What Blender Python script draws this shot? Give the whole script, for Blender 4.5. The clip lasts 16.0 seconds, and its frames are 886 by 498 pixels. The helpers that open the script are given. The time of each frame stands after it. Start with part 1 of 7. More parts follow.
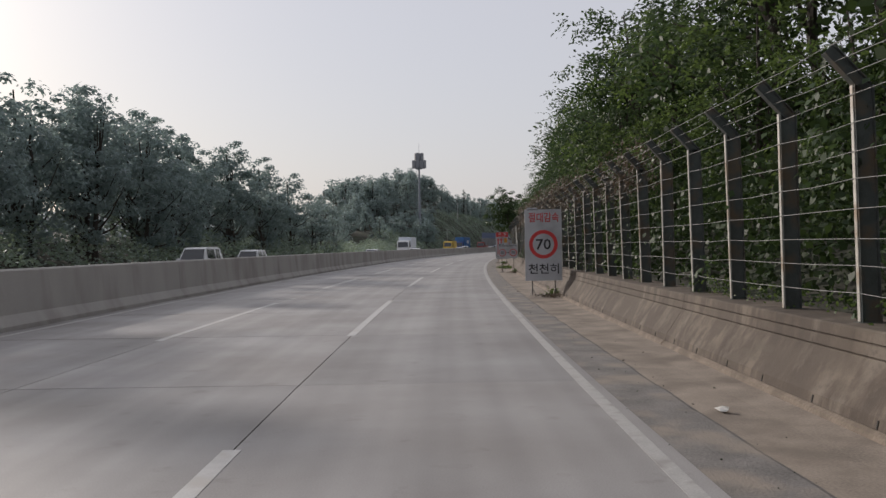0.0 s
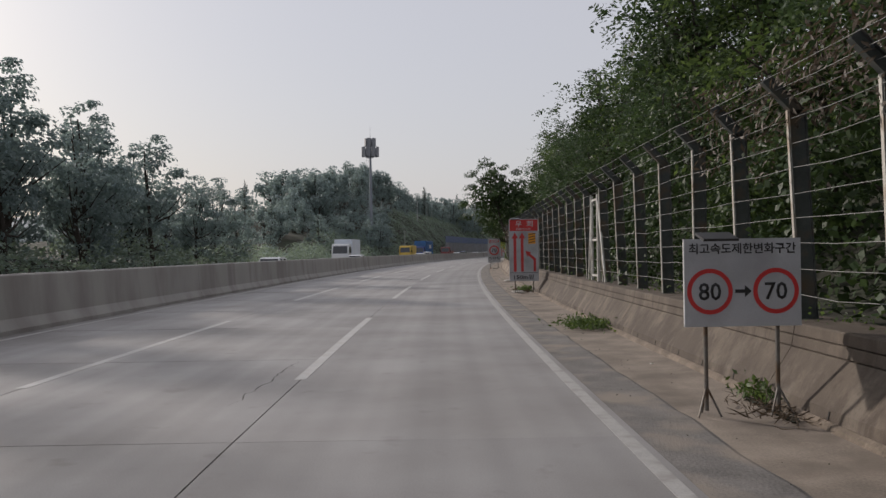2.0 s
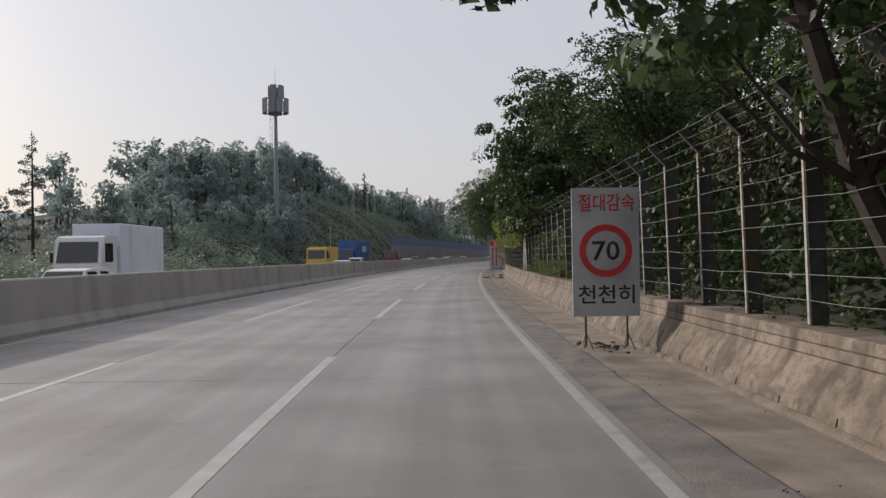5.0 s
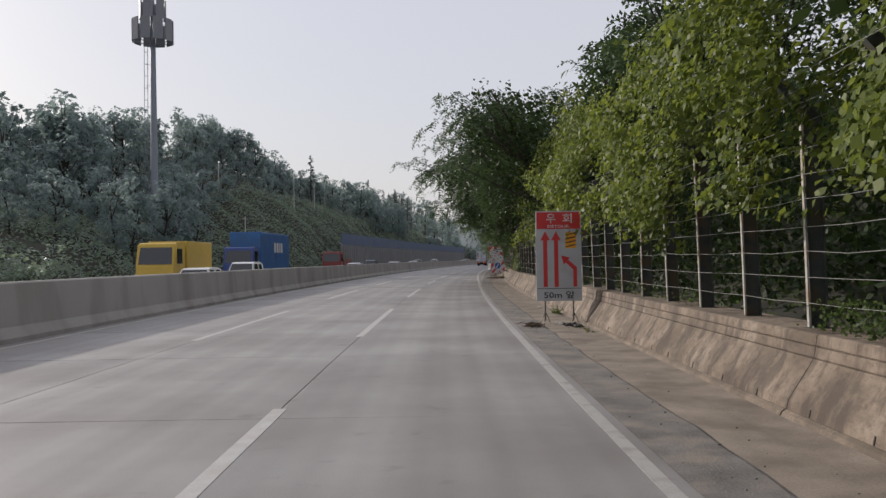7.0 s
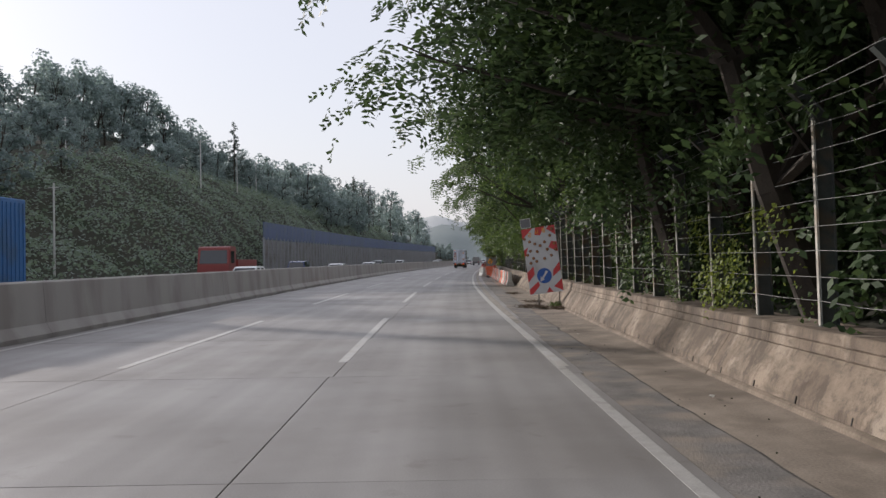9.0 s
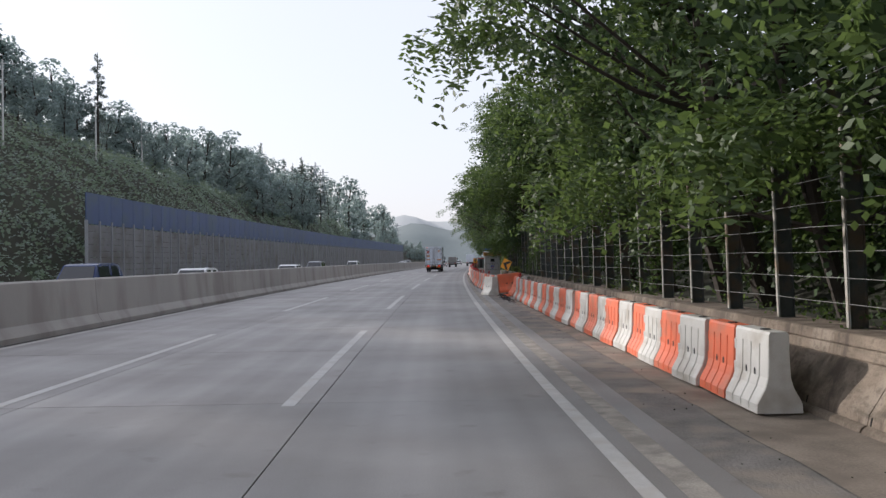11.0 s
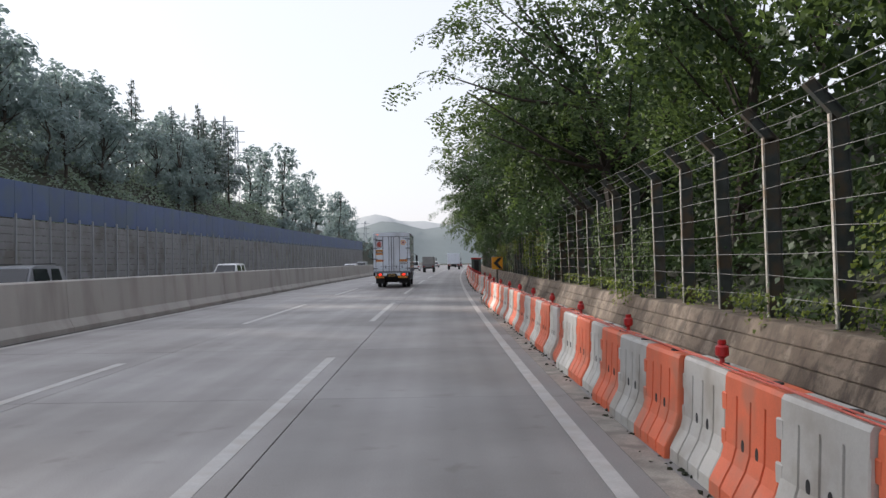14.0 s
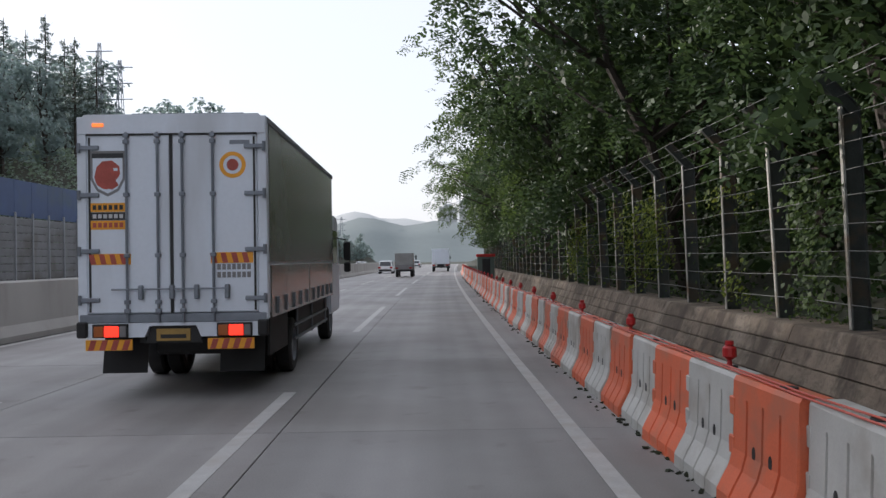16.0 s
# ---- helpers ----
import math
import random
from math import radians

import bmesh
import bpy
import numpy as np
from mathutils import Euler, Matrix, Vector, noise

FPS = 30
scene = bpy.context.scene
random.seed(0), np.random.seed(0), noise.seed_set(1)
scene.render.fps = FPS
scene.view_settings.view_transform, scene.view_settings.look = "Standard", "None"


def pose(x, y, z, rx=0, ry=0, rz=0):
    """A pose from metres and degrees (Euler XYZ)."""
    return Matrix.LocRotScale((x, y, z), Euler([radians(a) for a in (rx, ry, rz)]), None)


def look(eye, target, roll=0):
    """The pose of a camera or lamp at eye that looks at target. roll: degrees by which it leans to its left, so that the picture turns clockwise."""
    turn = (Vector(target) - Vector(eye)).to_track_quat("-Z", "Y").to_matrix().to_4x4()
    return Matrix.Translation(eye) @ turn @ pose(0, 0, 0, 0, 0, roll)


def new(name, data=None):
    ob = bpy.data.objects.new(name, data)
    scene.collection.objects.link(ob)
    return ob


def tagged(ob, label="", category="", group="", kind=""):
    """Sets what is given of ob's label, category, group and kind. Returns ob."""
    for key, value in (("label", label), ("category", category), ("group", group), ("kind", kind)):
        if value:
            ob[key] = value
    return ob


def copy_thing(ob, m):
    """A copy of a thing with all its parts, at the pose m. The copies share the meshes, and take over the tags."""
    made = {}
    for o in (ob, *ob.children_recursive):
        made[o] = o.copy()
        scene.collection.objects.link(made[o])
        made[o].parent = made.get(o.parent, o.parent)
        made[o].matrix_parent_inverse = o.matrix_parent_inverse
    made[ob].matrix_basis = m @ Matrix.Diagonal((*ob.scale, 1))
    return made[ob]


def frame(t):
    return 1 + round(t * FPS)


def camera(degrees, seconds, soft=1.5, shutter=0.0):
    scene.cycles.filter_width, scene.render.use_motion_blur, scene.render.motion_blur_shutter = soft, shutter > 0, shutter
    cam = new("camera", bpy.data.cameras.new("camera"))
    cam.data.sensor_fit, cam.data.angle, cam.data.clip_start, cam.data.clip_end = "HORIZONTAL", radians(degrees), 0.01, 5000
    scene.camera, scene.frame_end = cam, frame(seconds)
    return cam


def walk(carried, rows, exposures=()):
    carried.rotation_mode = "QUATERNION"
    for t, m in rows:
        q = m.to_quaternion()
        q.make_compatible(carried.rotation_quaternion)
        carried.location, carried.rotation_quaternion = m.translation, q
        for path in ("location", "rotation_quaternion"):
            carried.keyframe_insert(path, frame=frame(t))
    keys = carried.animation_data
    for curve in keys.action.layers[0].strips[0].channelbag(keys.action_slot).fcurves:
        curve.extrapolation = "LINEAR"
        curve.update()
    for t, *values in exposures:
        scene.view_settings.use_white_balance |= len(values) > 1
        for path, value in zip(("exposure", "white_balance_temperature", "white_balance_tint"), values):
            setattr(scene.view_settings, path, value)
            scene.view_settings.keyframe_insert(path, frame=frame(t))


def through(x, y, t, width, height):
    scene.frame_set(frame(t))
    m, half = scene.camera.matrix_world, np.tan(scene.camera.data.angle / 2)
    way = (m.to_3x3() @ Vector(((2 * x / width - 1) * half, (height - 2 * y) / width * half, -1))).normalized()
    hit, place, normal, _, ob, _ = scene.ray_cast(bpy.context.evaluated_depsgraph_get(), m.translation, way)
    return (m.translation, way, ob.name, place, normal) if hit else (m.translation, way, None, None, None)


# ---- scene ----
# ================= camera =================
cam = camera(55.3, 16.0, soft=1.45)
EYE, ROLL = 1.72, 0.86
# curvature of the road (1/m) at metres along it; it bends to the right and straightens
BEND_S = (-200, 0, 90, 180, 280, 400, 480, 1600)
BEND_K = (0.000986, 0.000986, 0.00093, 0.000815, 0.000546, 0.000312, 0.000093, 0.0)
_s = np.arange(-200, 1600.5, 0.5)
_a = np.cumsum(np.interp(_s, BEND_S, BEND_K)) * 0.5
_a -= np.interp(0, _s, _a)
_x, _y = np.cumsum(np.sin(_a)) * 0.5, np.cumsum(np.cos(_a)) * 0.5
_x -= np.interp(0, _s, _x)
_y -= np.interp(0, _s, _y)


def head(s):
    """The road's heading at s, clockwise from +y, in radians."""
    return float(np.interp(s, _s, _a))


def at(s, o, z=0.0):
    """World place: s metres along the road, o metres right of the lane line, z up."""
    a = head(s)
    return Vector((float(np.interp(s, _s, _x)) + o * math.cos(a), float(np.interp(s, _s, _y)) - o * math.sin(a), z))


def put(s, o, z=0.0, turn=0.0):
    """Pose at a place of the road, local y along the road, turned counter-clockwise by turn degrees."""
    return Matrix.Translation(at(s, o, z)) @ pose(0, 0, 0, 0, 0, turn - math.degrees(head(s)))


PATH = [  # seconds, metres along the road, metres right of the lane line, yaw to the right, pitch
    (0, 3.54, 1.783, 0.609, -0.172), (0.5, 14.50, 1.814, 0.860, -0.089), (1, 25.82, 1.807, 0.931, 0.027),
    (1.5, 37.18, 1.801, 1.002, 0.143), (2, 48.42, 1.864, 0.886, 0.184), (2.5, 59.73, 1.879, 0.816, 0.249),
    (3, 71.08, 1.862, 0.776, 0.331), (3.5, 82.42, 1.845, 0.737, 0.413), (4, 93.60, 1.863, 0.710, 0.452),
    (4.7, 109.34, 1.873, 0.683, 0.493), (5.4, 125.05, 1.882, 0.656, 0.535), (6, 138.49, 1.891, 0.633, 0.571),
    (6.5, 149.67, 1.897, 0.613, 0.601), (7, 160.88, 1.863, 0.614, 0.705), (7.5, 172.00, 1.885, 0.483, 0.722),
    (8, 183.10, 1.907, 0.352, 0.740), (8.5, 194.31, 1.808, 0.454, 0.737), (9, 205.58, 1.629, 0.712, 0.720),
    (9.5, 216.72, 1.577, 1.066, 0.759), (10, 227.82, 1.577, 1.234, 0.775), (10.7, 243.26, 1.685, 1.079, 0.747),
    (11.4, 258.65, 1.793, 0.923, 0.719), (12, 271.80, 1.886, 0.790, 0.695), (12.5, 282.72, 1.964, 0.679, 0.675),
    (13, 293.54, 1.892, 0.714, 0.950), (13.5, 304.52, 1.890, 0.750, 0.870), (14, 315.50, 1.888, 0.785, 0.791),
    (14.5, 326.50, 1.886, 0.821, 0.711), (15, 337.45, 1.801, 1.104, 0.790), (15.5, 348.49, 1.837, 1.019, 0.733),
    (16, 359.67, 1.873, 0.933, 0.676),
]
walk(cam, [(t, put(s, o, EYE, -yaw) @ pose(0, 0, 0, 90 + pitch, ROLL, 0)) for t, s, o, yaw, pitch in PATH],
     exposures=[(0, -0.22, 6330, 12), (2, -0.29, 6330, 12), (4, -0.29, 6330, 12), (6.5, 0.0, 6310, 12), (7.5, -0.14, 6270, 12), (8, 0.08, 6250, 12), (8.5, 0.12, 6240, 12), (9, 0.2, 6180, 12), (10, 0.42, 6080, 12), (12.5, 0.42, 5990, 10), (13.5, 0.5, 6070, 10), (14.3, 0.48, 6130, 11), (15, 0.37, 6180, 12), (16, 0.52, 6030, 10)])

# ================= light =================
SUN_AZ, SUN_EL = 42.0, 20.3  # degrees to the left of +y, and above the horizon
world = bpy.data.worlds.new("world")
scene.world = world
world.use_nodes = True
wn = world.node_tree
sky = wn.nodes.new("ShaderNodeTexSky")
sky.sky_type, sky.sun_disc = "NISHITA", False
sky.sun_elevation, sky.sun_rotation = radians(SUN_EL), radians(-SUN_AZ)
sky.air_density, sky.dust_density, sky.ozone_density = 1.3, 2.6, 4.0
haze = wn.nodes.new("ShaderNodeMix")  # thick summer haze whitens the whole sky evenly
haze.data_type = "RGBA"
haze.inputs["Factor"].default_value = 0.72
haze.inputs["B"].default_value = (7.0, 6.72, 6.8, 1)
wn.links.new(sky.outputs[0], haze.inputs["A"])
wn.links.new(haze.outputs["Result"], wn.nodes["Background"].inputs[0])
wn.nodes["Background"].inputs[1].default_value = 0.118
sun = new("sun", bpy.data.lights.new("sun", "SUN"))
sun.data.energy, sun.data.angle, sun.data.color = 3.4, radians(1.5), (1.0, 0.9, 0.8)
sun_from = Vector((-math.sin(radians(SUN_AZ)), math.cos(radians(SUN_AZ)), math.tan(radians(SUN_EL))))
sun.matrix_world = look(sun_from * 100, (0, 0, 0))

# ================= materials =================


def material(name, base, rough=0.8, metal=0.0, var=0.25, scale=3.0, fine=60.0, bump=0.15, stain=None, stain_scale=0.6,
             per=None, streak=None, spec=0.5, emit=0.0):
    """A procedural surface: base colour varied at two scales, with bump. stain: colour laid over in blotches. per: 'object' or 'island' varies each piece."""
    m = bpy.data.materials.new(name)
    m.use_nodes = True
    nt = m.node_tree
    n, l = nt.nodes, nt.links
    b = n["Principled BSDF"]
    b.inputs["Roughness"].default_value, b.inputs["Metallic"].default_value = rough, metal
    b.inputs["Specular IOR Level"].default_value = spec
    geo = n.new("ShaderNodeNewGeometry")
    big, small = n.new("ShaderNodeTexNoise"), n.new("ShaderNodeTexNoise")
    big.inputs["Scale"].default_value, small.inputs["Scale"].default_value = scale, fine
    big.inputs["Detail"].default_value, small.inputs["Detail"].default_value = 5, 3
    src = geo.outputs["Position"]
    if streak:
        mp = n.new("ShaderNodeMapping")
        mp.inputs["Scale"].default_value = streak
        l.new(src, mp.inputs[0])
        l.new(mp.outputs[0], big.inputs["Vector"])
    else:
        l.new(src, big.inputs["Vector"])
    l.new(src, small.inputs["Vector"])
    mix = n.new("ShaderNodeMath")
    mix.operation = "MULTIPLY_ADD"
    mix.inputs[1].default_value, mix.inputs[2].default_value = 0.6, 0.0
    l.new(big.outputs[0], mix.inputs[0])
    add = n.new("ShaderNodeMath")
    add.operation = "MULTIPLY_ADD"
    add.inputs[1].default_value = 0.4
    l.new(small.outputs[0], add.inputs[0])
    l.new(mix.outputs[0], add.inputs[2])
    ramp = n.new("ShaderNodeValToRGB")
    ramp.color_ramp.elements[0].position, ramp.color_ramp.elements[1].position = 0.3, 0.7
    ramp.color_ramp.elements[0].color = (*[c * (1 - var) for c in base], 1)
    ramp.color_ramp.elements[1].color = (*[min(1, c * (1 + var)) for c in base], 1)
    l.new(add.outputs[0], ramp.inputs[0])
    col = ramp.outputs[0]
    if stain:
        sn = n.new("ShaderNodeTexNoise")
        sn.inputs["Scale"].default_value, sn.inputs["Detail"].default_value = stain_scale, 7
        l.new(src if not streak else mp.outputs[0], sn.inputs["Vector"])
        sr = n.new("ShaderNodeValToRGB")
        sr.color_ramp.elements[0].position, sr.color_ramp.elements[1].position = 0.48, 0.66
        l.new(sn.outputs[0], sr.inputs[0])
        sm = n.new("ShaderNodeMix")
        sm.data_type = "RGBA"
        l.new(sr.outputs[0], sm.inputs["Factor"])
        l.new(col, sm.inputs["A"])
        sm.inputs["B"].default_value = (*stain, 1)
        col = sm.outputs["Result"]
    if per:
        if per == "object":
            rnd = n.new("ShaderNodeObjectInfo").outputs["Random"]
        else:
            rnd = geo.outputs["Random Per Island"]
        hv = n.new("ShaderNodeHueSaturation")
        mr = n.new("ShaderNodeMapRange")
        mr.inputs["To Min"].default_value, mr.inputs["To Max"].default_value = (0.72, 1.3) if per == "island" else (0.9, 1.1)
        l.new(rnd, mr.inputs[0])
        l.new(mr.outputs[0], hv.inputs["Value"])
        l.new(col, hv.inputs["Color"])
        col = hv.outputs[0]
    l.new(col, b.inputs["Base Color"])
    if bump:
        bp = n.new("ShaderNodeBump")
        bp.inputs["Strength"].default_value, bp.inputs["Distance"].default_value = bump, 0.02
        l.new(add.outputs[0], bp.inputs["Height"])
        l.new(bp.outputs[0], b.inputs["Normal"])
    if emit:
        b.inputs["Emission Color"].default_value = (*base, 1)
        b.inputs["Emission Strength"].default_value = emit
    return m


def leaf_material(name, base, tip, through=0.35, spec=0.2, haze_sheen=0.0):
    """Two-sided leaf: reflecting skin over light passing through; the last weight is a bluish sheen standing in for
    haze on far crowns.
    """
    m = bpy.data.materials.new(name)
    m.use_nodes = True
    nt = m.node_tree
    n, l = nt.nodes, nt.links
    b, out = n["Principled BSDF"], n["Material Output"]
    geo = n.new("ShaderNodeNewGeometry")
    ramp = n.new("ShaderNodeValToRGB")
    ramp.color_ramp.elements[0].color, ramp.color_ramp.elements[1].color = (*base, 1), (*tip, 1)
    ns = n.new("ShaderNodeTexNoise")
    ns.inputs["Scale"].default_value = 0.35
    l.new(geo.outputs["Position"], ns.inputs["Vector"])
    ad = n.new("ShaderNodeMath")
    ad.operation = "MULTIPLY_ADD"
    ad.inputs[1].default_value, ad.inputs[2].default_value = 0.55, -0.02
    l.new(geo.outputs["Random Per Island"], ad.inputs[0])
    a2 = n.new("ShaderNodeMath")
    a2.operation = "MULTIPLY_ADD"
    a2.inputs[1].default_value = 0.5
    l.new(ns.outputs[0], a2.inputs[0])
    l.new(ad.outputs[0], a2.inputs[2])
    l.new(a2.outputs[0], ramp.inputs[0])
    l.new(ramp.outputs[0], b.inputs["Base Color"])
    b.inputs["Roughness"].default_value = 0.5
    b.inputs["Specular IOR Level"].default_value = spec
    b.inputs["Sheen Weight"].default_value, b.inputs["Sheen Roughness"].default_value = haze_sheen, 0.5
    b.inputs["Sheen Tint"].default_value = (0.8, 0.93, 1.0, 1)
    tr = n.new("ShaderNodeBsdfTranslucent")
    hs = n.new("ShaderNodeHueSaturation")
    hs.inputs["Value"].default_value, hs.inputs["Saturation"].default_value, hs.inputs["Hue"].default_value = 1.5, 1.0, 0.487
    l.new(ramp.outputs[0], hs.inputs["Color"])
    l.new(hs.outputs[0], tr.inputs["Color"])
    mx = n.new("ShaderNodeMixShader")
    mx.inputs[0].default_value = through
    l.new(b.outputs[0], mx.inputs[1])
    l.new(tr.outputs[0], mx.inputs[2])
    l.new(mx.outputs[0], out.inputs[0])
    return m




def pavement():
    """Brushed concrete: worn wheel tracks along each lane, blotches, fine grain, slab by slab tone."""
    m = bpy.data.materials.new("pavement_concrete")
    m.use_nodes = True
    n, l = m.node_tree.nodes, m.node_tree.links
    b = n["Principled BSDF"]
    co, geo, info = n.new("ShaderNodeTexCoord"), n.new("ShaderNodeNewGeometry"), n.new("ShaderNodeObjectInfo")

    def ns(scale, detail, vec, stretch=None):
        t = n.new("ShaderNodeTexNoise")
        t.inputs["Scale"].default_value, t.inputs["Detail"].default_value = scale, detail
        if stretch:
            mp = n.new("ShaderNodeMapping")
            mp.inputs["Scale"].default_value = stretch
            l.new(vec, mp.inputs[0])
            vec = mp.outputs[0]
        l.new(vec, t.inputs["Vector"])
        return t.outputs[0]

    def ramp(src, p0, c0, p1, c1):
        r = n.new("ShaderNodeValToRGB")
        e = r.color_ramp.elements
        e[0].position, e[0].color, e[1].position, e[1].color = p0, (*c0, 1), p1, (*c1, 1)
        l.new(src, r.inputs[0])
        return r.outputs[0]

    def mult(a, c, f):
        x = n.new("ShaderNodeMix")
        x.data_type, x.blend_type = "RGBA", "MULTIPLY"
        x.inputs["Factor"].default_value = f
        l.new(a, x.inputs["A"])
        l.new(c, x.inputs["B"])
        return x.outputs["Result"]

    tracks = ramp(ns(1.35, 2, co.outputs["Object"], (1.0, 0.012, 0.0)), 0.36, (0.24, 0.233, 0.227), 0.64, (0.312, 0.305, 0.298))
    blot = ramp(ns(0.35, 6, geo.outputs["Position"]), 0.35, (0.8, 0.78, 0.76), 0.65, (1.1, 1.1, 1.1))
    spots = ramp(ns(2.2, 8, geo.outputs["Position"]), 0.62, (1.0, 1.0, 1.0), 0.72, (0.78, 0.76, 0.74))
    grain = ramp(ns(70, 2, geo.outputs["Position"]), 0.3, (0.86, 0.86, 0.86), 0.7, (1.1, 1.1, 1.1))
    slab = ramp(info.outputs["Random"], 0.0, (0.9, 0.9, 0.9), 1.0, (1.06, 1.05, 1.04))
    col = mult(mult(mult(mult(tracks, blot, 1.0), spots, 0.8), grain, 0.8), slab, 1.0)
    l.new(col, b.inputs["Base Color"])
    rr = n.new("ShaderNodeMapRange")
    rr.inputs["To Min"].default_value, rr.inputs["To Max"].default_value = 0.5, 0.72
    l.new(ns(0.8, 4, geo.outputs["Position"]), rr.inputs[0])
    l.new(rr.outputs[0], b.inputs["Roughness"])
    bp = n.new("ShaderNodeBump")
    bp.inputs["Strength"].default_value, bp.inputs["Distance"].default_value = 0.12, 0.01
    l.new(ns(90, 3, geo.outputs["Position"], (1.0, 1.0, 1.0)), bp.inputs["Height"])
    l.new(bp.outputs[0], b.inputs["Normal"])
    return m


CONCRETE = pavement()
ASPHALT = material("shoulder_asphalt", (0.165, 0.154, 0.143), 0.9, var=0.45, scale=2, fine=38, bump=0.9, stain=(0.25, 0.216, 0.178), stain_scale=1.3)
GUTTER = material("gutter_concrete", (0.25, 0.209, 0.168), 0.85, var=0.4, scale=1.6, fine=40, bump=0.35, stain=(0.155, 0.127, 0.1), stain_scale=0.9)
SOIL = material("soil", (0.03, 0.03, 0.018), 0.95, var=0.5, scale=0.8, fine=14, bump=0.6, stain=(0.018, 0.03, 0.01), stain_scale=0.4)


def stained_wall(name, tone, wet):
    """Old cast concrete: brown grime in downward streaks, pale scoured patches, fine pits."""
    m = bpy.data.materials.new(name)
    m.use_nodes = True
    n, l = m.node_tree.nodes, m.node_tree.links
    b, geo = n["Principled BSDF"], n.new("ShaderNodeNewGeometry")
    b.inputs["Roughness"].default_value = 0.88

    def ns(scale, detail, stretch, rough=0.55):
        t, mp = n.new("ShaderNodeTexNoise"), n.new("ShaderNodeMapping")
        t.inputs["Scale"].default_value, t.inputs["Detail"].default_value, t.inputs["Roughness"].default_value = scale, detail, rough
        mp.inputs["Scale"].default_value = stretch
        l.new(geo.outputs["Position"], mp.inputs[0])
        l.new(mp.outputs[0], t.inputs["Vector"])
        return t.outputs[0]

    def layer(under, src, p0, p1, col, top):
        r, x = n.new("ShaderNodeValToRGB"), n.new("ShaderNodeMix")
        r.color_ramp.elements[0].position, r.color_ramp.elements[1].position = p0, p1
        r.color_ramp.elements[1].color = (top, top, top, 1)
        l.new(src, r.inputs[0])
        x.data_type = "RGBA"
        l.new(r.outputs[0], x.inputs["Factor"])
        if isinstance(under, tuple):
            x.inputs["A"].default_value = (*under, 1)
        else:
            l.new(under, x.inputs["A"])
        x.inputs["B"].default_value = (*col, 1)
        return x.outputs["Result"]

    c = layer((0.15 * tone, 0.114 * tone, 0.083 * tone), ns(0.9, 7, (1, 1, 1), 0.62), 0.4, 0.62, (0.31 * tone, 0.248 * tone, 0.186 * tone), 1.0)
    c = layer(c, ns(2.6, 6, (1, 1, 0.16), 0.65), wet, wet + 0.1, (0.06, 0.045, 0.034), 0.7)
    c = layer(c, ns(1.7, 6, (1, 1, 0.3), 0.6), 0.55, 0.65, (0.34 * tone, 0.283 * tone, 0.222 * tone), 0.8)
    c = layer(c, ns(6.5, 8, (1, 1, 1.6), 0.7), 0.5, 0.66, (0.085, 0.066, 0.05), 0.65)
    c = layer(c, ns(2.2, 6, (0.6, 0.6, 3.0), 0.6), 0.55, 0.7, (0.1, 0.082, 0.06), 0.7)
    c = layer(c, ns(0.6, 6, (1, 1, 1), 0.6), 0.52, 0.62, (0.085, 0.066, 0.049), 0.75)
    grain = ns(45, 4, (1, 1, 1))
    c = layer(c, grain, 0.55, 0.75, (0.1, 0.08, 0.065), 0.6)
    l.new(c, b.inputs["Base Color"])
    bp = n.new("ShaderNodeBump")
    bp.inputs["Strength"].default_value, bp.inputs["Distance"].default_value = 0.4, 0.015
    l.new(grain, bp.inputs["Height"])
    l.new(bp.outputs[0], b.inputs["Normal"])
    return m


# The stained copy is half as bright, partly for shade off the left-hand trees
WALLC, WALLC_STAINED_SHADE = stained_wall("wall_concrete", 0.95, 0.5), stained_wall("wall_concrete_stained_shade", 0.5, 0.45)
FOOT = material("wall_foot", (0.185, 0.148, 0.112), 0.9, var=0.5, scale=2.5, fine=30, bump=0.5, stain=(0.12, 0.095, 0.07), stain_scale=1.6)
MEDIANC = material("median_concrete", (0.36, 0.345, 0.32), 0.8, var=0.12, scale=0.7, fine=40, bump=0.1, stain=(0.27, 0.25, 0.23), stain_scale=0.8, streak=(1.0, 1.0, 0.3))
PAINT = material("road_paint_white", (0.46, 0.455, 0.44), 0.6, var=0.18, scale=4, fine=70, bump=0.15, stain=(0.42, 0.4, 0.37), stain_scale=2.5)
PAINT_WORN = material("road_paint_worn", (0.4, 0.392, 0.375), 0.7, var=0.25, scale=3, fine=50, bump=0.2, stain=(0.29, 0.278, 0.262), stain_scale=3.0)
SCAR = material("scraped_line", (0.3, 0.275, 0.24), 0.9, var=0.45, scale=2.5, fine=60, bump=0.2, stain=(0.2, 0.185, 0.165), stain_scale=3.5)
JOINT = material("joint_sealant", (0.03, 0.028, 0.026), 0.7, var=0.3)
CRACK = material("crack_dark", (0.04, 0.036, 0.032), 0.9, var=0.3)
POST = material("post_steel", (0.075, 0.085, 0.08), 0.6, 0.25, var=0.3, scale=6, stain=(0.12, 0.09, 0.06), stain_scale=3)
SUNLIT_STRIP = material("sunlit_strip_steel", (0.4, 0.385, 0.345), 0.55, 0.25, var=0.3, scale=7, stain=(0.26, 0.2, 0.14), stain_scale=3)
GALV = material("galvanised_steel", (0.5, 0.5, 0.48), 0.5, 0.35, var=0.15, scale=8)
RUST = material("rusty_steel", (0.2, 0.1, 0.055), 0.85, 0.2, var=0.4, scale=9)
BARK = material("bark", (0.045, 0.036, 0.028), 0.9, var=0.4, scale=6, fine=40, bump=0.6, streak=(1, 1, 0.2))
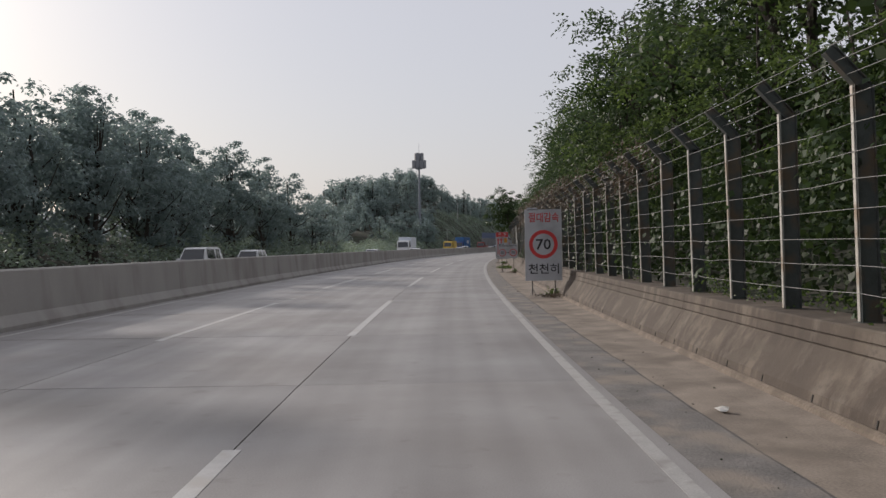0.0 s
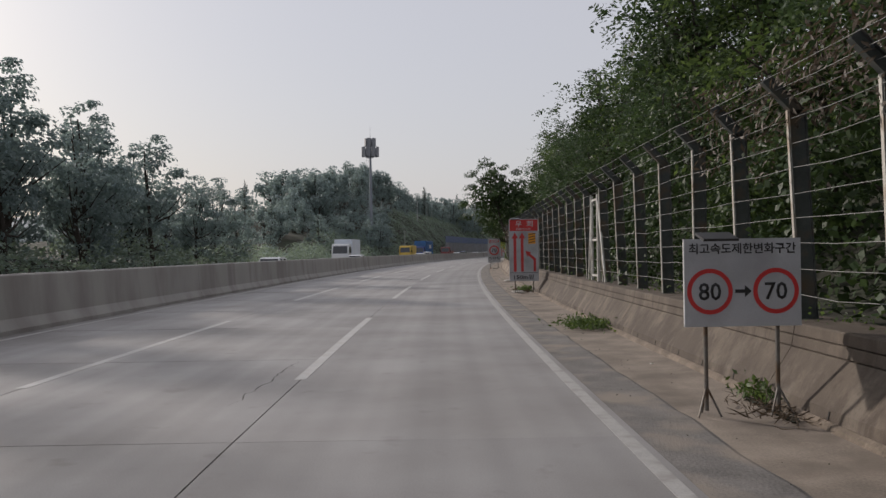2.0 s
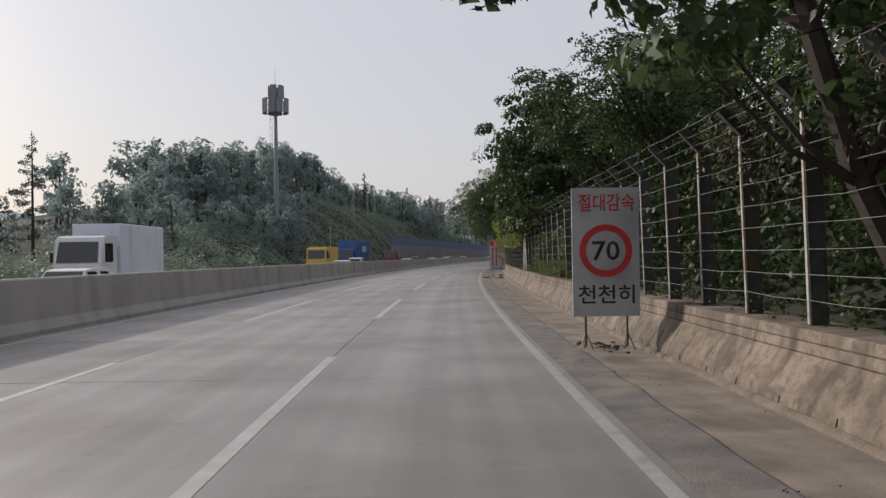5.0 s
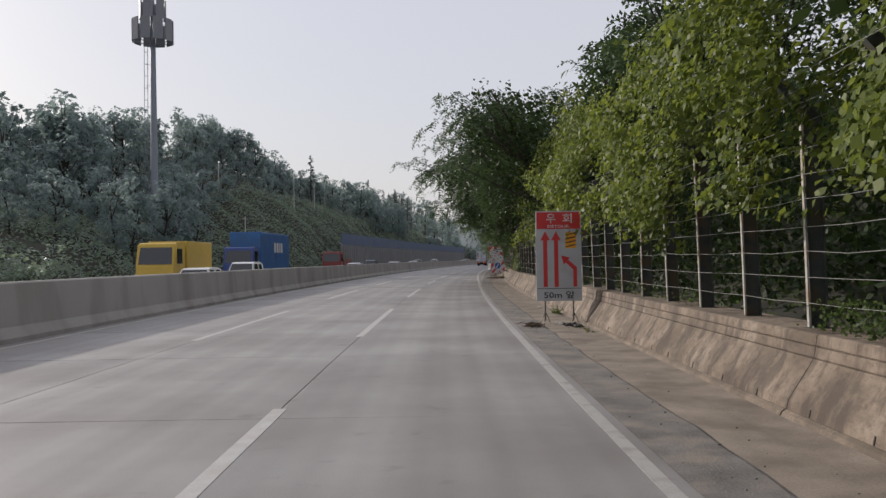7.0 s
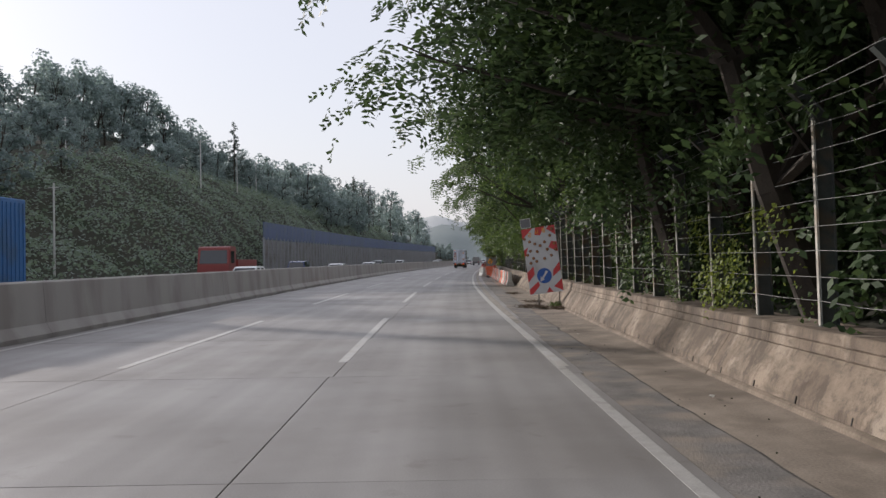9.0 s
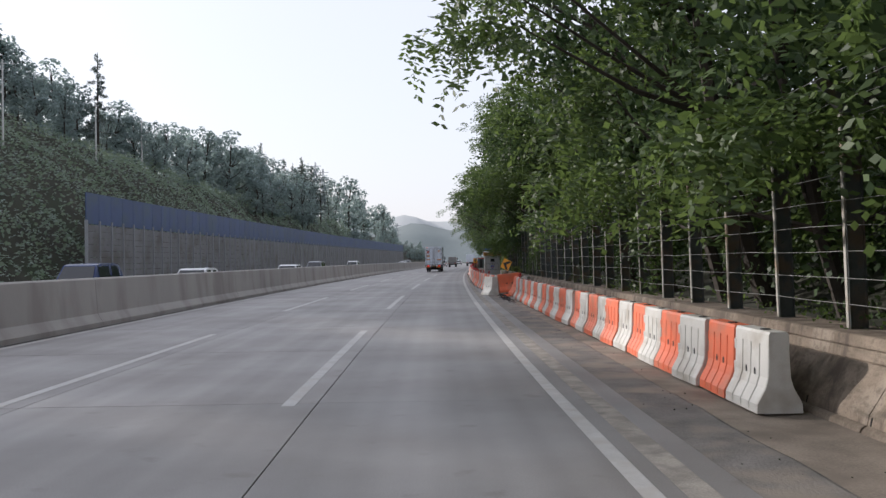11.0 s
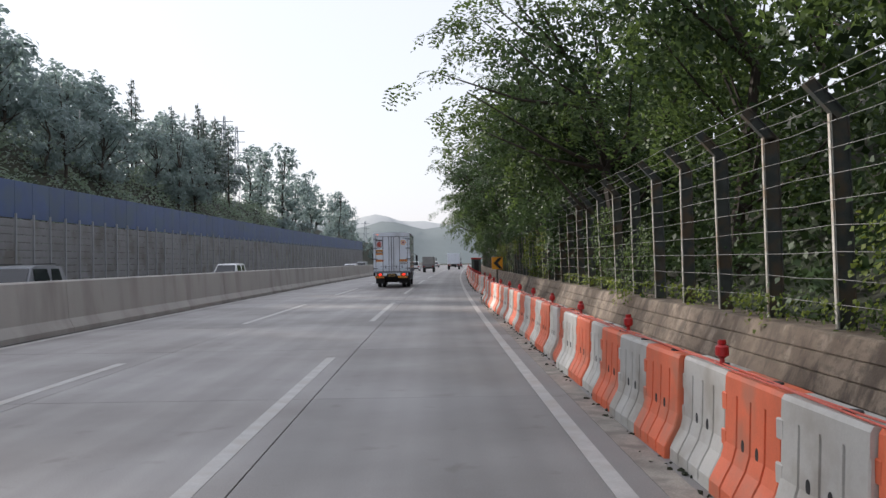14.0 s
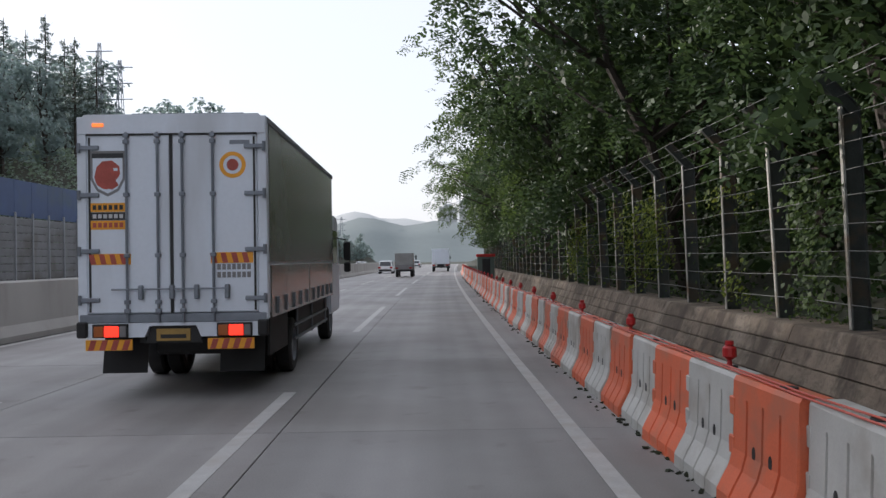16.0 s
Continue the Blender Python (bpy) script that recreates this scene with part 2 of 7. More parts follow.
LEAF = leaf_material("leaf_green", (0.022, 0.042, 0.015), (0.11, 0.168, 0.045), 0.42, 0.25)
# Darker leaves, holding the shade inside crowns and behind the fence in colour
LEAF_SHADE = leaf_material("leaf_shade", (0.012, 0.024, 0.009), (0.045, 0.075, 0.022), 0.25)
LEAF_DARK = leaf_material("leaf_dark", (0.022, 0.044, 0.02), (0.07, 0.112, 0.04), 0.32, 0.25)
LEAF_VINE = leaf_material("leaf_vine", (0.03, 0.06, 0.012), (0.22, 0.27, 0.045), 0.42)
LEAF_DRY = leaf_material("leaf_dry", (0.05, 0.038, 0.026), (0.115, 0.088, 0.058), 0.25)
# Far leaves: pale bluish colours and sheen stand in for distance haze
LEAF_HAZE = leaf_material("leaf_haze", (0.135, 0.182, 0.175), (0.165, 0.21, 0.19), 0.55, 0.5, 1.0)
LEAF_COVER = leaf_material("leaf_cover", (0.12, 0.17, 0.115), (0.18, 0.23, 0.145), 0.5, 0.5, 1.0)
WIRE = material("wire_steel", (0.24, 0.24, 0.23), 0.5, 0.4, var=0.2)
NPOST = material("screen_post_grey", (0.3, 0.31, 0.32), 0.55, 0.2, var=0.12)
# Needles lightened and given the same sheen for haze
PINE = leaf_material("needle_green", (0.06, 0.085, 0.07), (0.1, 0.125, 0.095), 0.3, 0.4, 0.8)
ORANGE = material("orange_plastic", (0.72, 0.155, 0.065), 0.55, var=0.12, scale=3, bump=0.05, stain=(0.52, 0.175, 0.1), stain_scale=2.2, per="object")
WHITEP = material("white_plastic", (0.55, 0.54, 0.5), 0.55, var=0.1, scale=3, bump=0.05, stain=(0.4, 0.37, 0.32), stain_scale=2.2, per="object")
BLACK = material("black_rubber", (0.018, 0.018, 0.018), 0.8, var=0.3)
DARKM = material("dark_chassis", (0.03, 0.03, 0.03), 0.7, 0.2, var=0.3)
BLUE = material("blue_panel", (0.03, 0.06, 0.15), 0.5, var=0.15, scale=1.5, bump=0.05, stain=(0.04, 0.07, 0.12), per="object")
GREYP = material("grey_panel", (0.21, 0.21, 0.215), 0.6, 0.1, var=0.15, scale=2, per="object", stain=(0.15, 0.14, 0.13))
SIGNW = material("sign_white", (0.55, 0.555, 0.56), 0.4, var=0.08, scale=3, bump=0.03, stain=(0.42, 0.41, 0.4), stain_scale=1.5)
# Sign white of the backlit boards: their shaded side is put in the colour
SIGNW_SHADED = material("sign_white_shaded", (0.42, 0.43, 0.45), 0.4, var=0.1, scale=2, bump=0.03, stain=(0.31, 0.31, 0.32), stain_scale=1.2)
LEGS = material("leg_steel", (0.16, 0.15, 0.135), 0.6, 0.4, var=0.3, scale=9, stain=(0.12, 0.08, 0.05), stain_scale=4)
SIGNR = material("sign_red", (0.5, 0.035, 0.035), 0.4, var=0.12, bump=0.02)
SIGNK = material("sign_black", (0.02, 0.02, 0.022), 0.45, var=0.2, bump=0.02)
SIGNB = material("sign_blue", (0.02, 0.09, 0.34), 0.4, var=0.1, bump=0.02)
SIGNY = material("sign_amber", (0.75, 0.33, 0.02), 0.45, var=0.1, bump=0.02)
BOXW = material("truck_box_white", (0.66, 0.71, 0.78), 0.38, var=0.05, scale=1.2, fine=20, bump=0.02, stain=(0.53, 0.56, 0.6), stain_scale=1.2, streak=(1, 1, 0.25))
# Lorry sides: the reflection of the trees is put in the grey-green colour
BOXS = material("truck_box_side", (0.2, 0.21, 0.19), 0.2, var=0.08, scale=0.8, bump=0.03, stain=(0.16, 0.16, 0.14), stain_scale=0.8)
STEELG = material("grey_hinge_steel", (0.2, 0.22, 0.25), 0.45, 0.4, var=0.15, scale=8)
GLASSK = material("car_glass", (0.02, 0.025, 0.03), 0.06, var=0.05, bump=0.0, spec=0.8)

# ================= building helpers =================


def part(name, bm, mat, parent=None, label="", smooth=False):
    """Links a bmesh as one mesh object under a thing or a part."""
    me = bpy.data.meshes.new(name)
    bm.normal_update()
    bm.to_mesh(me)
    bm.free()
    me.materials.append(mat)
    if smooth:
        for p in me.polygons:
            p.use_smooth = True
    ob = new(name, me)
    ob.parent = parent
    return tagged(ob, label)


def share(name, mesh, parent, m):
    ob = new(name, mesh)
    ob.parent = parent
    ob.matrix_basis = m
    return ob


def thing(name, m, label, category, group="", kind=""):
    ob = new(name)
    ob.empty_display_size = 0.2
    ob.matrix_basis = m
    return tagged(ob, label, category, group, kind)


def box(bm, x0, x1, y0, y1, z0, z1, bevel=0.0, m=None):
    vs = [bm.verts.new((x, y, z)) for z in (z0, z1) for y in (y0, y1) for x in (x0, x1)]
    fs = [bm.faces.new([vs[i] for i in f]) for f in ((0, 2, 3, 1), (4, 5, 7, 6), (0, 1, 5, 4), (2, 6, 7, 3), (0, 4, 6, 2), (1, 3, 7, 5))]
    if m is not None:
        bmesh.ops.transform(bm, matrix=m, verts=vs)
    if bevel:
        es = list({e for f in fs for e in f.edges})
        bmesh.ops.bevel(bm, geom=es, offset=bevel, segments=1, affect="EDGES")
    return bm


def rod(bm, p0, p1, r0, r1=None, seg=8):
    """A tapered round bar from p0 to p1."""
    r1 = r0 if r1 is None else r1
    p0, p1 = Vector(p0), Vector(p1)
    q = (p1 - p0).to_track_quat("Z", "Y").to_matrix()
    rings = []
    for p, r in ((p0, r0), (p1, r1)):
        rings.append([bm.verts.new(p + q @ Vector((r * math.cos(2 * math.pi * i / seg), r * math.sin(2 * math.pi * i / seg), 0))) for i in range(seg)])
    for i in range(seg):
        j = (i + 1) % seg
        bm.faces.new((rings[0][i], rings[0][j], rings[1][j], rings[1][i]))
    bm.faces.new(rings[0][::-1])
    bm.faces.new(rings[1])
    return bm


def prism(bm, outline, y0, y1):
    """Extrudes an outline of (x, z) from y0 to y1."""
    a = [bm.verts.new((x, y0, z)) for x, z in outline]
    b = [bm.verts.new((x, y1, z)) for x, z in outline]
    n = len(outline)
    bm.faces.new(a)
    bm.faces.new(b[::-1])
    for i in range(n):
        bm.faces.new((a[i], b[i], b[(i + 1) % n], a[(i + 1) % n]))
    bmesh.ops.recalc_face_normals(bm, faces=bm.faces)
    return bm


def sweep(profile, s0, s1, step=4.0, closed=False, caps=False, wave=None, shift=None):
    """A band along the road: profile is a row of (offset, height)."""
    bm = bmesh.new()
    count = max(1, int(round((s1 - s0) / step)))
    rows = []
    for i in range(count + 1):
        s = s0 + (s1 - s0) * i / count
        d = shift(s) if shift else 0.0
        rows.append([bm.verts.new(at(s, o + d, z + (wave(s, o) if wave else 0))) for o, z in profile])
    n = len(profile)
    for a, b in zip(rows, rows[1:]):
        for j in range(n if closed else n - 1):
            k = (j + 1) % n
            bm.faces.new((a[j], a[k], b[k], b[j]))
    if closed and caps:
        bm.faces.new(rows[0][::-1])
        bm.faces.new(rows[-1])
    bmesh.ops.recalc_face_normals(bm, faces=bm.faces)
    return bm


def bulk(name, verts, faces, mat, parent=None):
    """A large mesh from arrays: verts (n, 3), faces (m, 3 or 4)."""
    verts, faces = np.asarray(verts, dtype=np.float32), np.asarray(faces, dtype=np.int32)
    me = bpy.data.meshes.new(name)
    k = faces.shape[1]
    me.vertices.add(len(verts))
    me.vertices.foreach_set("co", verts.ravel())
    me.loops.add(faces.size)
    me.loops.foreach_set("vertex_index", faces.ravel())
    me.polygons.add(len(faces))
    me.polygons.foreach_set("loop_start", np.arange(0, faces.size, k, dtype=np.int32))
    me.update(calc_edges=True)
    me.validate()
    me.materials.append(mat)
    ob = new(name, me)
    ob.parent = parent
    return ob


def leaves(rng, centres, size, droop=0.5, wide=0.5, face=None):
    """One small folded leaf of four corners at each centre; droop turns the tips down; face is the way that each leaf turns its upper side."""
    c = np.asarray(centres, dtype=float)
    n = len(c)
    ln = size * rng.uniform(0.6, 1.3, n)[:, None]
    d = rng.normal(size=(n, 3))
    d[:, 2] -= droop
    if face is not None:
        d -= face * np.sum(d * face, axis=1)[:, None] * 0.85
    d /= np.linalg.norm(d, axis=1)[:, None]
    w = np.cross(d, rng.normal(size=(n, 3)) * (1.0 if face is None else 0.35) + (0 if face is None else face))
    w /= np.linalg.norm(w, axis=1)[:, None]
    up = np.cross(w, d)
    p0 = c - d * ln * 0.5
    p2 = c + d * ln * 0.5
    mid = c - d * ln * 0.05 + up * ln * 0.1
    p1, p3 = mid + w * ln * wide * 0.5, mid - w * ln * wide * 0.5
    v = np.stack([p0, p1, p2, p3], axis=1).reshape(-1, 3)
    f = np.arange(4 * n, dtype=np.int32).reshape(-1, 4)
    return v, f


def sprays(rng, bases, outs, length, n, leaf, wide):
    """Compound leaves: from each base a drooping twig along outs, with n leaflets set in two rows along it; each a small pointed oval of four corners."""
    b = np.asarray(bases, dtype=float)
    k = len(b)
    d = np.asarray(outs, dtype=float) + rng.normal(0, 0.45, (k, 3))
    d[:, 2] -= 0.35
    d /= np.linalg.norm(d, axis=1)[:, None]
    side = np.cross(d, np.array([0, 0, 1.0]) + rng.normal(0, 0.35, (k, 3)))
    side /= np.linalg.norm(side, axis=1)[:, None]
    up = np.cross(side, d)
    ln = length * rng.uniform(0.6, 1.25, k)[:, None]
    tri = []
    for i in range(n):
        t = (i // 2 + 0.5) / (n / 2)
        sg = 1.0 if i % 2 else -1.0
        p = b + d * ln * t - np.array([0, 0, 1.0]) * ln * 0.35 * t * t
        q = side * sg + d * 0.45 - up * 0.15 + rng.normal(0, 0.22, (k, 3))
        q /= np.linalg.norm(q, axis=1)[:, None]
        w = np.cross(q, up + rng.normal(0, 0.3, (k, 3)))
        w /= np.linalg.norm(w, axis=1)[:, None]
        ll = leaf * rng.uniform(0.75, 1.2, k)[:, None]
        mid = p + q * ll * 0.5
        tri.append(np.stack([p, mid + w * ll * wide * 0.5, p + q * ll * 1.1, mid - w * ll * wide * 0.5], axis=1))
    v = np.concatenate(tri).reshape(-1, 3)
    return v, np.arange(len(v), dtype=np.int32).reshape(-1, 4)


def blob_points(rng, n, shell=0.55):
    """Points in a unit ball, thicker towards its skin."""
    d = rng.normal(size=(n, 3))
    d /= np.linalg.norm(d, axis=1)[:, None]
    return d * (shell + (1 - shell) * rng.uniform(0, 1, n)[:, None] ** 0.6) * rng.uniform(0.75, 1.1, n)[:, None]

# ================= ground and road =================


def lane_shift(s):
    """The slabs lie a little to the right of the repainted lines past the works."""
    return float(np.interp(s, (215, 250), (0.0, 0.33)))


bm = bmesh.new()
N = 40
gv = [[bm.verts.new((-2500 + 5000 * i / N, -1500 + 5000 * j / N, -0.6)) for i in range(N + 1)] for j in range(N + 1)]
for j in range(N):
    for i in range(N):
        bm.faces.new((gv[j][i], gv[j][i + 1], gv[j + 1][i + 1], gv[j + 1][i]))
tagged(part("ground", bm, SOIL), "dark soil ground reaching to the horizon", "ground", kind="structure")

S0, S1 = -30.0, 640.0
road = tagged(part("road", sweep([(-7.9, -0.03), (3.9, -0.03)], S0, S1), JOINT), "grey concrete motorway carriageway with sealed joints", "road", kind="structure")
LANES = ((-7.74, -3.61), (-3.595, -0.005), (0.01, 3.74))
slab_mesh = []
for x0, x1 in LANES:
    bm = box(bmesh.new(), x0, x1, 0.006, 5.994, -0.028, 0.0)
    me = bpy.data.meshes.new("slab")
    bm.to_mesh(me)
    bm.free()
    me.materials.append(CONCRETE)
    slab_mesh.append(me)
SLAB0, SLAB1 = -27.8, 475.0
k = 0
while SLAB0 + 6 * k < SLAB1:
    s = SLAB0 + 6 * k
    for me in slab_mesh:
        share("slab", me, road, put(s, lane_shift(s + 3), 0, -math.degrees(head(s + 3) - head(s))))
    k += 1
part("far_slab", sweep([(-7.74, 0.0), (3.7, 0.0)], SLAB0 + 6 * k, S1), CONCRETE, road)

bm = bmesh.new()  # ragged outer edge
prev = None
for i in range(int((S1 - S0) / 0.5) + 1):
    s = S0 + 0.5 * i
    d = lane_shift(s)
    e = 4.47 + d + 0.05 * noise.noise(Vector((s * 0.8, 2.0, 0))) + 0.04 * noise.noise(Vector((s * 3.1, 5.0, 0)))
    row = [bm.verts.new(at(s, o, z + 0.004 * noise.noise(Vector((s * 1.3, o * 2, 0))))) for o, z in ((3.45 + d, -0.004), (4.1 + d, -0.006), (e - 0.06, -0.006), (e, -0.026))]
    if prev:
        for j in range(3):
            bm.faces.new((prev[j], prev[j + 1], row[j + 1], row[j]))
    prev = row
tagged(part("shoulder", bm, ASPHALT), "worn dark asphalt shoulder strip with loose grit", "road shoulder", kind="structure")
tagged(part("gutter", sweep([(4.2, -0.03), (4.6, -0.022), (5.1, -0.03), (5.75, 0.0)], S0, S1, shift=lane_shift), GUTTER), "stained concrete gutter strip at the wall's foot", "gutter", kind="structure")
tagged(part("opposite_road", sweep([(-21.9, 0.0), (-8.3, 0.0)], S0, S1), CONCRETE), "grey concrete carriageway for the oncoming traffic", "road", kind="structure")

# lane lines
lane_line = thing("lane_line", Matrix.Identity(4), "worn white dashed lane markings on the concrete", "road marking", kind="structure")


def strip(o0, o1, s0, s1, z=0.004, step=2.0, shift=None):
    bm = bmesh.new()
    n = max(1, int(round((s1 - s0) / step)))
    rows = []
    for i in range(n + 1):
        s = s0 + (s1 - s0) * i / n
        d = shift(s) if shift else 0.0
        rows.append([bm.verts.new(at(s, o + d, zz)) for o, zz in ((o0, z - 0.003), (o0, z), (o1, z), (o1, z - 0.003))])
    for a, b in zip(rows, rows[1:]):
        for j in range(3):
            bm.faces.new((a[j], a[j + 1], b[j + 1], b[j]))
    return bm


for k in range(-1, 31):
    part("dash", strip(-0.08, 0.08, 20 * k, 20 * k + 10.8), PAINT, lane_line)
    part("dash", strip(-3.69, -3.54, 20 * k - 0.4, 20 * k + 10.4), PAINT, lane_line)
edge_line = thing("edge_line", Matrix.Identity(4), "solid white edge lines with thermoplastic ribs", "road marking", kind="structure")
part("right_edge", strip(3.55, 3.69, S0, 228, shift=lambda s: float(np.interp(s, (8, 24, 35, 85), (-0.09, -0.02, 0.0, -0.06)))), PAINT_WORN, edge_line)
part("shifted_edge", strip(3.54, 3.70, 219, S1, 0.007, 2.0, lambda s: float(np.interp(s, (219, 262), (0.0, -0.36)))), PAINT, edge_line)
part("worn_edge", strip(3.56, 3.80, 228, 352, 0.0035), SCAR, edge_line, "scraped pale trace of the old line")
part("left_edge", strip(-7.36, -7.21, S0, S1), PAINT, edge_line)

# median barrier, in cast lengths
median = thing("median_barrier", Matrix.Identity(4), "weathered grey concrete median barrier", "barrier", kind="structure")
MED = [(-7.72, -0.05), (-7.72, 0.10), (-7.86, 0.34), (-7.93, 1.31), (-7.97, 1.35), (-8.23, 1.35), (-8.27, 1.31), (-8.34, 0.34), (-8.48, 0.10), (-8.48, -0.05)]
for k in range(0, 40):
    part("barrier_length", sweep(MED, -30 + 16 * k, -30 + 16 * k + 15.985, 4.0, True, True), MEDIANC, median)

# retaining wall, in cast lengths
wall_east = thing("wall_east", Matrix.Identity(4), "stained concrete retaining wall with sloped face and cap", "wall", kind="structure")
WALL = [(5.58, -0.05), (5.59, 0.05), (5.615, 0.16), (5.665, 0.235), (5.893, 0.588), (5.922, 0.59), (5.922, 0.603), (5.897, 0.606), (5.919, 0.716), (5.947, 0.718), (5.947, 0.731), (5.922, 0.734), (5.936, 0.838), (5.955, 0.856), (6.62, 0.86), (6.62, -0.05)]
BLOCK = [(5.60, -0.05), (5.62, 0.05)]
for z in (0.21, 0.42, 0.63):
    x = 5.62 + 0.42 * z
    BLOCK += [(x, z - 0.01), (x + 0.03, z - 0.006), (x + 0.03, z + 0.006), (x + 0.006, z + 0.012)]
BLOCK += [(5.97, 0.84), (6.0, 0.86), (6.62, 0.86), (6.62, -0.05)]
for k in range(0, 62):
    part("wall_length", sweep(WALL if k < 39 else BLOCK, -30 + 8 * k, -30 + 8 * k + 7.985, 4.0, True, True, shift=lane_shift), WALLC_STAINED_SHADE if k < 17 else WALLC, wall_east)
    if k < 39:
        part("wall_foot", sweep([(5.5, -0.04), (5.535, 0.035), (5.575, 0.06), (5.6, 0.058), (5.6, -0.04)], -30 + 8 * k, -30 + 8 * k + 7.96, 4.0, True, True, shift=lane_shift), FOOT, wall_east, "scuffed pale concrete foot")


def lump(s, o, a=1.0):
    return a * (noise.noise(Vector((s * 0.09, o * 0.13, 3.1))) * 1.1 + noise.noise(Vector((s * 0.4, o * 0.5, 7.7))) * 0.25)


bank = [(6.6, 0.8), (7.4, 0.9), (8.5, 1.3), (10, 2.2), (12, 3.6), (15, 5.6), (19, 8.0), (25, 11.0), (33, 13.0), (50, 14.0), (80, 10.0)]
tagged(part("slope_east", sweep(bank, -60, 640, 2.5, shift=lane_shift, wave=lambda s, o: lump(s, o, min(1, max(0, (o - 7) / 4)))), SOIL), "steep dark earth slope behind the fence", "slope", kind="structure")


def hill_west(s):
    return float(np.interp(s, (-60, 100, 150, 205, 222, 262, 285, 300, 460, 640), (0.3, 0.3, 0.05, 0.1, 0.5, 0.55, 1.1, 1.25, 1.15, 0.8)))


def knoll(s, o):
    """The wooded hilltop that stands back from the road."""
    return 9.0 * math.exp(-((s - 340) / 34) ** 2 - ((o + 62) / 15) ** 2)


west = [(-21.8, 0.0), (-23, 0.35), (-25, 2.0), (-28, 5.2), (-32, 8.6), (-36, 10.6), (-45, 12.0), (-53, 12.5), (-62, 12.8), (-70, 13.0), (-85, 11.5), (-120, 8.0)]
bm = bmesh.new()
rows = []
for i in range(281):
    s = -60 + 2.5 * i
    g = hill_west(s)
    rows.append([bm.verts.new(at(s, o, z * g + knoll(s, o) + lump(s, o, 0.0 if o > -24 else 0.8))) for o, z in west])
for a, b in zip(rows, rows[1:]):
    for j in range(len(west) - 1):
        bm.faces.new((a[j], b[j], b[j + 1], a[j + 1]))
tagged(part("slope_west", bm, SOIL), "overgrown hillside beyond the oncoming lanes", "slope", kind="structure")

# ================= fence =================
fence = thing("fence", put(0, 6.3, 0.85), "tall steel fence with leaning arms and bright wires", "fence")
inv = fence.matrix_basis.inverted()
POST_H = 2.5
bm = bmesh.new()  # H section, wide across the fence


def h_beam(bm, depth, width, z0, z1, m=None):
    a, w, b, c = depth / 2, width / 2, depth / 2 - 0.01, 0.005
    outline = [(-a, -w), (-b, -w), (-b, -c), (b, -c), (b, -w), (a, -w), (a, w), (b, w), (b, c), (-b, c), (-b, w), (-a, w)]
    low = [bm.verts.new((x, y, z0)) for x, y in outline]
    top = [bm.verts.new((x, y, z1)) for x, y in outline]
    for i in range(12):
        j = (i + 1) % 12
        bm.faces.new((low[i], low[j], top[j], top[i]))
    bm.faces.new(top)
    bm.faces.new(low[::-1])
    if m:
        bmesh.ops.transform(bm, matrix=m, verts=low + top)
    return bm


def shared_mesh(name, bm, mat):
    me = bpy.data.meshes.new(name)
    bm.to_mesh(me)
    bm.free()
    me.materials.append(mat)
    return me


post_mesh = shared_mesh("post", h_beam(bm, 0.21, 0.1, 0, POST_H), POST)
arm = Matrix.Translation((0, 0, POST_H)) @ pose(0, 0, 0, 0, -42, 0)
arm_mesh = shared_mesh("arm", h_beam(bmesh.new(), 0.14, 0.1, -0.05, 0.52, arm), POST)
plate_mesh = shared_mesh("base_plate", box(bmesh.new(), -0.14, 0.14, -0.09, 0.09, -0.005, 0.012), POST)
# Pale strip on the road side: sunlight on the flange, put in its colour
bm = box(bmesh.new(), -0.118, -0.106, -0.028, 0.028, 0.02, POST_H)
strip_mesh = bpy.data.meshes.new("post_sunlit_strip")
bm.to_mesh(strip_mesh)
bm.free()
strip_mesh.materials.append(SUNLIT_STRIP)
# posts stand about two metres apart, evenly between anchors placed to fit the camera's view
POST_ANCHORS = (-19.6, 12.4, 38.2, 56.4, 70.9, 73.5, 91.5, 158.3, 164.9, 166.6, 181.2, 203.35, 225.9, 291.2, 303.0, 325.2, 335.3, 369.0, 453.0)
fence_s = [POST_ANCHORS[0]]
for s0, s1 in zip(POST_ANCHORS, POST_ANCHORS[1:]):
    n = max(1, round((s1 - s0) / 2.0))
    fence_s += [s0 + (s1 - s0) * (i + 1) / n for i in range(n)]
LEAN = 1.25
rng = np.random.default_rng(4)
for s in fence_s:
    m = inv @ put(s, 6.3 + lane_shift(s), 0.85) @ pose(0, 0, 0, rng.normal(0, 0.5), rng.normal(0, 0.4) - LEAN, 0)
    po = share("post", post_mesh, fence, m)
    share("post_sunlit_strip", strip_mesh, po, Matrix.Identity(4))
    share("arm", arm_mesh, po, Matrix.Identity(4))
    share("base_plate", plate_mesh, po, Matrix.Identity(4))


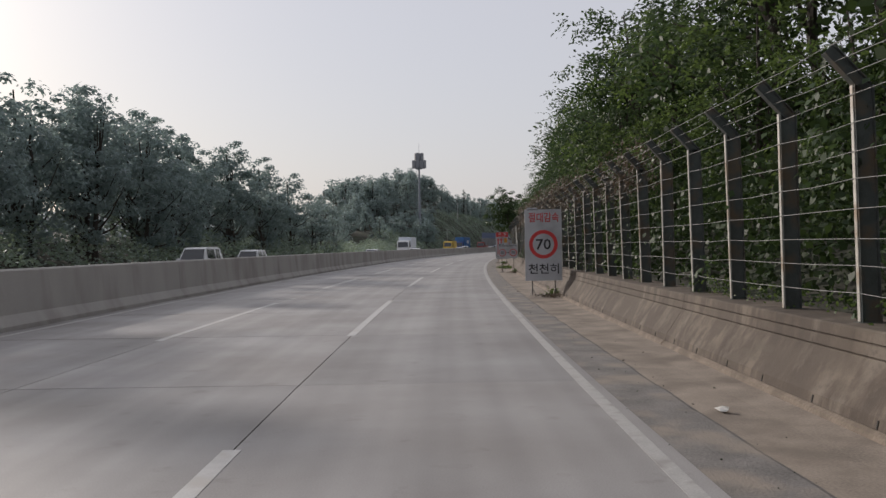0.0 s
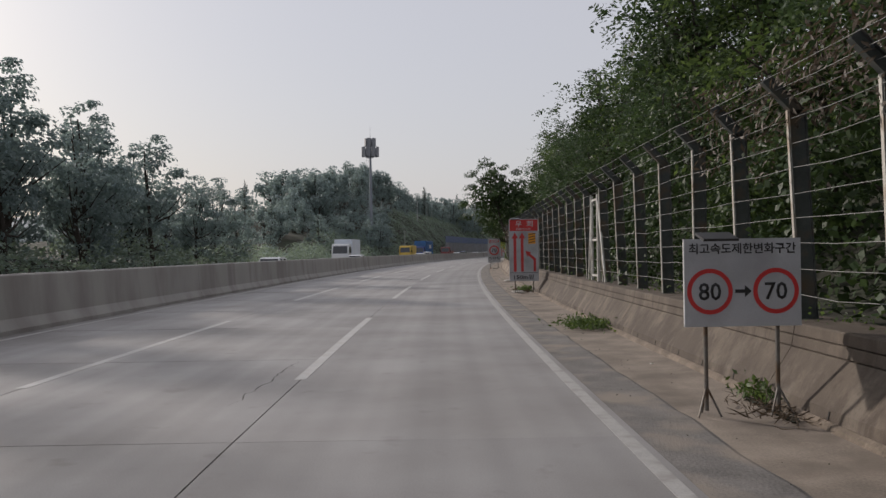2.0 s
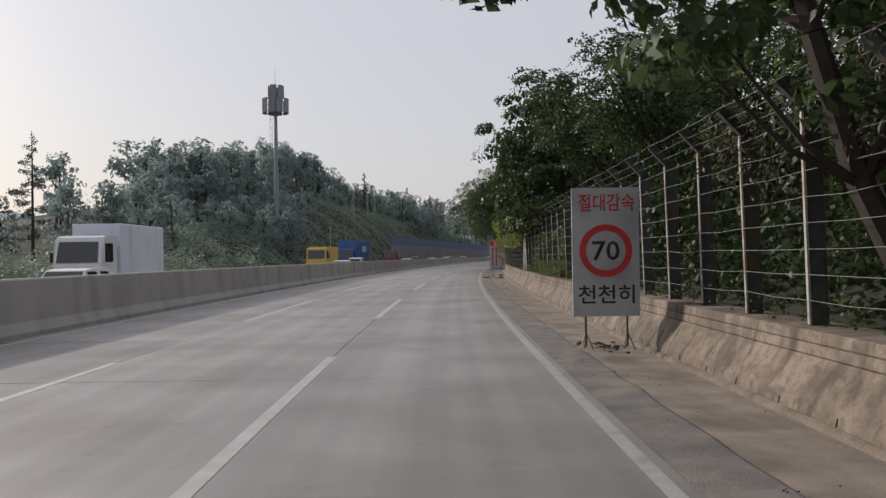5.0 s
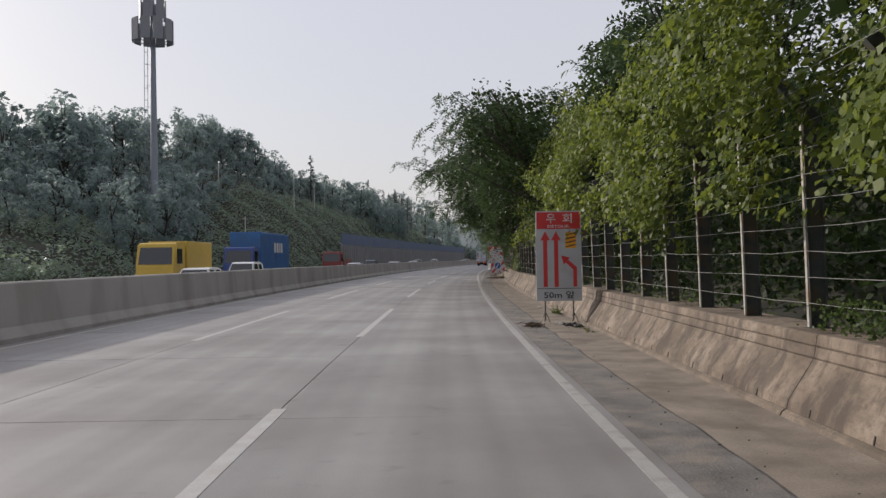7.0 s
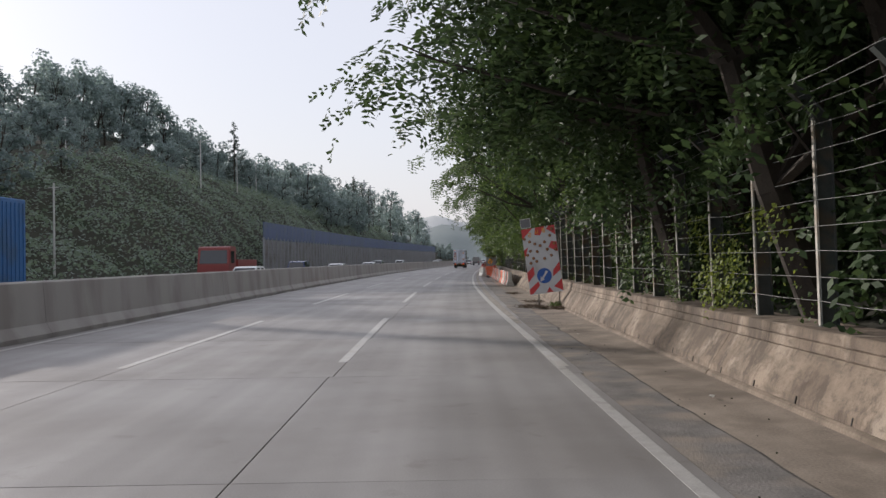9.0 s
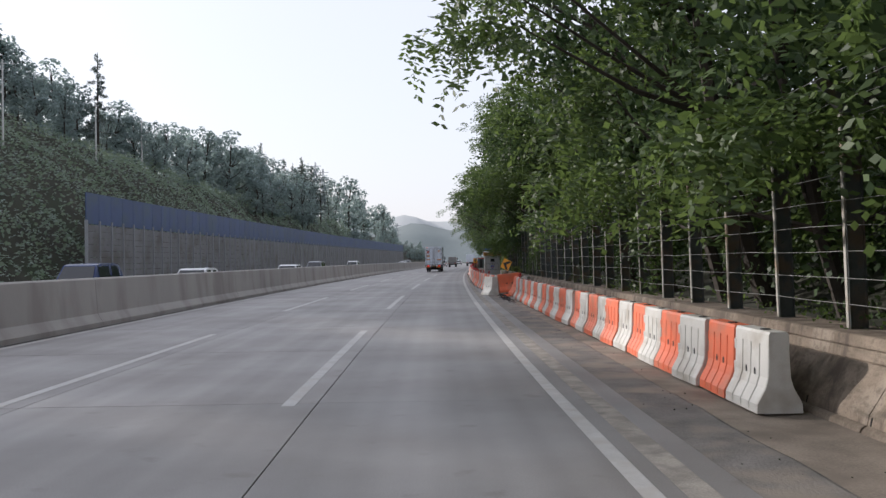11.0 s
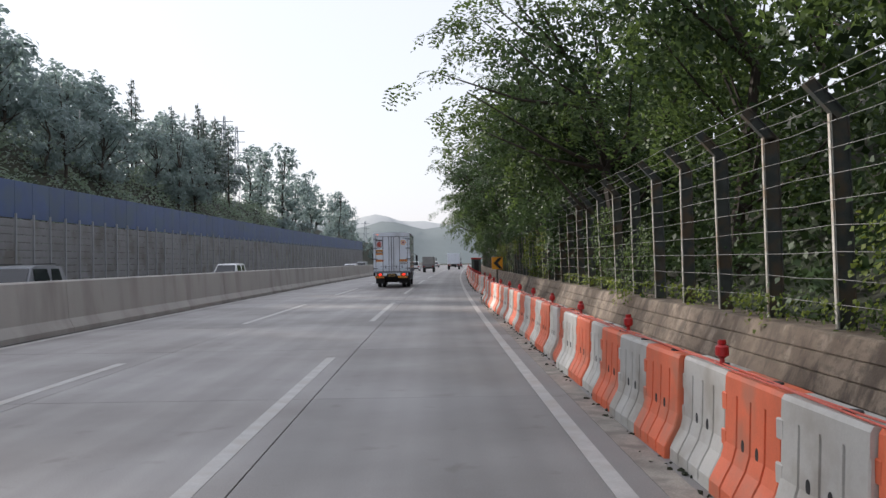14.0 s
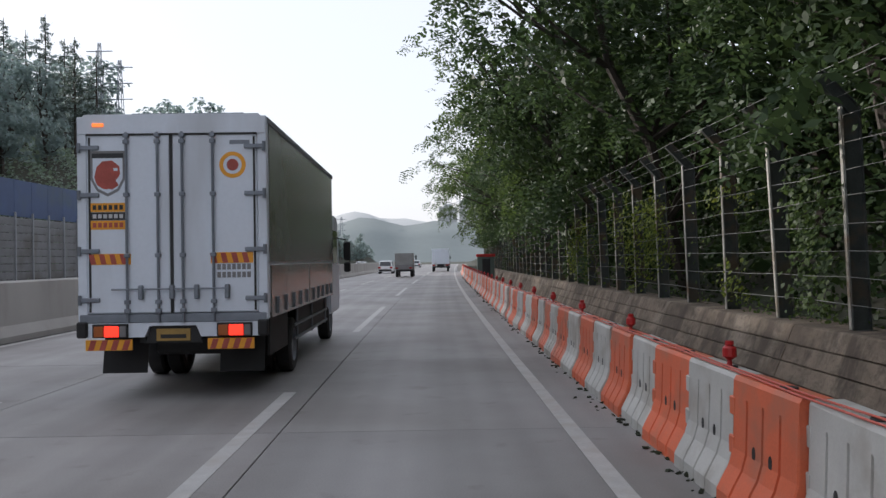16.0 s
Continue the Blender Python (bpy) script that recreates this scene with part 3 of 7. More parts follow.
def wire(o, z, r=0.0042, wob=0.007, seed=0):
    """One strand along the whole fence, tied at each post and sagging a little between."""
    g = np.random.default_rng(seed)
    o -= (z - 0.85) * math.tan(radians(LEAN))
    pts = []
    for s, s2 in zip(fence_s, fence_s[1:]):
        pts.append((s, z + g.normal(0, wob)))
        pts.append(((s + s2) / 2, z + g.normal(0, wob) - abs(g.normal(0.012, 0.008))))
    v, f = [], []
    for i, (s, zz) in enumerate(pts):
        for k in range(4):
            v.append(inv @ at(s, o + lane_shift(s) + r * math.cos(k * math.pi / 2), zz + r * math.sin(k * math.pi / 2)))
        if i:
            for k in range(4):
                j = (k + 1) % 4
                f.append((4 * i - 4 + k, 4 * i - 4 + j, 4 * i + j, 4 * i + k))
    return bulk("wire", [tuple(p) for p in v], f, WIRE, fence)


for i in range(8):
    wire(6.185, 0.85 + 0.3 + 0.3 * i, 0.0045, 0.008, i)
for i, d in enumerate((0.16, 0.33, 0.5)):
    wire(6.25 - d * 0.67, 0.85 + POST_H + d * 0.74, 0.0042, 0.008, 20 + i)

# ================= trees =================


def tree(name, seed, height, radius, clumps, per, leaf, mat, base=0.3, droop=0.6, wide=0.5, trunk=0.16, squash=1.0, label="", category="tree", group="", twigs=0, tight=0.0, core=0, hang=0.0, pad=0.0, inner_mat=None):
    """A tree at the origin: tapered bent trunk with limbs, and a crown of leaf clumps with gaps; pad gives the clumps the form of layered branches that reach outwards and droop."""
    g = np.random.default_rng(seed)
    ob = thing(name, Matrix.Identity(4), label, category, group)
    cz = height * (base + 1) / 2
    rz = height * (1 - base) / 2
    cs = []
    while len(cs) < clumps:
        p = g.uniform(-1, 1, 3)
        r = np.linalg.norm(p)
        if r > 1 or r < (0.45 if tight else 0.25):
            continue
        taper = 1.0 - 0.45 * max(0, p[2]) - 0.25 * max(0, -p[2])
        cs.append((p[0] * radius * taper, p[1] * radius * taper * squash, cz + p[2] * rz))
    cs = np.array(cs)
    if pad:  # the pads gather on a few main limbs, with dark gaps between
        limbs = cs[: max(8, clumps // 5)]
        cs = limbs[g.integers(0, len(limbs), clumps)] + g.normal(0, 1, (clumps, 3)) * np.array([0.2, 0.2, 0.13]) * radius
        bases, outs = [], []
        for c in cs:
            out = np.array([c[0], c[1], 0.35 * (c[2] - cz)]) + g.normal(0, 0.25, 3)
            out /= np.linalg.norm(out)
            side = np.cross(out, (0, 0, 1.0))
            side /= np.linalg.norm(side)
            k = pad * g.uniform(0.7, 1.25)
            u, w = g.uniform(-1, 1, twigs)[:, None], g.normal(0, 0.42, twigs)[:, None]
            q = c + out * u * k + side * w * k * (1 - 0.35 * np.abs(u))
            q[:, 2] += k * (g.normal(0, 0.07, twigs) - 0.1 * (u[:, 0] + 1) ** 2 - 0.3 * w[:, 0] ** 2)
            bases.append(q)
            outs.append(out * 0.8 + side * w * 1.3 - np.array([0, 0, 0.12]))
        v, f = sprays(g, np.concatenate(bases), np.concatenate(outs), leaf * 3.8, per, leaf, wide)
    else:
        pts, face = [], []
        for c in cs:
            rr = radius * (g.uniform(0.6, 1.2) * tight if tight else g.uniform(0.2, 0.38))
            q = blob_points(g, per)
            pts.append(c + q * np.array([rr, rr, rr * (0.52 if tight else 0.75)]))
            n = q + (c - np.array([0, 0, cz])) / radius * 0.5 + np.array([0, 0, 0.45]) + g.normal(0, 0.3, q.shape)
            face.append(n / np.linalg.norm(n, axis=1)[:, None])
        v, f = leaves(g, np.concatenate(pts), leaf, droop, wide, np.concatenate(face))
    inner = None
    if core:  # the dense inner foliage round the limbs; inner_mat colours it darker for shade
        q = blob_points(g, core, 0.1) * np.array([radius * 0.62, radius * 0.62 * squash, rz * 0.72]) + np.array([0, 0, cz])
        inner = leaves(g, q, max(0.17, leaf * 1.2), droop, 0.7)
    bm = bmesh.new()
    top = height * 0.86
    p = Vector((0, 0, -0.4))
    bend = g.normal(0, 0.05, (5, 2)) * height
    spine = [p]
    for i in range(1, 6):
        q = Vector((bend[:i, 0].sum() * 0.4, bend[:i, 1].sum() * 0.4, top * i / 5))
        rod(bm, spine[-1], q, trunk * (1.05 - 0.17 * (i - 1)), trunk * (1.05 - 0.17 * i), 6)
        spine.append(q)
    for c in cs[:: max(1, len(cs) // 11)]:
        k = min(4, max(1, int(c[2] / top * 5 * 0.75)))
        a = spine[k]
        mid = a.lerp(Vector(c), 0.5) + Vector((0, 0, -0.06 * height * 0.5))
        rod(bm, a, mid, trunk * 0.4, trunk * 0.25, 4)
        rod(bm, mid, c, trunk * 0.25, trunk * 0.08, 4)
    if hang:  # the upper tree reaches out over the road
        for w in (v, inner[0]) if core else (v,):
            w[:, 0] -= hang * np.clip((w[:, 2] / height - 0.3) / 0.7, 0, 1) ** 0.8
        for w in bm.verts:
            w.co.x -= hang * min(1, max(0, (w.co.z / height - 0.42) / 0.58))
    part("trunk", bm, BARK, ob)
    bulk("crown", v, f, mat, ob)
    if core:
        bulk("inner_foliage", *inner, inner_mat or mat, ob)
    return ob


def conifer(name, seed, height, radius, mat, label, sparse=1.0, leaf=0.3):
    g = np.random.default_rng(seed)
    ob = thing(name, Matrix.Identity(4), label, "tree", "conifers on the hill")
    bm = bmesh.new()
    rod(bm, (0, 0, -0.4), (0, 0, height), 0.2, 0.03, 7)
    pts = []
    z = height * 0.22
    while z < height * 0.98:
        r = radius * (1.05 - z / height) ** 0.8 * g.uniform(0.6, 1.15)
        a = g.uniform(0, 2 * math.pi)
        tip = Vector((r * math.cos(a), r * math.sin(a), z + r * g.uniform(-0.25, 0.2)))
        rod(bm, (0, 0, z), tip, 0.045, 0.015, 4)
        n = int(55 * sparse * r)
        t = g.uniform(0.25, 1.0, n)[:, None]
        q = np.array([(0, 0, z)]) * (1 - t) + np.array([tip]) * t
        q = q + g.normal(0, 0.13, (n, 3)) - np.array([(0, 0, 0.12)])
        pts.append(q)
        z += g.uniform(0.16, 0.4) / max(0.6, sparse)
    part("trunk", bm, BARK, ob)
    v, f = leaves(g, np.concatenate(pts), leaf, 0.9, 0.35)
    bulk("crown", v, f, mat, ob)
    return ob


def plant(src, s, o, z, scale=1.0, turn=0.0, lean=0.0, sx=1.0):
    """A copy of a tree beside the road; lean tips it towards the road in degrees."""
    return copy_thing(src, put(s, o, z, 0) @ pose(0, 0, 0, 0, -lean, 0) @ pose(0, 0, 0, 0, 0, turn) @ Matrix.Diagonal((scale * sx, scale * sx, scale, 1)))


def bank_z(o):
    return float(np.interp(o, [p[0] for p in bank], [p[1] for p in bank]))


def west_z(s, o):
    return float(np.interp(-o, [-p[0] for p in west], [p[1] for p in west])) * hill_west(s) + knoll(s, o)


EAST = "roadside trees behind the fence"
east_kinds = [
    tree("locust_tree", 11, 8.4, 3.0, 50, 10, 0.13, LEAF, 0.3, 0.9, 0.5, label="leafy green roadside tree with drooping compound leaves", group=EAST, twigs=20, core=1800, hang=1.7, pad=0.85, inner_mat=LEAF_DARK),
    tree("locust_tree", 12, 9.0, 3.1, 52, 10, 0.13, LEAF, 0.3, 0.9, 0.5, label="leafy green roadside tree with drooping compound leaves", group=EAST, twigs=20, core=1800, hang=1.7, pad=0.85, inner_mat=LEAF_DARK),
    tree("broadleaf_tree", 13, 7.8, 3.0, 56, 7, 0.15, LEAF_DARK, 0.28, 0.7, 0.62, label="dense dark green broadleaf tree by the fence", group=EAST, twigs=24, core=1800, hang=1.7, pad=0.75, inner_mat=LEAF_SHADE),
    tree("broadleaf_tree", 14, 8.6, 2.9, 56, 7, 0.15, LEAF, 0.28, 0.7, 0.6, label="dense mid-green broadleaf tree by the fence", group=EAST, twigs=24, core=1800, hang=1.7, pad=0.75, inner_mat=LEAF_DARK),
    tree("locust_tree", 18, 8.6, 3.0, 50, 10, 0.13, LEAF_DARK, 0.3, 0.9, 0.5, label="dark green roadside tree with drooping leaves, shade in its colour", group=EAST, twigs=20, core=1800, hang=1.7, pad=0.85, inner_mat=LEAF_SHADE),
    tree("overhanging_tree", 26, 6.4, 2.5, 40, 8, 0.14, LEAF_DARK, 0.2, 0.9, 0.55, trunk=0.12, label="low dark green tree hanging over the fence", group=EAST, twigs=20, core=1200, hang=0.9, pad=0.75, inner_mat=LEAF_SHADE),
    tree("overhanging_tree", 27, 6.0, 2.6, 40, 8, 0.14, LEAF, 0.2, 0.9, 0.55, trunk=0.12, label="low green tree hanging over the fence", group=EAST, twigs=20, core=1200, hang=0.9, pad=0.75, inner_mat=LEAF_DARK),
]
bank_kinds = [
    tree("slope_tree", 16, 8.0, 3.0, 62, 7, 0.175, LEAF, 0.08, 0.6, 0.6, label="dense green broadleaf tree rising on the slope", group=EAST, twigs=10, core=700, pad=0.8, inner_mat=LEAF_SHADE),
    tree("slope_tree", 17, 9.0, 3.1, 62, 7, 0.175, LEAF_DARK, 0.08, 0.6, 0.6, label="dense dark green broadleaf tree rising on the slope", group=EAST, twigs=10, core=700, pad=0.8, inner_mat=LEAF_SHADE),
]
back_kinds = [
    tree("slope_tree", 19, 8.0, 3.0, 40, 26, 0.36, LEAF, 0.08, 0.6, 0.6, label="dense green broadleaf tree behind the roadside trees", group=EAST, tight=0.3, core=200),
    tree("slope_tree", 20, 9.0, 3.1, 40, 26, 0.36, LEAF_DARK, 0.08, 0.6, 0.6, label="dense dark green broadleaf tree behind the roadside trees", group=EAST, tight=0.3, core=200),
]
WESTG = "trees on the far hillside"
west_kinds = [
    tree("hill_tree", 21, 11.0, 3.6, 36, 24, 0.57, LEAF_HAZE, 0.06, 0.3, 0.7, trunk=0.22, label="hazy green broadleaf tree on the hillside", group=WESTG),
    tree("hill_tree", 22, 12.5, 3.2, 34, 24, 0.57, LEAF_HAZE, 0.08, 0.3, 0.7, trunk=0.22, label="hazy green broadleaf tree on the hillside", group=WESTG),
    tree("hill_tree", 23, 9.5, 3.8, 34, 24, 0.57, LEAF_HAZE, 0.04, 0.3, 0.7, trunk=0.2, label="rounded hazy green broadleaf tree on the hillside", group=WESTG),
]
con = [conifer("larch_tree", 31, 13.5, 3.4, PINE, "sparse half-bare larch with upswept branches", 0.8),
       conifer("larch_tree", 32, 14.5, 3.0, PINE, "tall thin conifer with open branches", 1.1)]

rng = np.random.default_rng(77)
# back row on the slope, all along the right
s = -14.0
while s < 600:
    o = rng.uniform(12.3, 15.3) if s < 145 else rng.uniform(11.5, 15.0)
    plant((bank_kinds if s < 200 else back_kinds)[rng.integers(0, 2)], s, o, bank_z(o) - 0.5, rng.uniform(1.0, 1.3) * (1.12 if s < 115 else 1.0 if s < 470 else 1.25), rng.uniform(0, 360), rng.uniform(0, 8))
    s += rng.uniform(2.8, 4.6) * (1.0 if s < 230 else 1.5 if s < 420 else 2.6)
s = -8.0  # lower growth between the fence and the slope trees
while s < 150:
    o = rng.uniform(9.4, 11.6)
    plant(bank_kinds[rng.integers(0, 2)], s, o, bank_z(o) - 0.7, rng.uniform(0.62, 0.9), rng.uniform(0, 360), rng.uniform(0, 8))
    s += rng.uniform(3.2, 5.2)
# front row, where crowns hang over the fence
lone = tree("sapling_tree", 15, 10.0, 3.5, 76, 74, 0.23, LEAF_DARK, 0.22, 1.3, 0.58, label="tall dark green tree leaning out over the shoulder", group=EAST, tight=0.2, core=1500, inner_mat=LEAF_SHADE)
lone.matrix_basis = put(124.6, 6.95, 0.9) @ pose(0, 0, 0, 0, -18, 0) @ Matrix.Diagonal((1, 1, 0.95, 1))
# The tall four at 213 to 236, set back, are added to cast shade
for s, o, kind, scale, lean in (
        (139, 8.2, 2, 0.85, 8), (147, 8.2, 3, 0.95, 10), (159, 9.6, 2, 1.1, 8),
        (171, 10.4, 3, 1.1, 5), (186, 10.2, 3, 1.05, 5), (194, 9.8, 2, 1.0, 8), (201, 9.4, 3, 1.05, 10),
        (210, 7.4, 0, 1.2, 14), (204.5, 7.3, 3, 0.85, 12), (215, 7.8, 2, 1.3, 16), (213, 9.6, 2, 1.45, 16), (220, 9.8, 2, 1.45, 14), (228, 9.8, 2, 1.4, 12), (236, 9.8, 2, 1.4, 12), (227, 7.2, 1, 1.2, 16), (234, 8.3, 0, 1.2, 13),
        (241, 7.5, 3, 1.15, 14), (248, 7.4, 1, 1.2, 14), (256, 7.4, 0, 1.2, 14), (264, 7.5, 1, 1.15, 14), (272, 7.6, 0, 1.2, 13),
        (280, 9.2, 2, 1.05, 8), (287, 9.4, 3, 1.05, 8), (291, 10.0, 3, 1.1, 9), (297, 9.8, 3, 1.15, 8), (302, 9.4, 1, 1.2, 8), (310, 8.6, 0, 1.2, 7),
        (318, 9.0, 3, 1.0, 2), (326, 9.0, 3, 1.0, 4), (334, 8.6, 0, 1.08, 8), (341, 7.9, 1, 1.2, 12), (348, 7.9, 2, 1.2, 12),
        (355, 8.2, 0, 1.2, 10), (364, 9.0, 4, 1.2, 8), (370, 8.2, 4, 1.25, 12), (379, 7.8, 4, 1.25, 13), (388, 7.6, 2, 1.25, 15),
        (398, 7.6, 0, 1.3, 14), (409, 7.8, 1, 1.25, 14), (421, 7.9, 3, 1.25, 12), (434, 8.0, 0, 1.3, 12), (449, 8.0, 1, 1.3, 12), (360, 9.6, 2, 1.25, 9), (368, 9.6, 2, 1.25, 9), (376, 9.5, 2, 1.3, 9), (386, 9.5, 2, 1.3, 9), (397, 9.5, 2, 1.3, 9)):
    # the dark kinds put this stretch's shade into the leaf colour
    kind = (4, 4, 4 if s > 205 else 2, 2)[kind] if s < 230 and s != 204.5 else kind
    plant(east_kinds[kind], s, o, bank_z(o) - 0.3, scale, rng.uniform(-38, 38), max(0, lean - 9 + (5 if s > 205 else 0)))
plant(lone, 153.5, 7.9, bank_z(7.9) - 0.3, 1.0, 200, 15)
for s0, s1, step in ((216, 231, 4.4), (243, 277, 4.0), (297.5, 321, 4.2), (346, 370, 4.4), (384, 444, 5.0)):
    s = s0
    while s < s1:
        o = rng.uniform(7.0, 7.6)
        plant(east_kinds[5 + (240 < s < 345 and rng.integers(0, 3) > 0)], s, o + lane_shift(s), 1.25 if s > 335 else 0.95, rng.uniform(0.85, 1.1), rng.uniform(-40, 40), rng.uniform(2, 8))
        s += step * rng.uniform(0.8, 1.2)
plant(east_kinds[4], 195.5, 7.2, bank_z(7.2) - 0.3, 1.15, 20, 14)
plant(east_kinds[4], 206.5, 8.0, bank_z(8.0) - 0.3, 1.3, 10, 10)
plant(east_kinds[4], 213, 8.3, bank_z(8.3) - 0.3, 1.25, -15, 9)
plant(east_kinds[4], 217, 6.9, bank_z(6.9), 1.25, -20, 13, 1.25)
plant(east_kinds[4], 223, 6.8, bank_z(6.8), 1.2, 25, 12, 1.2)
plant(east_kinds[4], 220.5, 7.8, bank_z(7.8) - 0.3, 1.2, 12, 16, 1.3)
for s, o, z in ((292, 7.2, 3.6), (294.5, 6.9, 3.0), (297, 6.7, 3.8), (299.5, 6.7, 3.2), (302.5, 6.8, 3.6), (305, 6.8, 3.4)):
    plant(east_kinds[6], s, o, z, 1.15, rng.uniform(-40, 40), 6)
# far hillside on the left


def crown_cap(s, o):
    """Height of the wooded hill's skyline: one hump whose top lies back from the road, and a lower ridge after it."""
    hump = float(np.interp(o, (-104, -85, -70, -58, -50, -46, -40, -35, -26), (19, 28, 31.5, 35, 31, 26, 21.5, 19.5, 17)))
    hump *= float(np.interp(s, (150, 190, 230, 260, 300, 340), (0.4, 0.42, 0.52, 0.7, 0.82, 1.0)))
    ridge = float(np.interp(o, (-56, -50, -38, -30, -24), (24, 23, 20.6, 19, 15))) * float(np.interp(s, (374, 386, 408, 422), (1.0, 1.2, 1.2, 1.0)))
    k = float(np.interp(s, (345, 375), (0.0, 1.0)))
    return hump * (1 - k) + ridge * k


for s0, s1, step, o0, o1, sc0, sc1 in ((10, 118, 6, -42, -33, 1.0, 1.3), (116, 150, 5, -34, -28, 0.6, 0.8), (150, 205, 6, -50, -38, 0.6, 0.9),
                                       (210, 300, 3.2, -44, -31, 0.95, 1.25), (218, 300, 3.4, -54, -42, 1.1, 1.5), (262, 300, 2.2, -66, -50, 1.2, 1.7), (298, 372, 1.5, -62, -44, 1.2, 1.9), (304, 372, 3.0, -82, -60, 1.2, 1.9), (300, 345, 4.0, -42, -34, 0.75, 1.15), (345, 470, 2.8, -42, -34, 0.85, 1.2), (365, 470, 6, -56, -44, 0.9, 1.2), (470, 620, 9, -44, -30, 1.0, 1.4), (455, 640, 5, -29, -24, 0.4, 0.65), (384, 432, 3.2, -38, -29, 0.75, 0.95)):
    s = s0
    while s < s1:
        o = rng.uniform(o0, o1)
        sc, k = rng.uniform(sc0, sc1), rng.integers(0, 3)
        if 150 < s < 450:
            sc = min(sc, (crown_cap(s, o) * rng.uniform(0.95, 1.03) - west_z(s, o) + 0.4) / (11.0, 12.5, 9.5)[k])
        if sc > 0.35:
            plant(west_kinds[k], s, o, west_z(s, o) - 0.4, sc, rng.uniform(0, 360))
        s += step * rng.uniform(0.7, 1.3)
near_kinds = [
    tree("hill_tree", 24, 11.0, 3.6, 48, 56, 0.31, LEAF_HAZE, 0.06, 0.3, 0.65, trunk=0.22, label="hazy green broadleaf tree beside the oncoming lanes", group=WESTG, tight=0.28, core=300),
    tree("hill_tree", 25, 12.0, 3.3, 48, 56, 0.31, LEAF_HAZE, 0.08, 0.3, 0.65, trunk=0.22, label="hazy green broadleaf tree beside the oncoming lanes", group=WESTG, tight=0.28, core=300),
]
for s0, s1, sc0, sc1 in ((18, 78, 1.05, 1.24), (78, 128, 1.0, 1.2), (128, 147, 0.72, 0.92)):
    s = s0
    while s < s1:
        o = rng.uniform(-31, -25)
        plant(near_kinds[rng.integers(0, 2)], s, o, west_z(s, o) - 0.4, rng.uniform(sc0, sc1), rng.uniform(0, 360))
        s += 2.8 * rng.uniform(0.7, 1.3)
for s, o, k, sc in ((236, -27.8, 2, 0.75), (240.5, -26.8, 0, 0.72), (244.5, -27.2, 2, 0.8), (231, -27, 1, 0.6), (250, -27, 0, 0.6)):
    plant(west_kinds[k], s, o, west_z(s, o) - 0.4, sc, 70 * k)
for s, o, k, sc in ((194, -45, 0, 1.05), (205, -45, 0, 1.12), (186, -48, 1, 0.95), (178, -42, 0, 0.85), (340, -36, 1, 0.8), (436, -44, 1, 1.05), (440, -39.6, 1, 0.88), (441, -38, 0, 0.9), (440, -35.6, 1, 0.96), (442, -33.7, 1, 0.92), (443, -32, 0, 0.98), (447, -37, 1, 0.9), (430, -41, 0, 0.9)):
    plant(con[k], s, o, west_z(s, o) - 0.3, sc, rng.uniform(0, 360))
patterns = east_kinds + bank_kinds + back_kinds + west_kinds + near_kinds + con
for src in patterns:  # the patterns themselves stand out of sight behind the hill
    src.matrix_basis = put(-55 + 6 * patterns.index(src), 40, 13)


def thicket(name, label, seed, spots, n, leaf, mat, droop=0.4, wide=0.7, category="undergrowth", thin=-0.12):
    """Leaf cover: spots are (s0, s1, o0, o1, z0, z1) blocks filled evenly with small leaves, thicker where a noise is high."""
    g = np.random.default_rng(seed)
    pts = []
    for (s0, s1, o0, o1, z0, z1), k in zip(spots, n):
        q = np.stack([g.uniform(s0, s1, k), g.uniform(o0, o1, k), z0 + (z1 - z0) * g.uniform(0, 1, k) ** 1.3], axis=1)
        keep = [noise.noise(Vector((a * 0.45, b * 0.5, c * 0.7))) + g.normal(0, 0.15) > thin for a, b, c in q]
        q = q[keep]
        pts.append(np.array([tuple(at(a, b + lane_shift(a), c)) for a, b, c in q]))
    v, f = leaves(g, np.concatenate(pts), leaf, droop, wide)
    ob = bulk(name, v, f, mat)
    return tagged(ob, label, category, kind="stuff")


# Darkest leaf colour here paints the gloom behind the fence and under the trees
thicket("undergrowth", "tangled green undergrowth behind the fence", 5, [(-20, 250, 6.75, 8.6, 0.8, 3.4)], (76000,), 0.15, LEAF_SHADE, thin=-0.4)
thicket("undergrowth", "tangled green undergrowth behind the fence", 3, [(250, 455, 6.75, 8.6, 0.8, 3.2)], (58000,), 0.12, LEAF_SHADE)
thicket("shrubs", "dense shrubs under the roadside trees, shade in their leaf colour", 19, [(-20, 200, 9.2, 11.5, 1.5, 6.0), (200, 460, 9.0, 11.5, 1.5, 7.0)], (24000, 42000), 0.3, LEAF_SHADE)
thicket("weeds", "lush green weeds spilling over the wall", 23, [(145, 158, 6.0, 6.75, 0.82, 1.5), (158, 172, 6.1, 6.75, 0.82, 1.2), (305, 330, 6.15, 6.75, 0.82, 1.25)], (11000, 5000, 4000), 0.06, LEAF)
thicket("weeds", "green weeds along the wall's top", 7, [(-20, 300, 6.14, 6.85, 0.85, 1.14), (300, 450, 6.2, 6.85, 0.85, 1.08)], (26000, 9000), 0.06, LEAF, thin=0.08)


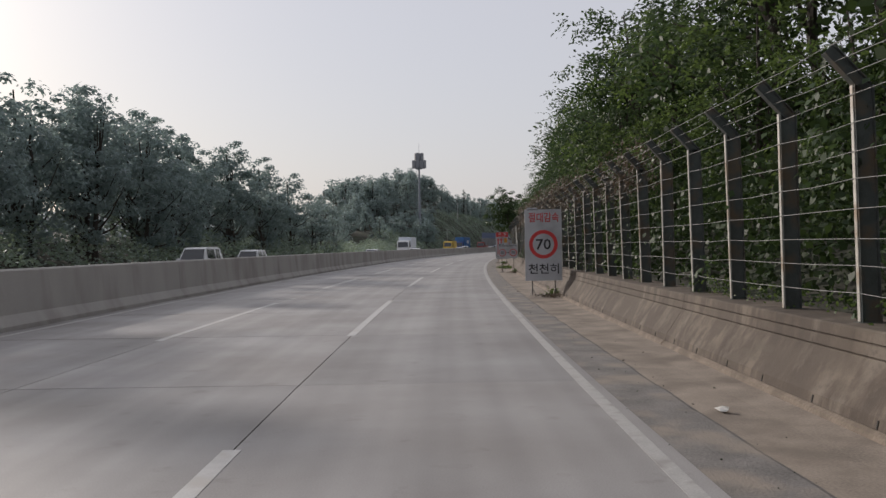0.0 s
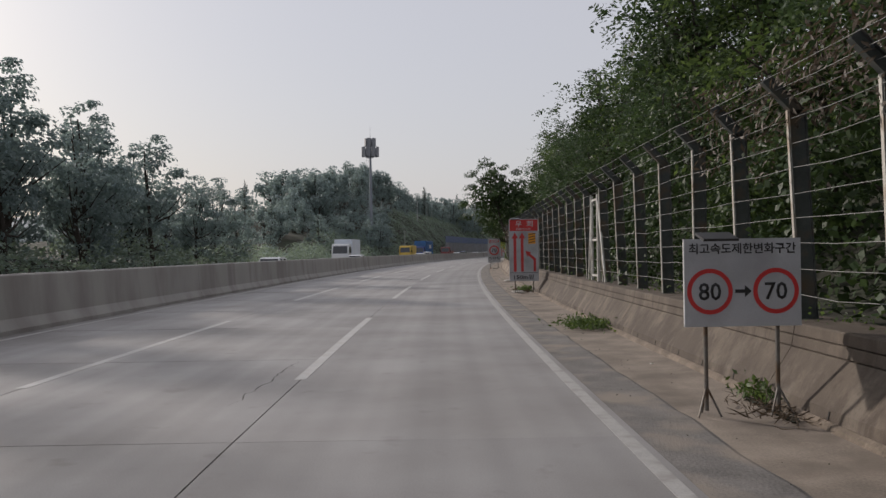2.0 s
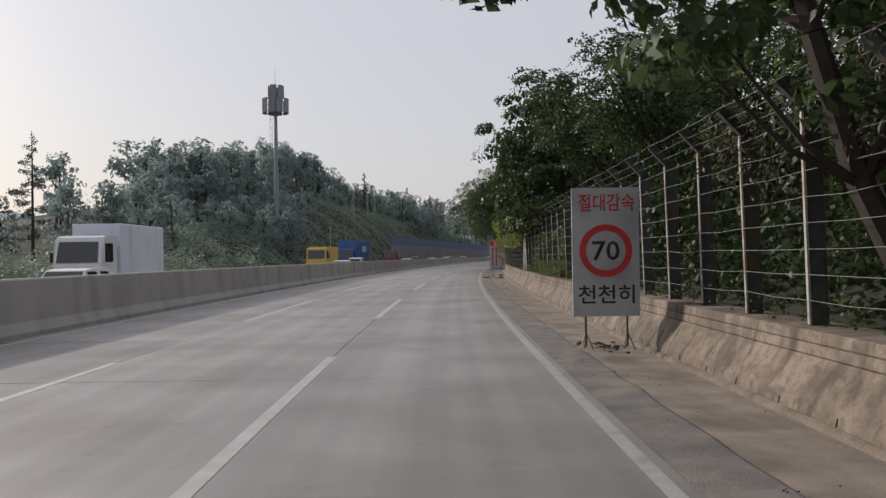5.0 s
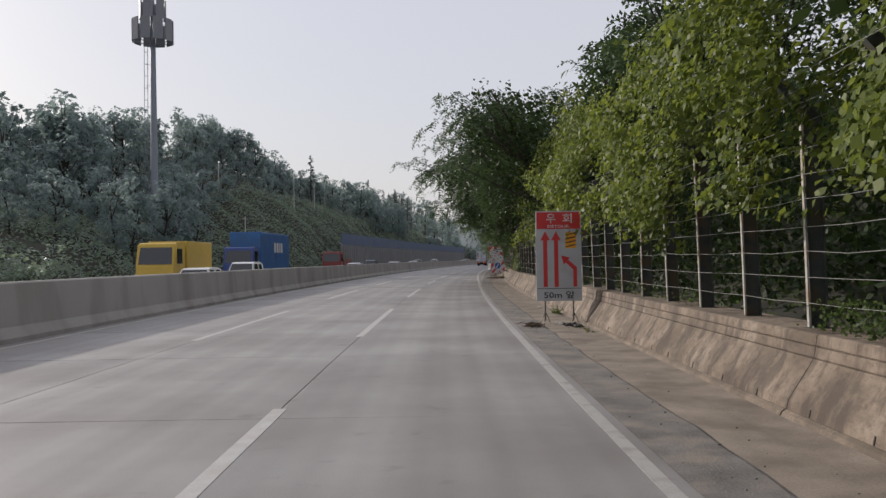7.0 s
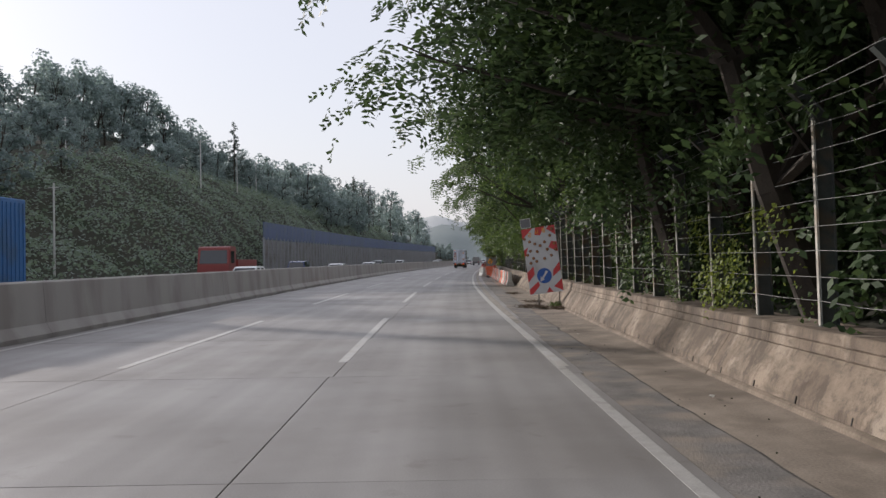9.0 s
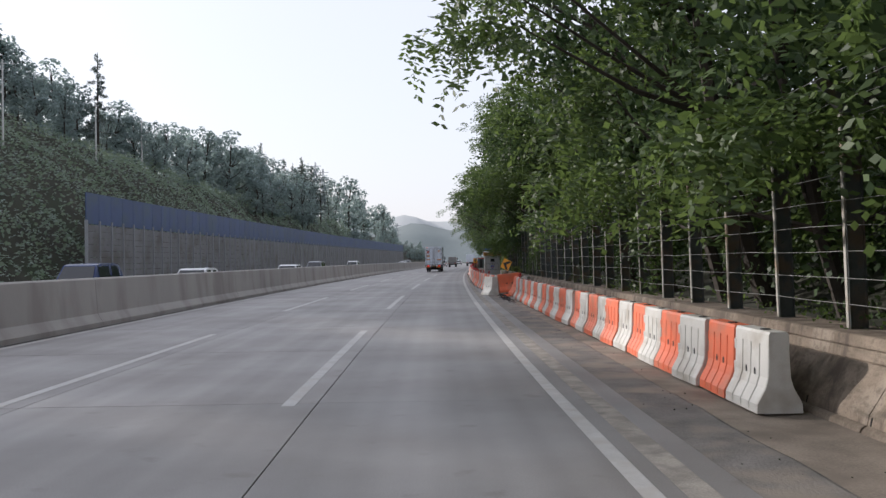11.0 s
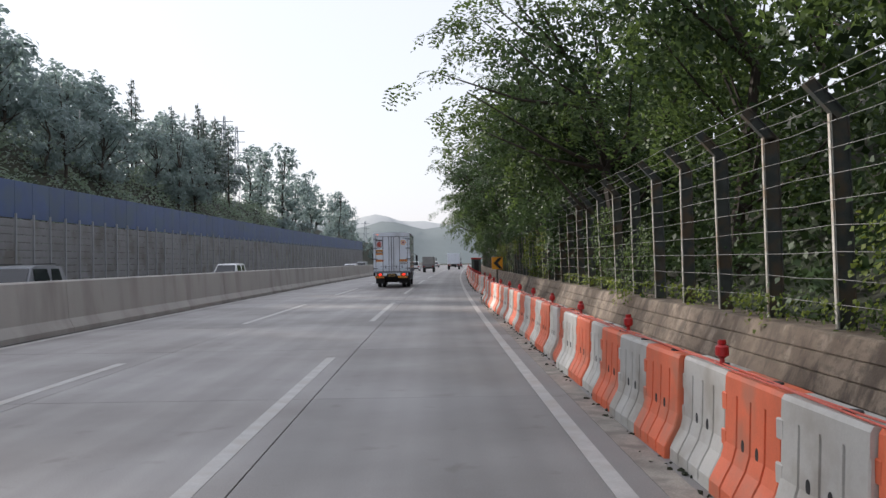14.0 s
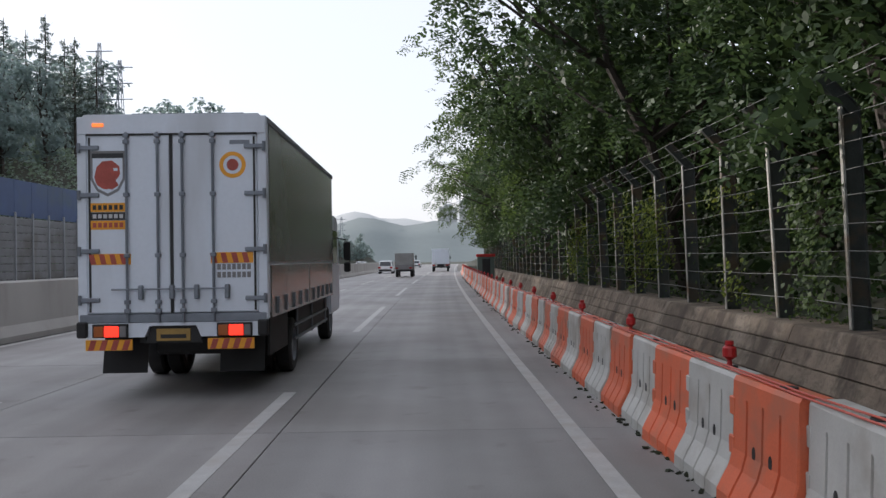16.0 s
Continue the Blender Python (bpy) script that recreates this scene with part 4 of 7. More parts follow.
def cover(name, label, seed, s0, s1, o0, o1, n, leaf, mat, ground, depth):
    """A leafy blanket of uneven depth over a slope."""
    g = np.random.default_rng(seed)
    pts = []
    for a, b in zip(g.uniform(s0, s1, n), g.uniform(o0, o1, n)):
        d = depth * (0.55 + 0.9 * noise.noise(Vector((a * 0.22, b * 0.3, 1.7))))
        pts.append(tuple(at(a, b, ground(a, b) + max(0.05, d) * g.uniform(0.3, 1.0))))
    face = np.array([0, 0, 1.0]) + g.normal(0, 0.45, (n, 3))
    face /= np.linalg.norm(face, axis=1)[:, None]
    v, f = leaves(g, np.array(pts), leaf, 0.2, 0.8, face)
    return tagged(bulk(name, v, f, mat), label, "undergrowth", kind="stuff")


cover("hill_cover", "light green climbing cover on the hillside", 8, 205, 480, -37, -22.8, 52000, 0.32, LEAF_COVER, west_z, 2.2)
cover("verge_scrub", "scrub beside the oncoming lanes, haze in its pale leaf colour", 9, 0, 215, -30, -22.6, 30000, 0.3, LEAF_COVER, west_z, 3.4)
cover("bank_cover", "leafy green cover on the steep slope", 4, -20, 200, 7.6, 14, 46000, 0.17, LEAF_DARK, lambda s, o: bank_z(o), 1.8)
cover("bank_cover", "leafy green cover on the steep slope", 6, 200, 460, 8.0, 15, 20000, 0.36, LEAF_DARK, lambda s, o: bank_z(o), 1.8)

# ================= lettering and flat shapes =================


def text_mesh(body, height, width=None, depth=0.004):
    """Letters as a mesh in the x-z plane, centred, facing -y."""
    cu = bpy.data.curves.new("letters", "FONT")
    cu.body, cu.size, cu.extrude, cu.align_x, cu.resolution_u = body, 1.0, 0.0, "CENTER", 2
    cu.offset = 0.012
    tmp = bpy.data.objects.new("letters", cu)
    scene.collection.objects.link(tmp)
    bpy.context.view_layer.update()
    me = bpy.data.meshes.new_from_object(tmp.evaluated_get(bpy.context.evaluated_depsgraph_get()))
    bpy.data.objects.remove(tmp)
    bpy.data.curves.remove(cu)
    bm = bmesh.new()
    bm.from_mesh(me)
    bpy.data.meshes.remove(me)
    xs, ys = [v.co.x for v in bm.verts], [v.co.y for v in bm.verts]
    kx = ky = height / (max(ys) - min(ys))
    if width:
        kx = width / (max(xs) - min(xs))
    cx, cy = (max(xs) + min(xs)) / 2, (max(ys) + min(ys)) / 2
    for v in bm.verts:
        v.co = Vector(((v.co.x - cx) * kx, 0, (v.co.y - cy) * ky))
    res = bmesh.ops.extrude_face_region(bm, geom=list(bm.faces))
    for e in res["geom"]:
        if isinstance(e, bmesh.types.BMVert):
            e.co.y -= depth
    bmesh.ops.recalc_face_normals(bm, faces=bm.faces)
    return bm


def letters(body, height, width, x, y, z, mat, parent, name="lettering", label=""):
    bm = text_mesh(body, height, width)
    bmesh.ops.translate(bm, vec=(x, y, z), verts=bm.verts)
    return part(name, bm, mat, parent, label)


def ring(r0, r1, x, y, z, d=0.005, seg=40):
    """A flat ring (or a disc if r0 is 0) in the x-z plane, facing -y."""
    bm = bmesh.new()
    a = [(math.cos(2 * math.pi * i / seg), math.sin(2 * math.pi * i / seg)) for i in range(seg)]
    o = [bm.verts.new((x + r1 * c, y - d, z + r1 * s)) for c, s in a]
    ob = [bm.verts.new((x + r1 * c, y, z + r1 * s)) for c, s in a]
    for i in range(seg):
        j = (i + 1) % seg
        bm.faces.new((o[i], ob[i], ob[j], o[j]))
    if r0:
        n = [bm.verts.new((x + r0 * c, y - d, z + r0 * s)) for c, s in a]
        for i in range(seg):
            j = (i + 1) % seg
            bm.faces.new((o[i], o[j], n[j], n[i]))
    else:
        bm.faces.new(o)
    bmesh.ops.recalc_face_normals(bm, faces=bm.faces)
    return bm


def shape(points, y, d=0.005):
    return prism(bmesh.new(), points, y - d, y)


# ================= box lorry =================
FADEDR = material("faded_red_film", (0.36, 0.07, 0.05), 0.5, var=0.25, scale=6, bump=0)
lorry = thing("box_lorry", put(370.3, -1.35, 0, 0.6), "white box lorry with closed rear doors and lit tail lamps", "lorry")
BW, BZ0, BZ1, BL = 1.16, 1.06, 3.57, 7.6
bm = box(bmesh.new(), -BW, BW, 0.06, BL, BZ0, BZ1, 0.025)
part("box_body", bm, BOXW, lorry)
for sx in (-1, 1):
    bm = bmesh.new()
    x0, x1 = sorted((sx * (BW + 0.002), sx * (BW + 0.014)))
    box(bm, x0, x1, 0.2, BL - 0.05, 1.72, BZ1 - 0.1)
    part("side_panel", bm, BOXS, lorry, "side panel whose grey-green colour holds the tree reflection")
    for k in range(2):
        bm = box(bmesh.new(), x0, x1 + 0.004 * sx, 0.25 + 3.65 * k, 3.8 + 3.65 * k, 1.0, 1.68, 0.004)
        gate = part("drop_side", bm, BOXS, lorry)
        for j in range(5):
            xx = sorted((sx * (BW + 0.012), sx * (BW + 0.05)))
            part("latch", box(bmesh.new(), xx[0], xx[1], 0.6 + 3.65 * k + 0.7 * j, 0.66 + 3.65 * k + 0.7 * j, 1.04, 1.26, 0.008), STEELG, gate)
    xx = sorted((sx * (BW + 0.002), sx * (BW + 0.03)))
    part("top_rail", box(bmesh.new(), xx[0], xx[1], 0.05, BL, BZ1 - 0.1, BZ1 - 0.02, 0.008), STEELG, lorry)
# rear frame
for x0, x1 in ((-1.18, -1.06), (1.06, 1.18)):
    part("rear_post", box(bmesh.new(), x0, x1, -0.02, 0.1, 1.0, 3.56, 0.012), BOXW, lorry)
part("rear_header", prism(bmesh.new(), [(-1.16, 3.34), (1.16, 3.34), (1.16, 3.5), (1.08, 3.585), (-1.08, 3.585), (-1.16, 3.5)], -0.03, 0.12), BOXW, lorry)
part("rear_sill", box(bmesh.new(), -1.16, 1.16, -0.03, 0.12, 0.98, 1.09, 0.012), STEELG, lorry)
for side, (x0, x1) in (("left", (-1.055, -0.03)), ("right", (0.005, 1.055))):
    door = part("rear_door", box(bmesh.new(), x0, x1, -0.022, 0.02, 1.1, 3.33, 0.012), BOXW, lorry)
    bars = (-0.56, -0.175) if side == "left" else (0.13, 0.51)
    for bx in bars:
        bm = rod(bmesh.new(), (bx, -0.05, 0.98), (bx, -0.05, 3.36), 0.017, seg=8)
        part("locking_bar", bm, STEELG, door)
        for z in (1.13, 1.24, 1.82, 2.58, 3.24, 3.32):
            part("bracket", box(bmesh.new(), bx - 0.035, bx + 0.035, -0.072, -0.02, z - 0.025, z + 0.025, 0.006), STEELG, door)
        hx = bx - 0.02
        part("handle", rod(bmesh.new(), (hx - 0.17, -0.065, 1.4), (hx + 0.18, -0.065, 1.4), 0.012, seg=6), STEELG, door)
        part("catch", box(bmesh.new(), hx + 0.16, hx + 0.22, -0.085, -0.02, 1.27, 1.45, 0.012), STEELG, door)
    for z in (1.27, 1.88, 2.58, 3.17):
        xs = (-1.15, -0.9) if side == "left" else (0.9, 1.15)
        part("hinge", box(bmesh.new(), xs[0], xs[1], -0.05, -0.02, z - 0.028, z + 0.028, 0.008), STEELG, door)
        part("hinge_knuckle", rod(bmesh.new(), ((xs[0] if side == "left" else xs[1]), -0.04, z - 0.06), ((xs[0] if side == "left" else xs[1]), -0.04, z + 0.06), 0.024), STEELG, door)
    xr = (x0 + 0.02, x0 + 0.045) if side == "left" else (x1 - 0.045, x1 - 0.02)
    part("door_edge", box(bmesh.new(), xr[0], xr[1], -0.03, -0.02, 1.12, 3.3), DARKM, door)
    # conspicuity stripes
    sx0, sx1 = (-1.03, -0.52) if side == "left" else (0.47, 1.0)
    part("stripe_plate", box(bmesh.new(), sx0, sx1, -0.027, -0.022, 1.71, 1.845), SIGNY, door, "orange reflective plate")
    for j in range(4):
        a = sx0 + 0.02 + (sx1 - sx0) * j / 4
        w = (sx1 - sx0) / 8
        part("slash", shape([(a, 1.715), (a + w, 1.715), (a + w - 0.05 + 0.02, 1.84), (a - 0.03, 1.84)], -0.028, 0.004), FADEDR, door)
part("door_seal", box(bmesh.new(), -0.03, 0.005, -0.026, 0.0, 1.1, 3.33), DARKM, lorry, "dark rubber seal between the doors")
part("header_gutter", box(bmesh.new(), -1.06, 1.06, -0.034, -0.028, 3.32, 3.345), DARKM, lorry)
part("roof_lip", box(bmesh.new(), -0.5, 0.9, 0.0, 0.4, 3.58, 3.6, 0.006), STEELG, lorry)
# emblem shield, round emblem and stickers as plain shapes
sh = [(-1.01, 3.13), (-0.58, 3.13), (-0.58, 2.78), (-0.66, 2.63), (-0.795, 2.56), (-0.93, 2.63), (-1.01, 2.78)]
part("shield_emblem", shape(sh, -0.0222, 0.004), GREYP, lorry, "grey shield emblem with a red patch")
part("shield_field", shape([(-0.795 + (x + 0.795) * 0.86, 2.84 + (z - 2.84) * 0.86) for x, z in sh], -0.0262, 0.002), BOXW, lorry)
part("shield_patch", shape([(-0.96, 2.8), (-0.93, 2.93), (-0.86, 3.0), (-0.74, 3.01), (-0.65, 2.94), (-0.64, 2.84), (-0.69, 2.76), (-0.66, 2.7), (-0.75, 2.64), (-0.86, 2.66), (-0.93, 2.71)], -0.0285, 0.002), FADEDR, lorry)
for x, z in ((-0.72, 2.88), (-0.8, 2.62), (-0.69, 2.74)):
    part("shield_fleck", box(bmesh.new(), x, x + 0.05, -0.032, -0.0303, z, z + 0.035), BOXW, lorry)
part("shield_bar", box(bmesh.new(), -0.99, -0.6, -0.0295, -0.0265, 3.04, 3.1), SIGNK, lorry)
part("round_emblem", ring(0.115, 0.165, 0.755, -0.0222, 2.94, 0.004), SIGNY, lorry)
part("round_patch", ring(0, 0.075, 0.755, -0.0222, 2.94, 0.004, 14), FADEDR, lorry)
for z0, z1, mt, bar in ((2.37, 2.48, SIGNY, SIGNK), (2.265, 2.365, SIGNK, SIGNW), (2.15, 2.26, SIGNY, FADEDR)):
    part("sticker", box(bmesh.new(), -1.01, -0.575, -0.026, -0.0222, z0, z1), mt, lorry)
    for j in range(6):
        part("sticker_bar", box(bmesh.new(), -0.985 + 0.066 * j, -0.94 + 0.066 * j, -0.028, -0.0262, z0 + 0.025, z1 - 0.025), bar, lorry)
for z in (1.53, 1.63):
    for j in range(7):
        part("notice_bar", box(bmesh.new(), 0.55 + 0.062 * j, 0.595 + 0.062 * j, -0.026, -0.0222, z, z + 0.07), GREYP, lorry)
part("notice_bar", box(bmesh.new(), 0.72, 0.97, -0.026, -0.0222, 3.2, 3.25), STEELG, lorry)
part("marker_lamp", box(bmesh.new(), -0.98, -0.84, -0.05, -0.02, 3.43, 3.475, 0.006), material("marker_lamp_orange", (1.0, 0.2, 0.04), 0.4, emit=0.8, bump=0), lorry)
# bumper, lamps, plate
part("bumper", prism(bmesh.new(), [(-1.18, 0.8), (-0.36, 0.8), (-0.3, 0.94), (0.28, 0.94), (0.34, 0.8), (1.12, 0.8), (1.12, 0.98), (-1.18, 0.98)], -0.02, 0.1), BOXW, lorry)
TAIL = material("tail_lamp_lit", (1.0, 0.035, 0.015), 0.3, emit=1.1, bump=0)
for x0 in (-1.0, 0.54):
    lamp = part("tail_lamp_housing", box(bmesh.new(), x0, x0 + 0.44, -0.05, -0.015, 0.8, 0.97, 0.01), DARKM, lorry)
    part("tail_lamp", box(bmesh.new(), x0 + 0.15, x0 + 0.33, -0.06, -0.045, 0.81, 0.945, 0.008), TAIL, lamp, "lit red tail lamp")
    part("indicator_lamp", box(bmesh.new(), x0 + 0.02, x0 + 0.14, -0.056, -0.045, 0.81, 0.945, 0.008), material("lamp_amber", (0.35, 0.1, 0.02), 0.3, bump=0), lamp)
    part("reverse_lamp", box(bmesh.new(), x0 + 0.34, x0 + 0.42, -0.056, -0.045, 0.81, 0.945, 0.008), GREYP, lamp)
for x0 in (-1.09, 0.42):
    pl = part("reflector_plate", box(bmesh.new(), x0, x0 + 0.58, -0.03, -0.01, 0.64, 0.775, 0.006), SIGNY, lorry)
    for j in range(4):
        a = x0 + 0.03 + 0.14 * j
        part("slash", shape([(a, 0.645), (a + 0.07, 0.645), (a + 0.11, 0.77), (a + 0.04, 0.77)], -0.03, 0.003), FADEDR, pl)
part("plate_recess", prism(bmesh.new(), [(-0.36, 0.72), (0.34, 0.72), (0.28, 0.93), (-0.3, 0.93)], 0.02, 0.06), DARKM, lorry)
plate = part("number_plate", box(bmesh.new(), -0.22, 0.2, 0.0, 0.018, 0.75, 0.9), material("plate_yellow", (0.32, 0.2, 0.05), 0.5, bump=0), lorry, "dull yellow number plate with dark bars")
part("plate_bar", box(bmesh.new(), -0.17, 0.15, -0.003, 0.0, 0.78, 0.83), DARKM, plate)
for x0 in (-1.19, 1.05):
    part("rubber_buffer", box(bmesh.new(), x0, x0 + 0.13, -0.07, 0.02, 0.8, 1.0, 0.02), BLACK, lorry)
# chassis, wheels, mudflaps, guards
bm = bmesh.new()
for x0 in (-0.46, 0.38):
    box(bm, x0, x0 + 0.08, 0.1, 9.2, 0.72, 0.98)
for j in range(9):
    box(bm, -1.1, 1.1, 0.4 + 0.85 * j, 0.47 + 0.85 * j, 0.96, 1.05)
part("chassis", bm, DARKM, lorry)
for x0, x1 in ((-1.08, -0.5), (0.44, 1.02)):
    bm = box(bmesh.new(), x0, x1, 0.62, 0.635, 0.28, 0.86)
    bmesh.ops.rotate(bm, verts=bm.verts, cent=(0, 0.62, 0.86), matrix=Matrix.Rotation(radians(-12), 3, "X"))
    part("mudflap", bm, BLACK, lorry)


def wheel(parent, x, y, r, w, rim_mat):
    """A tyre with a tread shoulder and a dished rim, axle along x."""
    bm = bmesh.new()
    seg = 24
    prof = ((-w / 2, r * 0.62), (-w / 2, r * 0.9), (-w / 2 + 0.03, r), (w / 2 - 0.03, r), (w / 2, r * 0.9), (w / 2, r * 0.62))
    rings = [[bm.verts.new((px, pr * math.cos(2 * math.pi * i / seg), pr * math.sin(2 * math.pi * i / seg))) for i in range(seg)] for px, pr in prof]
    for a, b in zip(rings, rings[1:]):
        for i in range(seg):
            j = (i + 1) % seg
            bm.faces.new((a[i], a[j], b[j], b[i]))
    bmesh.ops.recalc_face_normals(bm, faces=bm.faces)
    wh = part("tyre", bm, BLACK, parent)
    wh.matrix_basis = Matrix.Translation((x, y, r))
    bm = bmesh.new()
    for sx in (-1, 1):
        prof = ((sx * (w / 2 - 0.005), r * 0.63), (sx * (w / 2 - 0.06), r * 0.56), (sx * (w / 2 - 0.08), r * 0.25), (sx * (w / 2 - 0.03), r * 0.2), (sx * (w / 2 - 0.03), 0.001))
        rings = [[bm.verts.new((px, pr * math.cos(2 * math.pi * i / seg), pr * math.sin(2 * math.pi * i / seg))) for i in range(seg)] for px, pr in prof]
        for a, b in zip(rings, rings[1:]):
            for i in range(seg):
                j = (i + 1) % seg
                bm.faces.new((a[i], a[j], b[j], b[i]))
    bmesh.ops.recalc_face_normals(bm, faces=bm.faces)
    part("rim", bm, rim_mat, wh)
    return wh


for x in (-0.98, -0.68, 0.66, 0.96):
    wheel(lorry, x, 2.7, 0.42, 0.24, STEELG)
for x in (-0.95, 0.93):
    wheel(lorry, x, 8.1, 0.42, 0.25, STEELG)
for sx in (-1, 1):
    bm = bmesh.new()
    for z in (0.5, 0.72):
        rod(bm, (sx * 1.08, 2.7, z), (sx * 1.08, 7.1, z), 0.025, seg=6)
    for y in (3.0, 4.8, 6.8):
        rod(bm, (sx * 1.08, y, 0.45), (sx * 1.08, y, 1.0), 0.02, seg=6)
    part("side_guard", bm, STEELG, lorry)
# dark panels added to stand for the shade under the body
for x0, x1 in ((-1.06, -1.02), (1.02, 1.06)):
    for y0, y1 in ((0.72, 2.2), (3.25, 7.3)):
        part("shade_skirt", box(bmesh.new(), x0, x1, y0, y1, 0.46, 1.0, 0.008), DARKM, lorry)
# the two dark boxes are added too, to darken the underside
part("underbody_shade_box", box(bmesh.new(), -0.95, 0.3, 3.5, 7.2, 0.42, 0.97, 0.05), DARKM, lorry)
part("rear_axle", rod(bmesh.new(), (-0.9, 2.7, 0.42), (0.9, 2.7, 0.42), 0.12, seg=10), DARKM, lorry)
part("rear_shade_box", box(bmesh.new(), -0.45, 0.45, 0.7, 2.2, 0.5, 0.75, 0.04), DARKM, lorry)
part("tool_box", box(bmesh.new(), 0.5, 1.05, 5.6, 6.7, 0.5, 0.95, 0.02), DARKM, lorry)
# cab
prof = [(7.8, 0.55), (9.6, 0.55), (9.72, 0.9), (9.68, 1.5), (9.35, 2.65), (9.1, 2.75), (7.8, 2.75)]
bm = bmesh.new()
a = [bm.verts.new((-1.1, y, z)) for y, z in prof]
b = [bm.verts.new((1.1, y, z)) for y, z in prof]
bm.faces.new(a)
bm.faces.new(b[::-1])
for i in range(len(prof)):
    bm.faces.new((a[i], a[(i + 1) % 7], b[(i + 1) % 7], b[i]))
bmesh.ops.recalc_face_normals(bm, faces=bm.faces)
bmesh.ops.bevel(bm, geom=list(bm.edges), offset=0.04, segments=2, affect="EDGES")
cab = part("cab", bm, BOXW, lorry)
for sx in (-1, 1):
    xx = sorted((sx * 1.1, sx * 1.112))
    part("side_window", box(bmesh.new(), xx[0], xx[1], 8.25, 9.15, 1.65, 2.4, 0.004), GLASSK, cab)
    xm = sorted((sx * 1.26, sx * 1.42))
    part("mirror", box(bmesh.new(), xm[0], xm[1], 9.1, 9.2, 1.72, 2.16, 0.03), BLACK, lorry, "black door mirror")
    part("lower_mirror", box(bmesh.new(), xm[0] + 0.01, xm[1], 9.1, 9.2, 1.45, 1.68, 0.03), BLACK, lorry)
    part("mirror_arm", rod(bmesh.new(), (sx * 1.1, 9.2, 2.25), (sx * 1.32, 9.15, 2.2), 0.016, seg=6), BLACK, lorry)
part("windscreen", box(bmesh.new(), -1.0, 1.0, 9.42, 9.5, 1.6, 2.35), GLASSK, cab)


# ================= works signs on stands =================


def sign_stand(s, o0, o1, z0, z1, label, turn=0.0, tilt=0.0, panel=True, sheet=SIGNW_SHADED):
    """A board on two tube legs with splayed tripod feet; origin at the middle of the board's foot on the ground."""
    w = (o1 - o0) / 2
    sg = thing("works_sign", put(s, (o0 + o1) / 2, -0.01, turn), label, "road sign", "works signs along the wall")
    m = pose(0, 0, 0, 0, tilt, 0)
    bm = bmesh.new()
    box(bm, -w, w, -0.012, 0.012, z0, z1)
    bmesh.ops.transform(bm, matrix=m, verts=bm.verts)
    part("board", bm, sheet, sg)
    bm = bmesh.new()
    for x0, x1, a, b in ((-w, -w + 0.03, z0, z1), (w - 0.03, w, z0, z1), (-w, w, z0, z0 + 0.03), (-w, w, z1 - 0.03, z1)):
        box(bm, x0, x1, 0.012, 0.035, a, b)
    bmesh.ops.transform(bm, matrix=m, verts=bm.verts)
    part("frame", bm, GALV, sg)
    for x in (-w * 0.62, w * 0.62):
        bm = rod(bmesh.new(), (x, 0.05, 0.05), (x, 0.05, z1 - 0.25), 0.024, seg=8)
        for dx, dy in ((-0.12, -0.12), (0.12, -0.1), (0.0, 0.16)):
            rod(bm, (x, 0.05, 0.3), (x + dx, 0.05 + dy, 0.0), 0.012, seg=5)
        part("leg", bm, LEGS, sg)
    if panel:
        solar = part("solar_panel", box(bmesh.new(), -w + 0.02, -w + 0.36, -0.14, 0.14, z1 + 0.06, z1 + 0.085, m=pose(0, 0, 0, 14, 0, 0)), SIGNK, sg, "small dark solar panel")
        part("panel_arm", rod(bmesh.new(), (-w + 0.19, 0.02, z1 - 0.05), (-w + 0.19, 0.02, z1 + 0.07), 0.012, seg=5), GALV, sg)
    return sg, w, m


def slow_sign(s, o0, o1, z0, z1, label, panel=True):
    sg, w, m = sign_stand(s, o0, o1, z0, z1, label, 0, 0, panel)
    k = z1 - z0
    y = -0.0125
    letters("절대감속", 0.32, 1.02, 0.02, y, z1 - 0.27, SIGNR, sg)
    part("red_ring", ring(0.36, 0.48, 0, y, z0 + k * 0.51, 0.004), SIGNR, sg)
    letters("70", 0.36, 0.5, 0, y, z0 + k * 0.51, SIGNK, sg)
    letters("천천히", 0.34, 1.02, 0, y, z0 + 0.4, SIGNK, sg)
    return sg


slow_sign(32.1, 4.44, 5.68, 0.53, 2.93, "tall white slow-down sign with red ring and black figures")
slow_sign(131.5, 4.3, 5.52, 0.6, 2.94, "tall white slow-down sign with red ring beyond the bank", False)


def limit_sign(s, o0, o1, z0, z1):
    sg, w, m = sign_stand(s, o0, o1, z0, z1, "low white board showing two speed limits with an arrow")
    y = -0.0125
    letters("최고속도제한변화구간", 0.11, 1.1, 0, y, z1 - 0.1, SIGNK, sg)
    zc = z0 + (z1 - z0) * 0.4
    for x, tx in ((-0.34, "80"), (0.34, "70")):
        part("red_ring", ring(0.19, 0.235, x, y, zc, 0.004), SIGNR, sg)
        letters(tx, 0.18, 0.23, x, y, zc, SIGNK, sg)
    part("arrow", shape([(-0.08, zc - 0.018), (0.02, zc - 0.018), (0.02, zc - 0.06), (0.09, zc), (0.02, zc + 0.06), (0.02, zc + 0.018), (-0.08, zc + 0.018)], y), SIGNK, sg)


limit_sign(57.1, 4.43, 5.63, 0.92, 1.82)


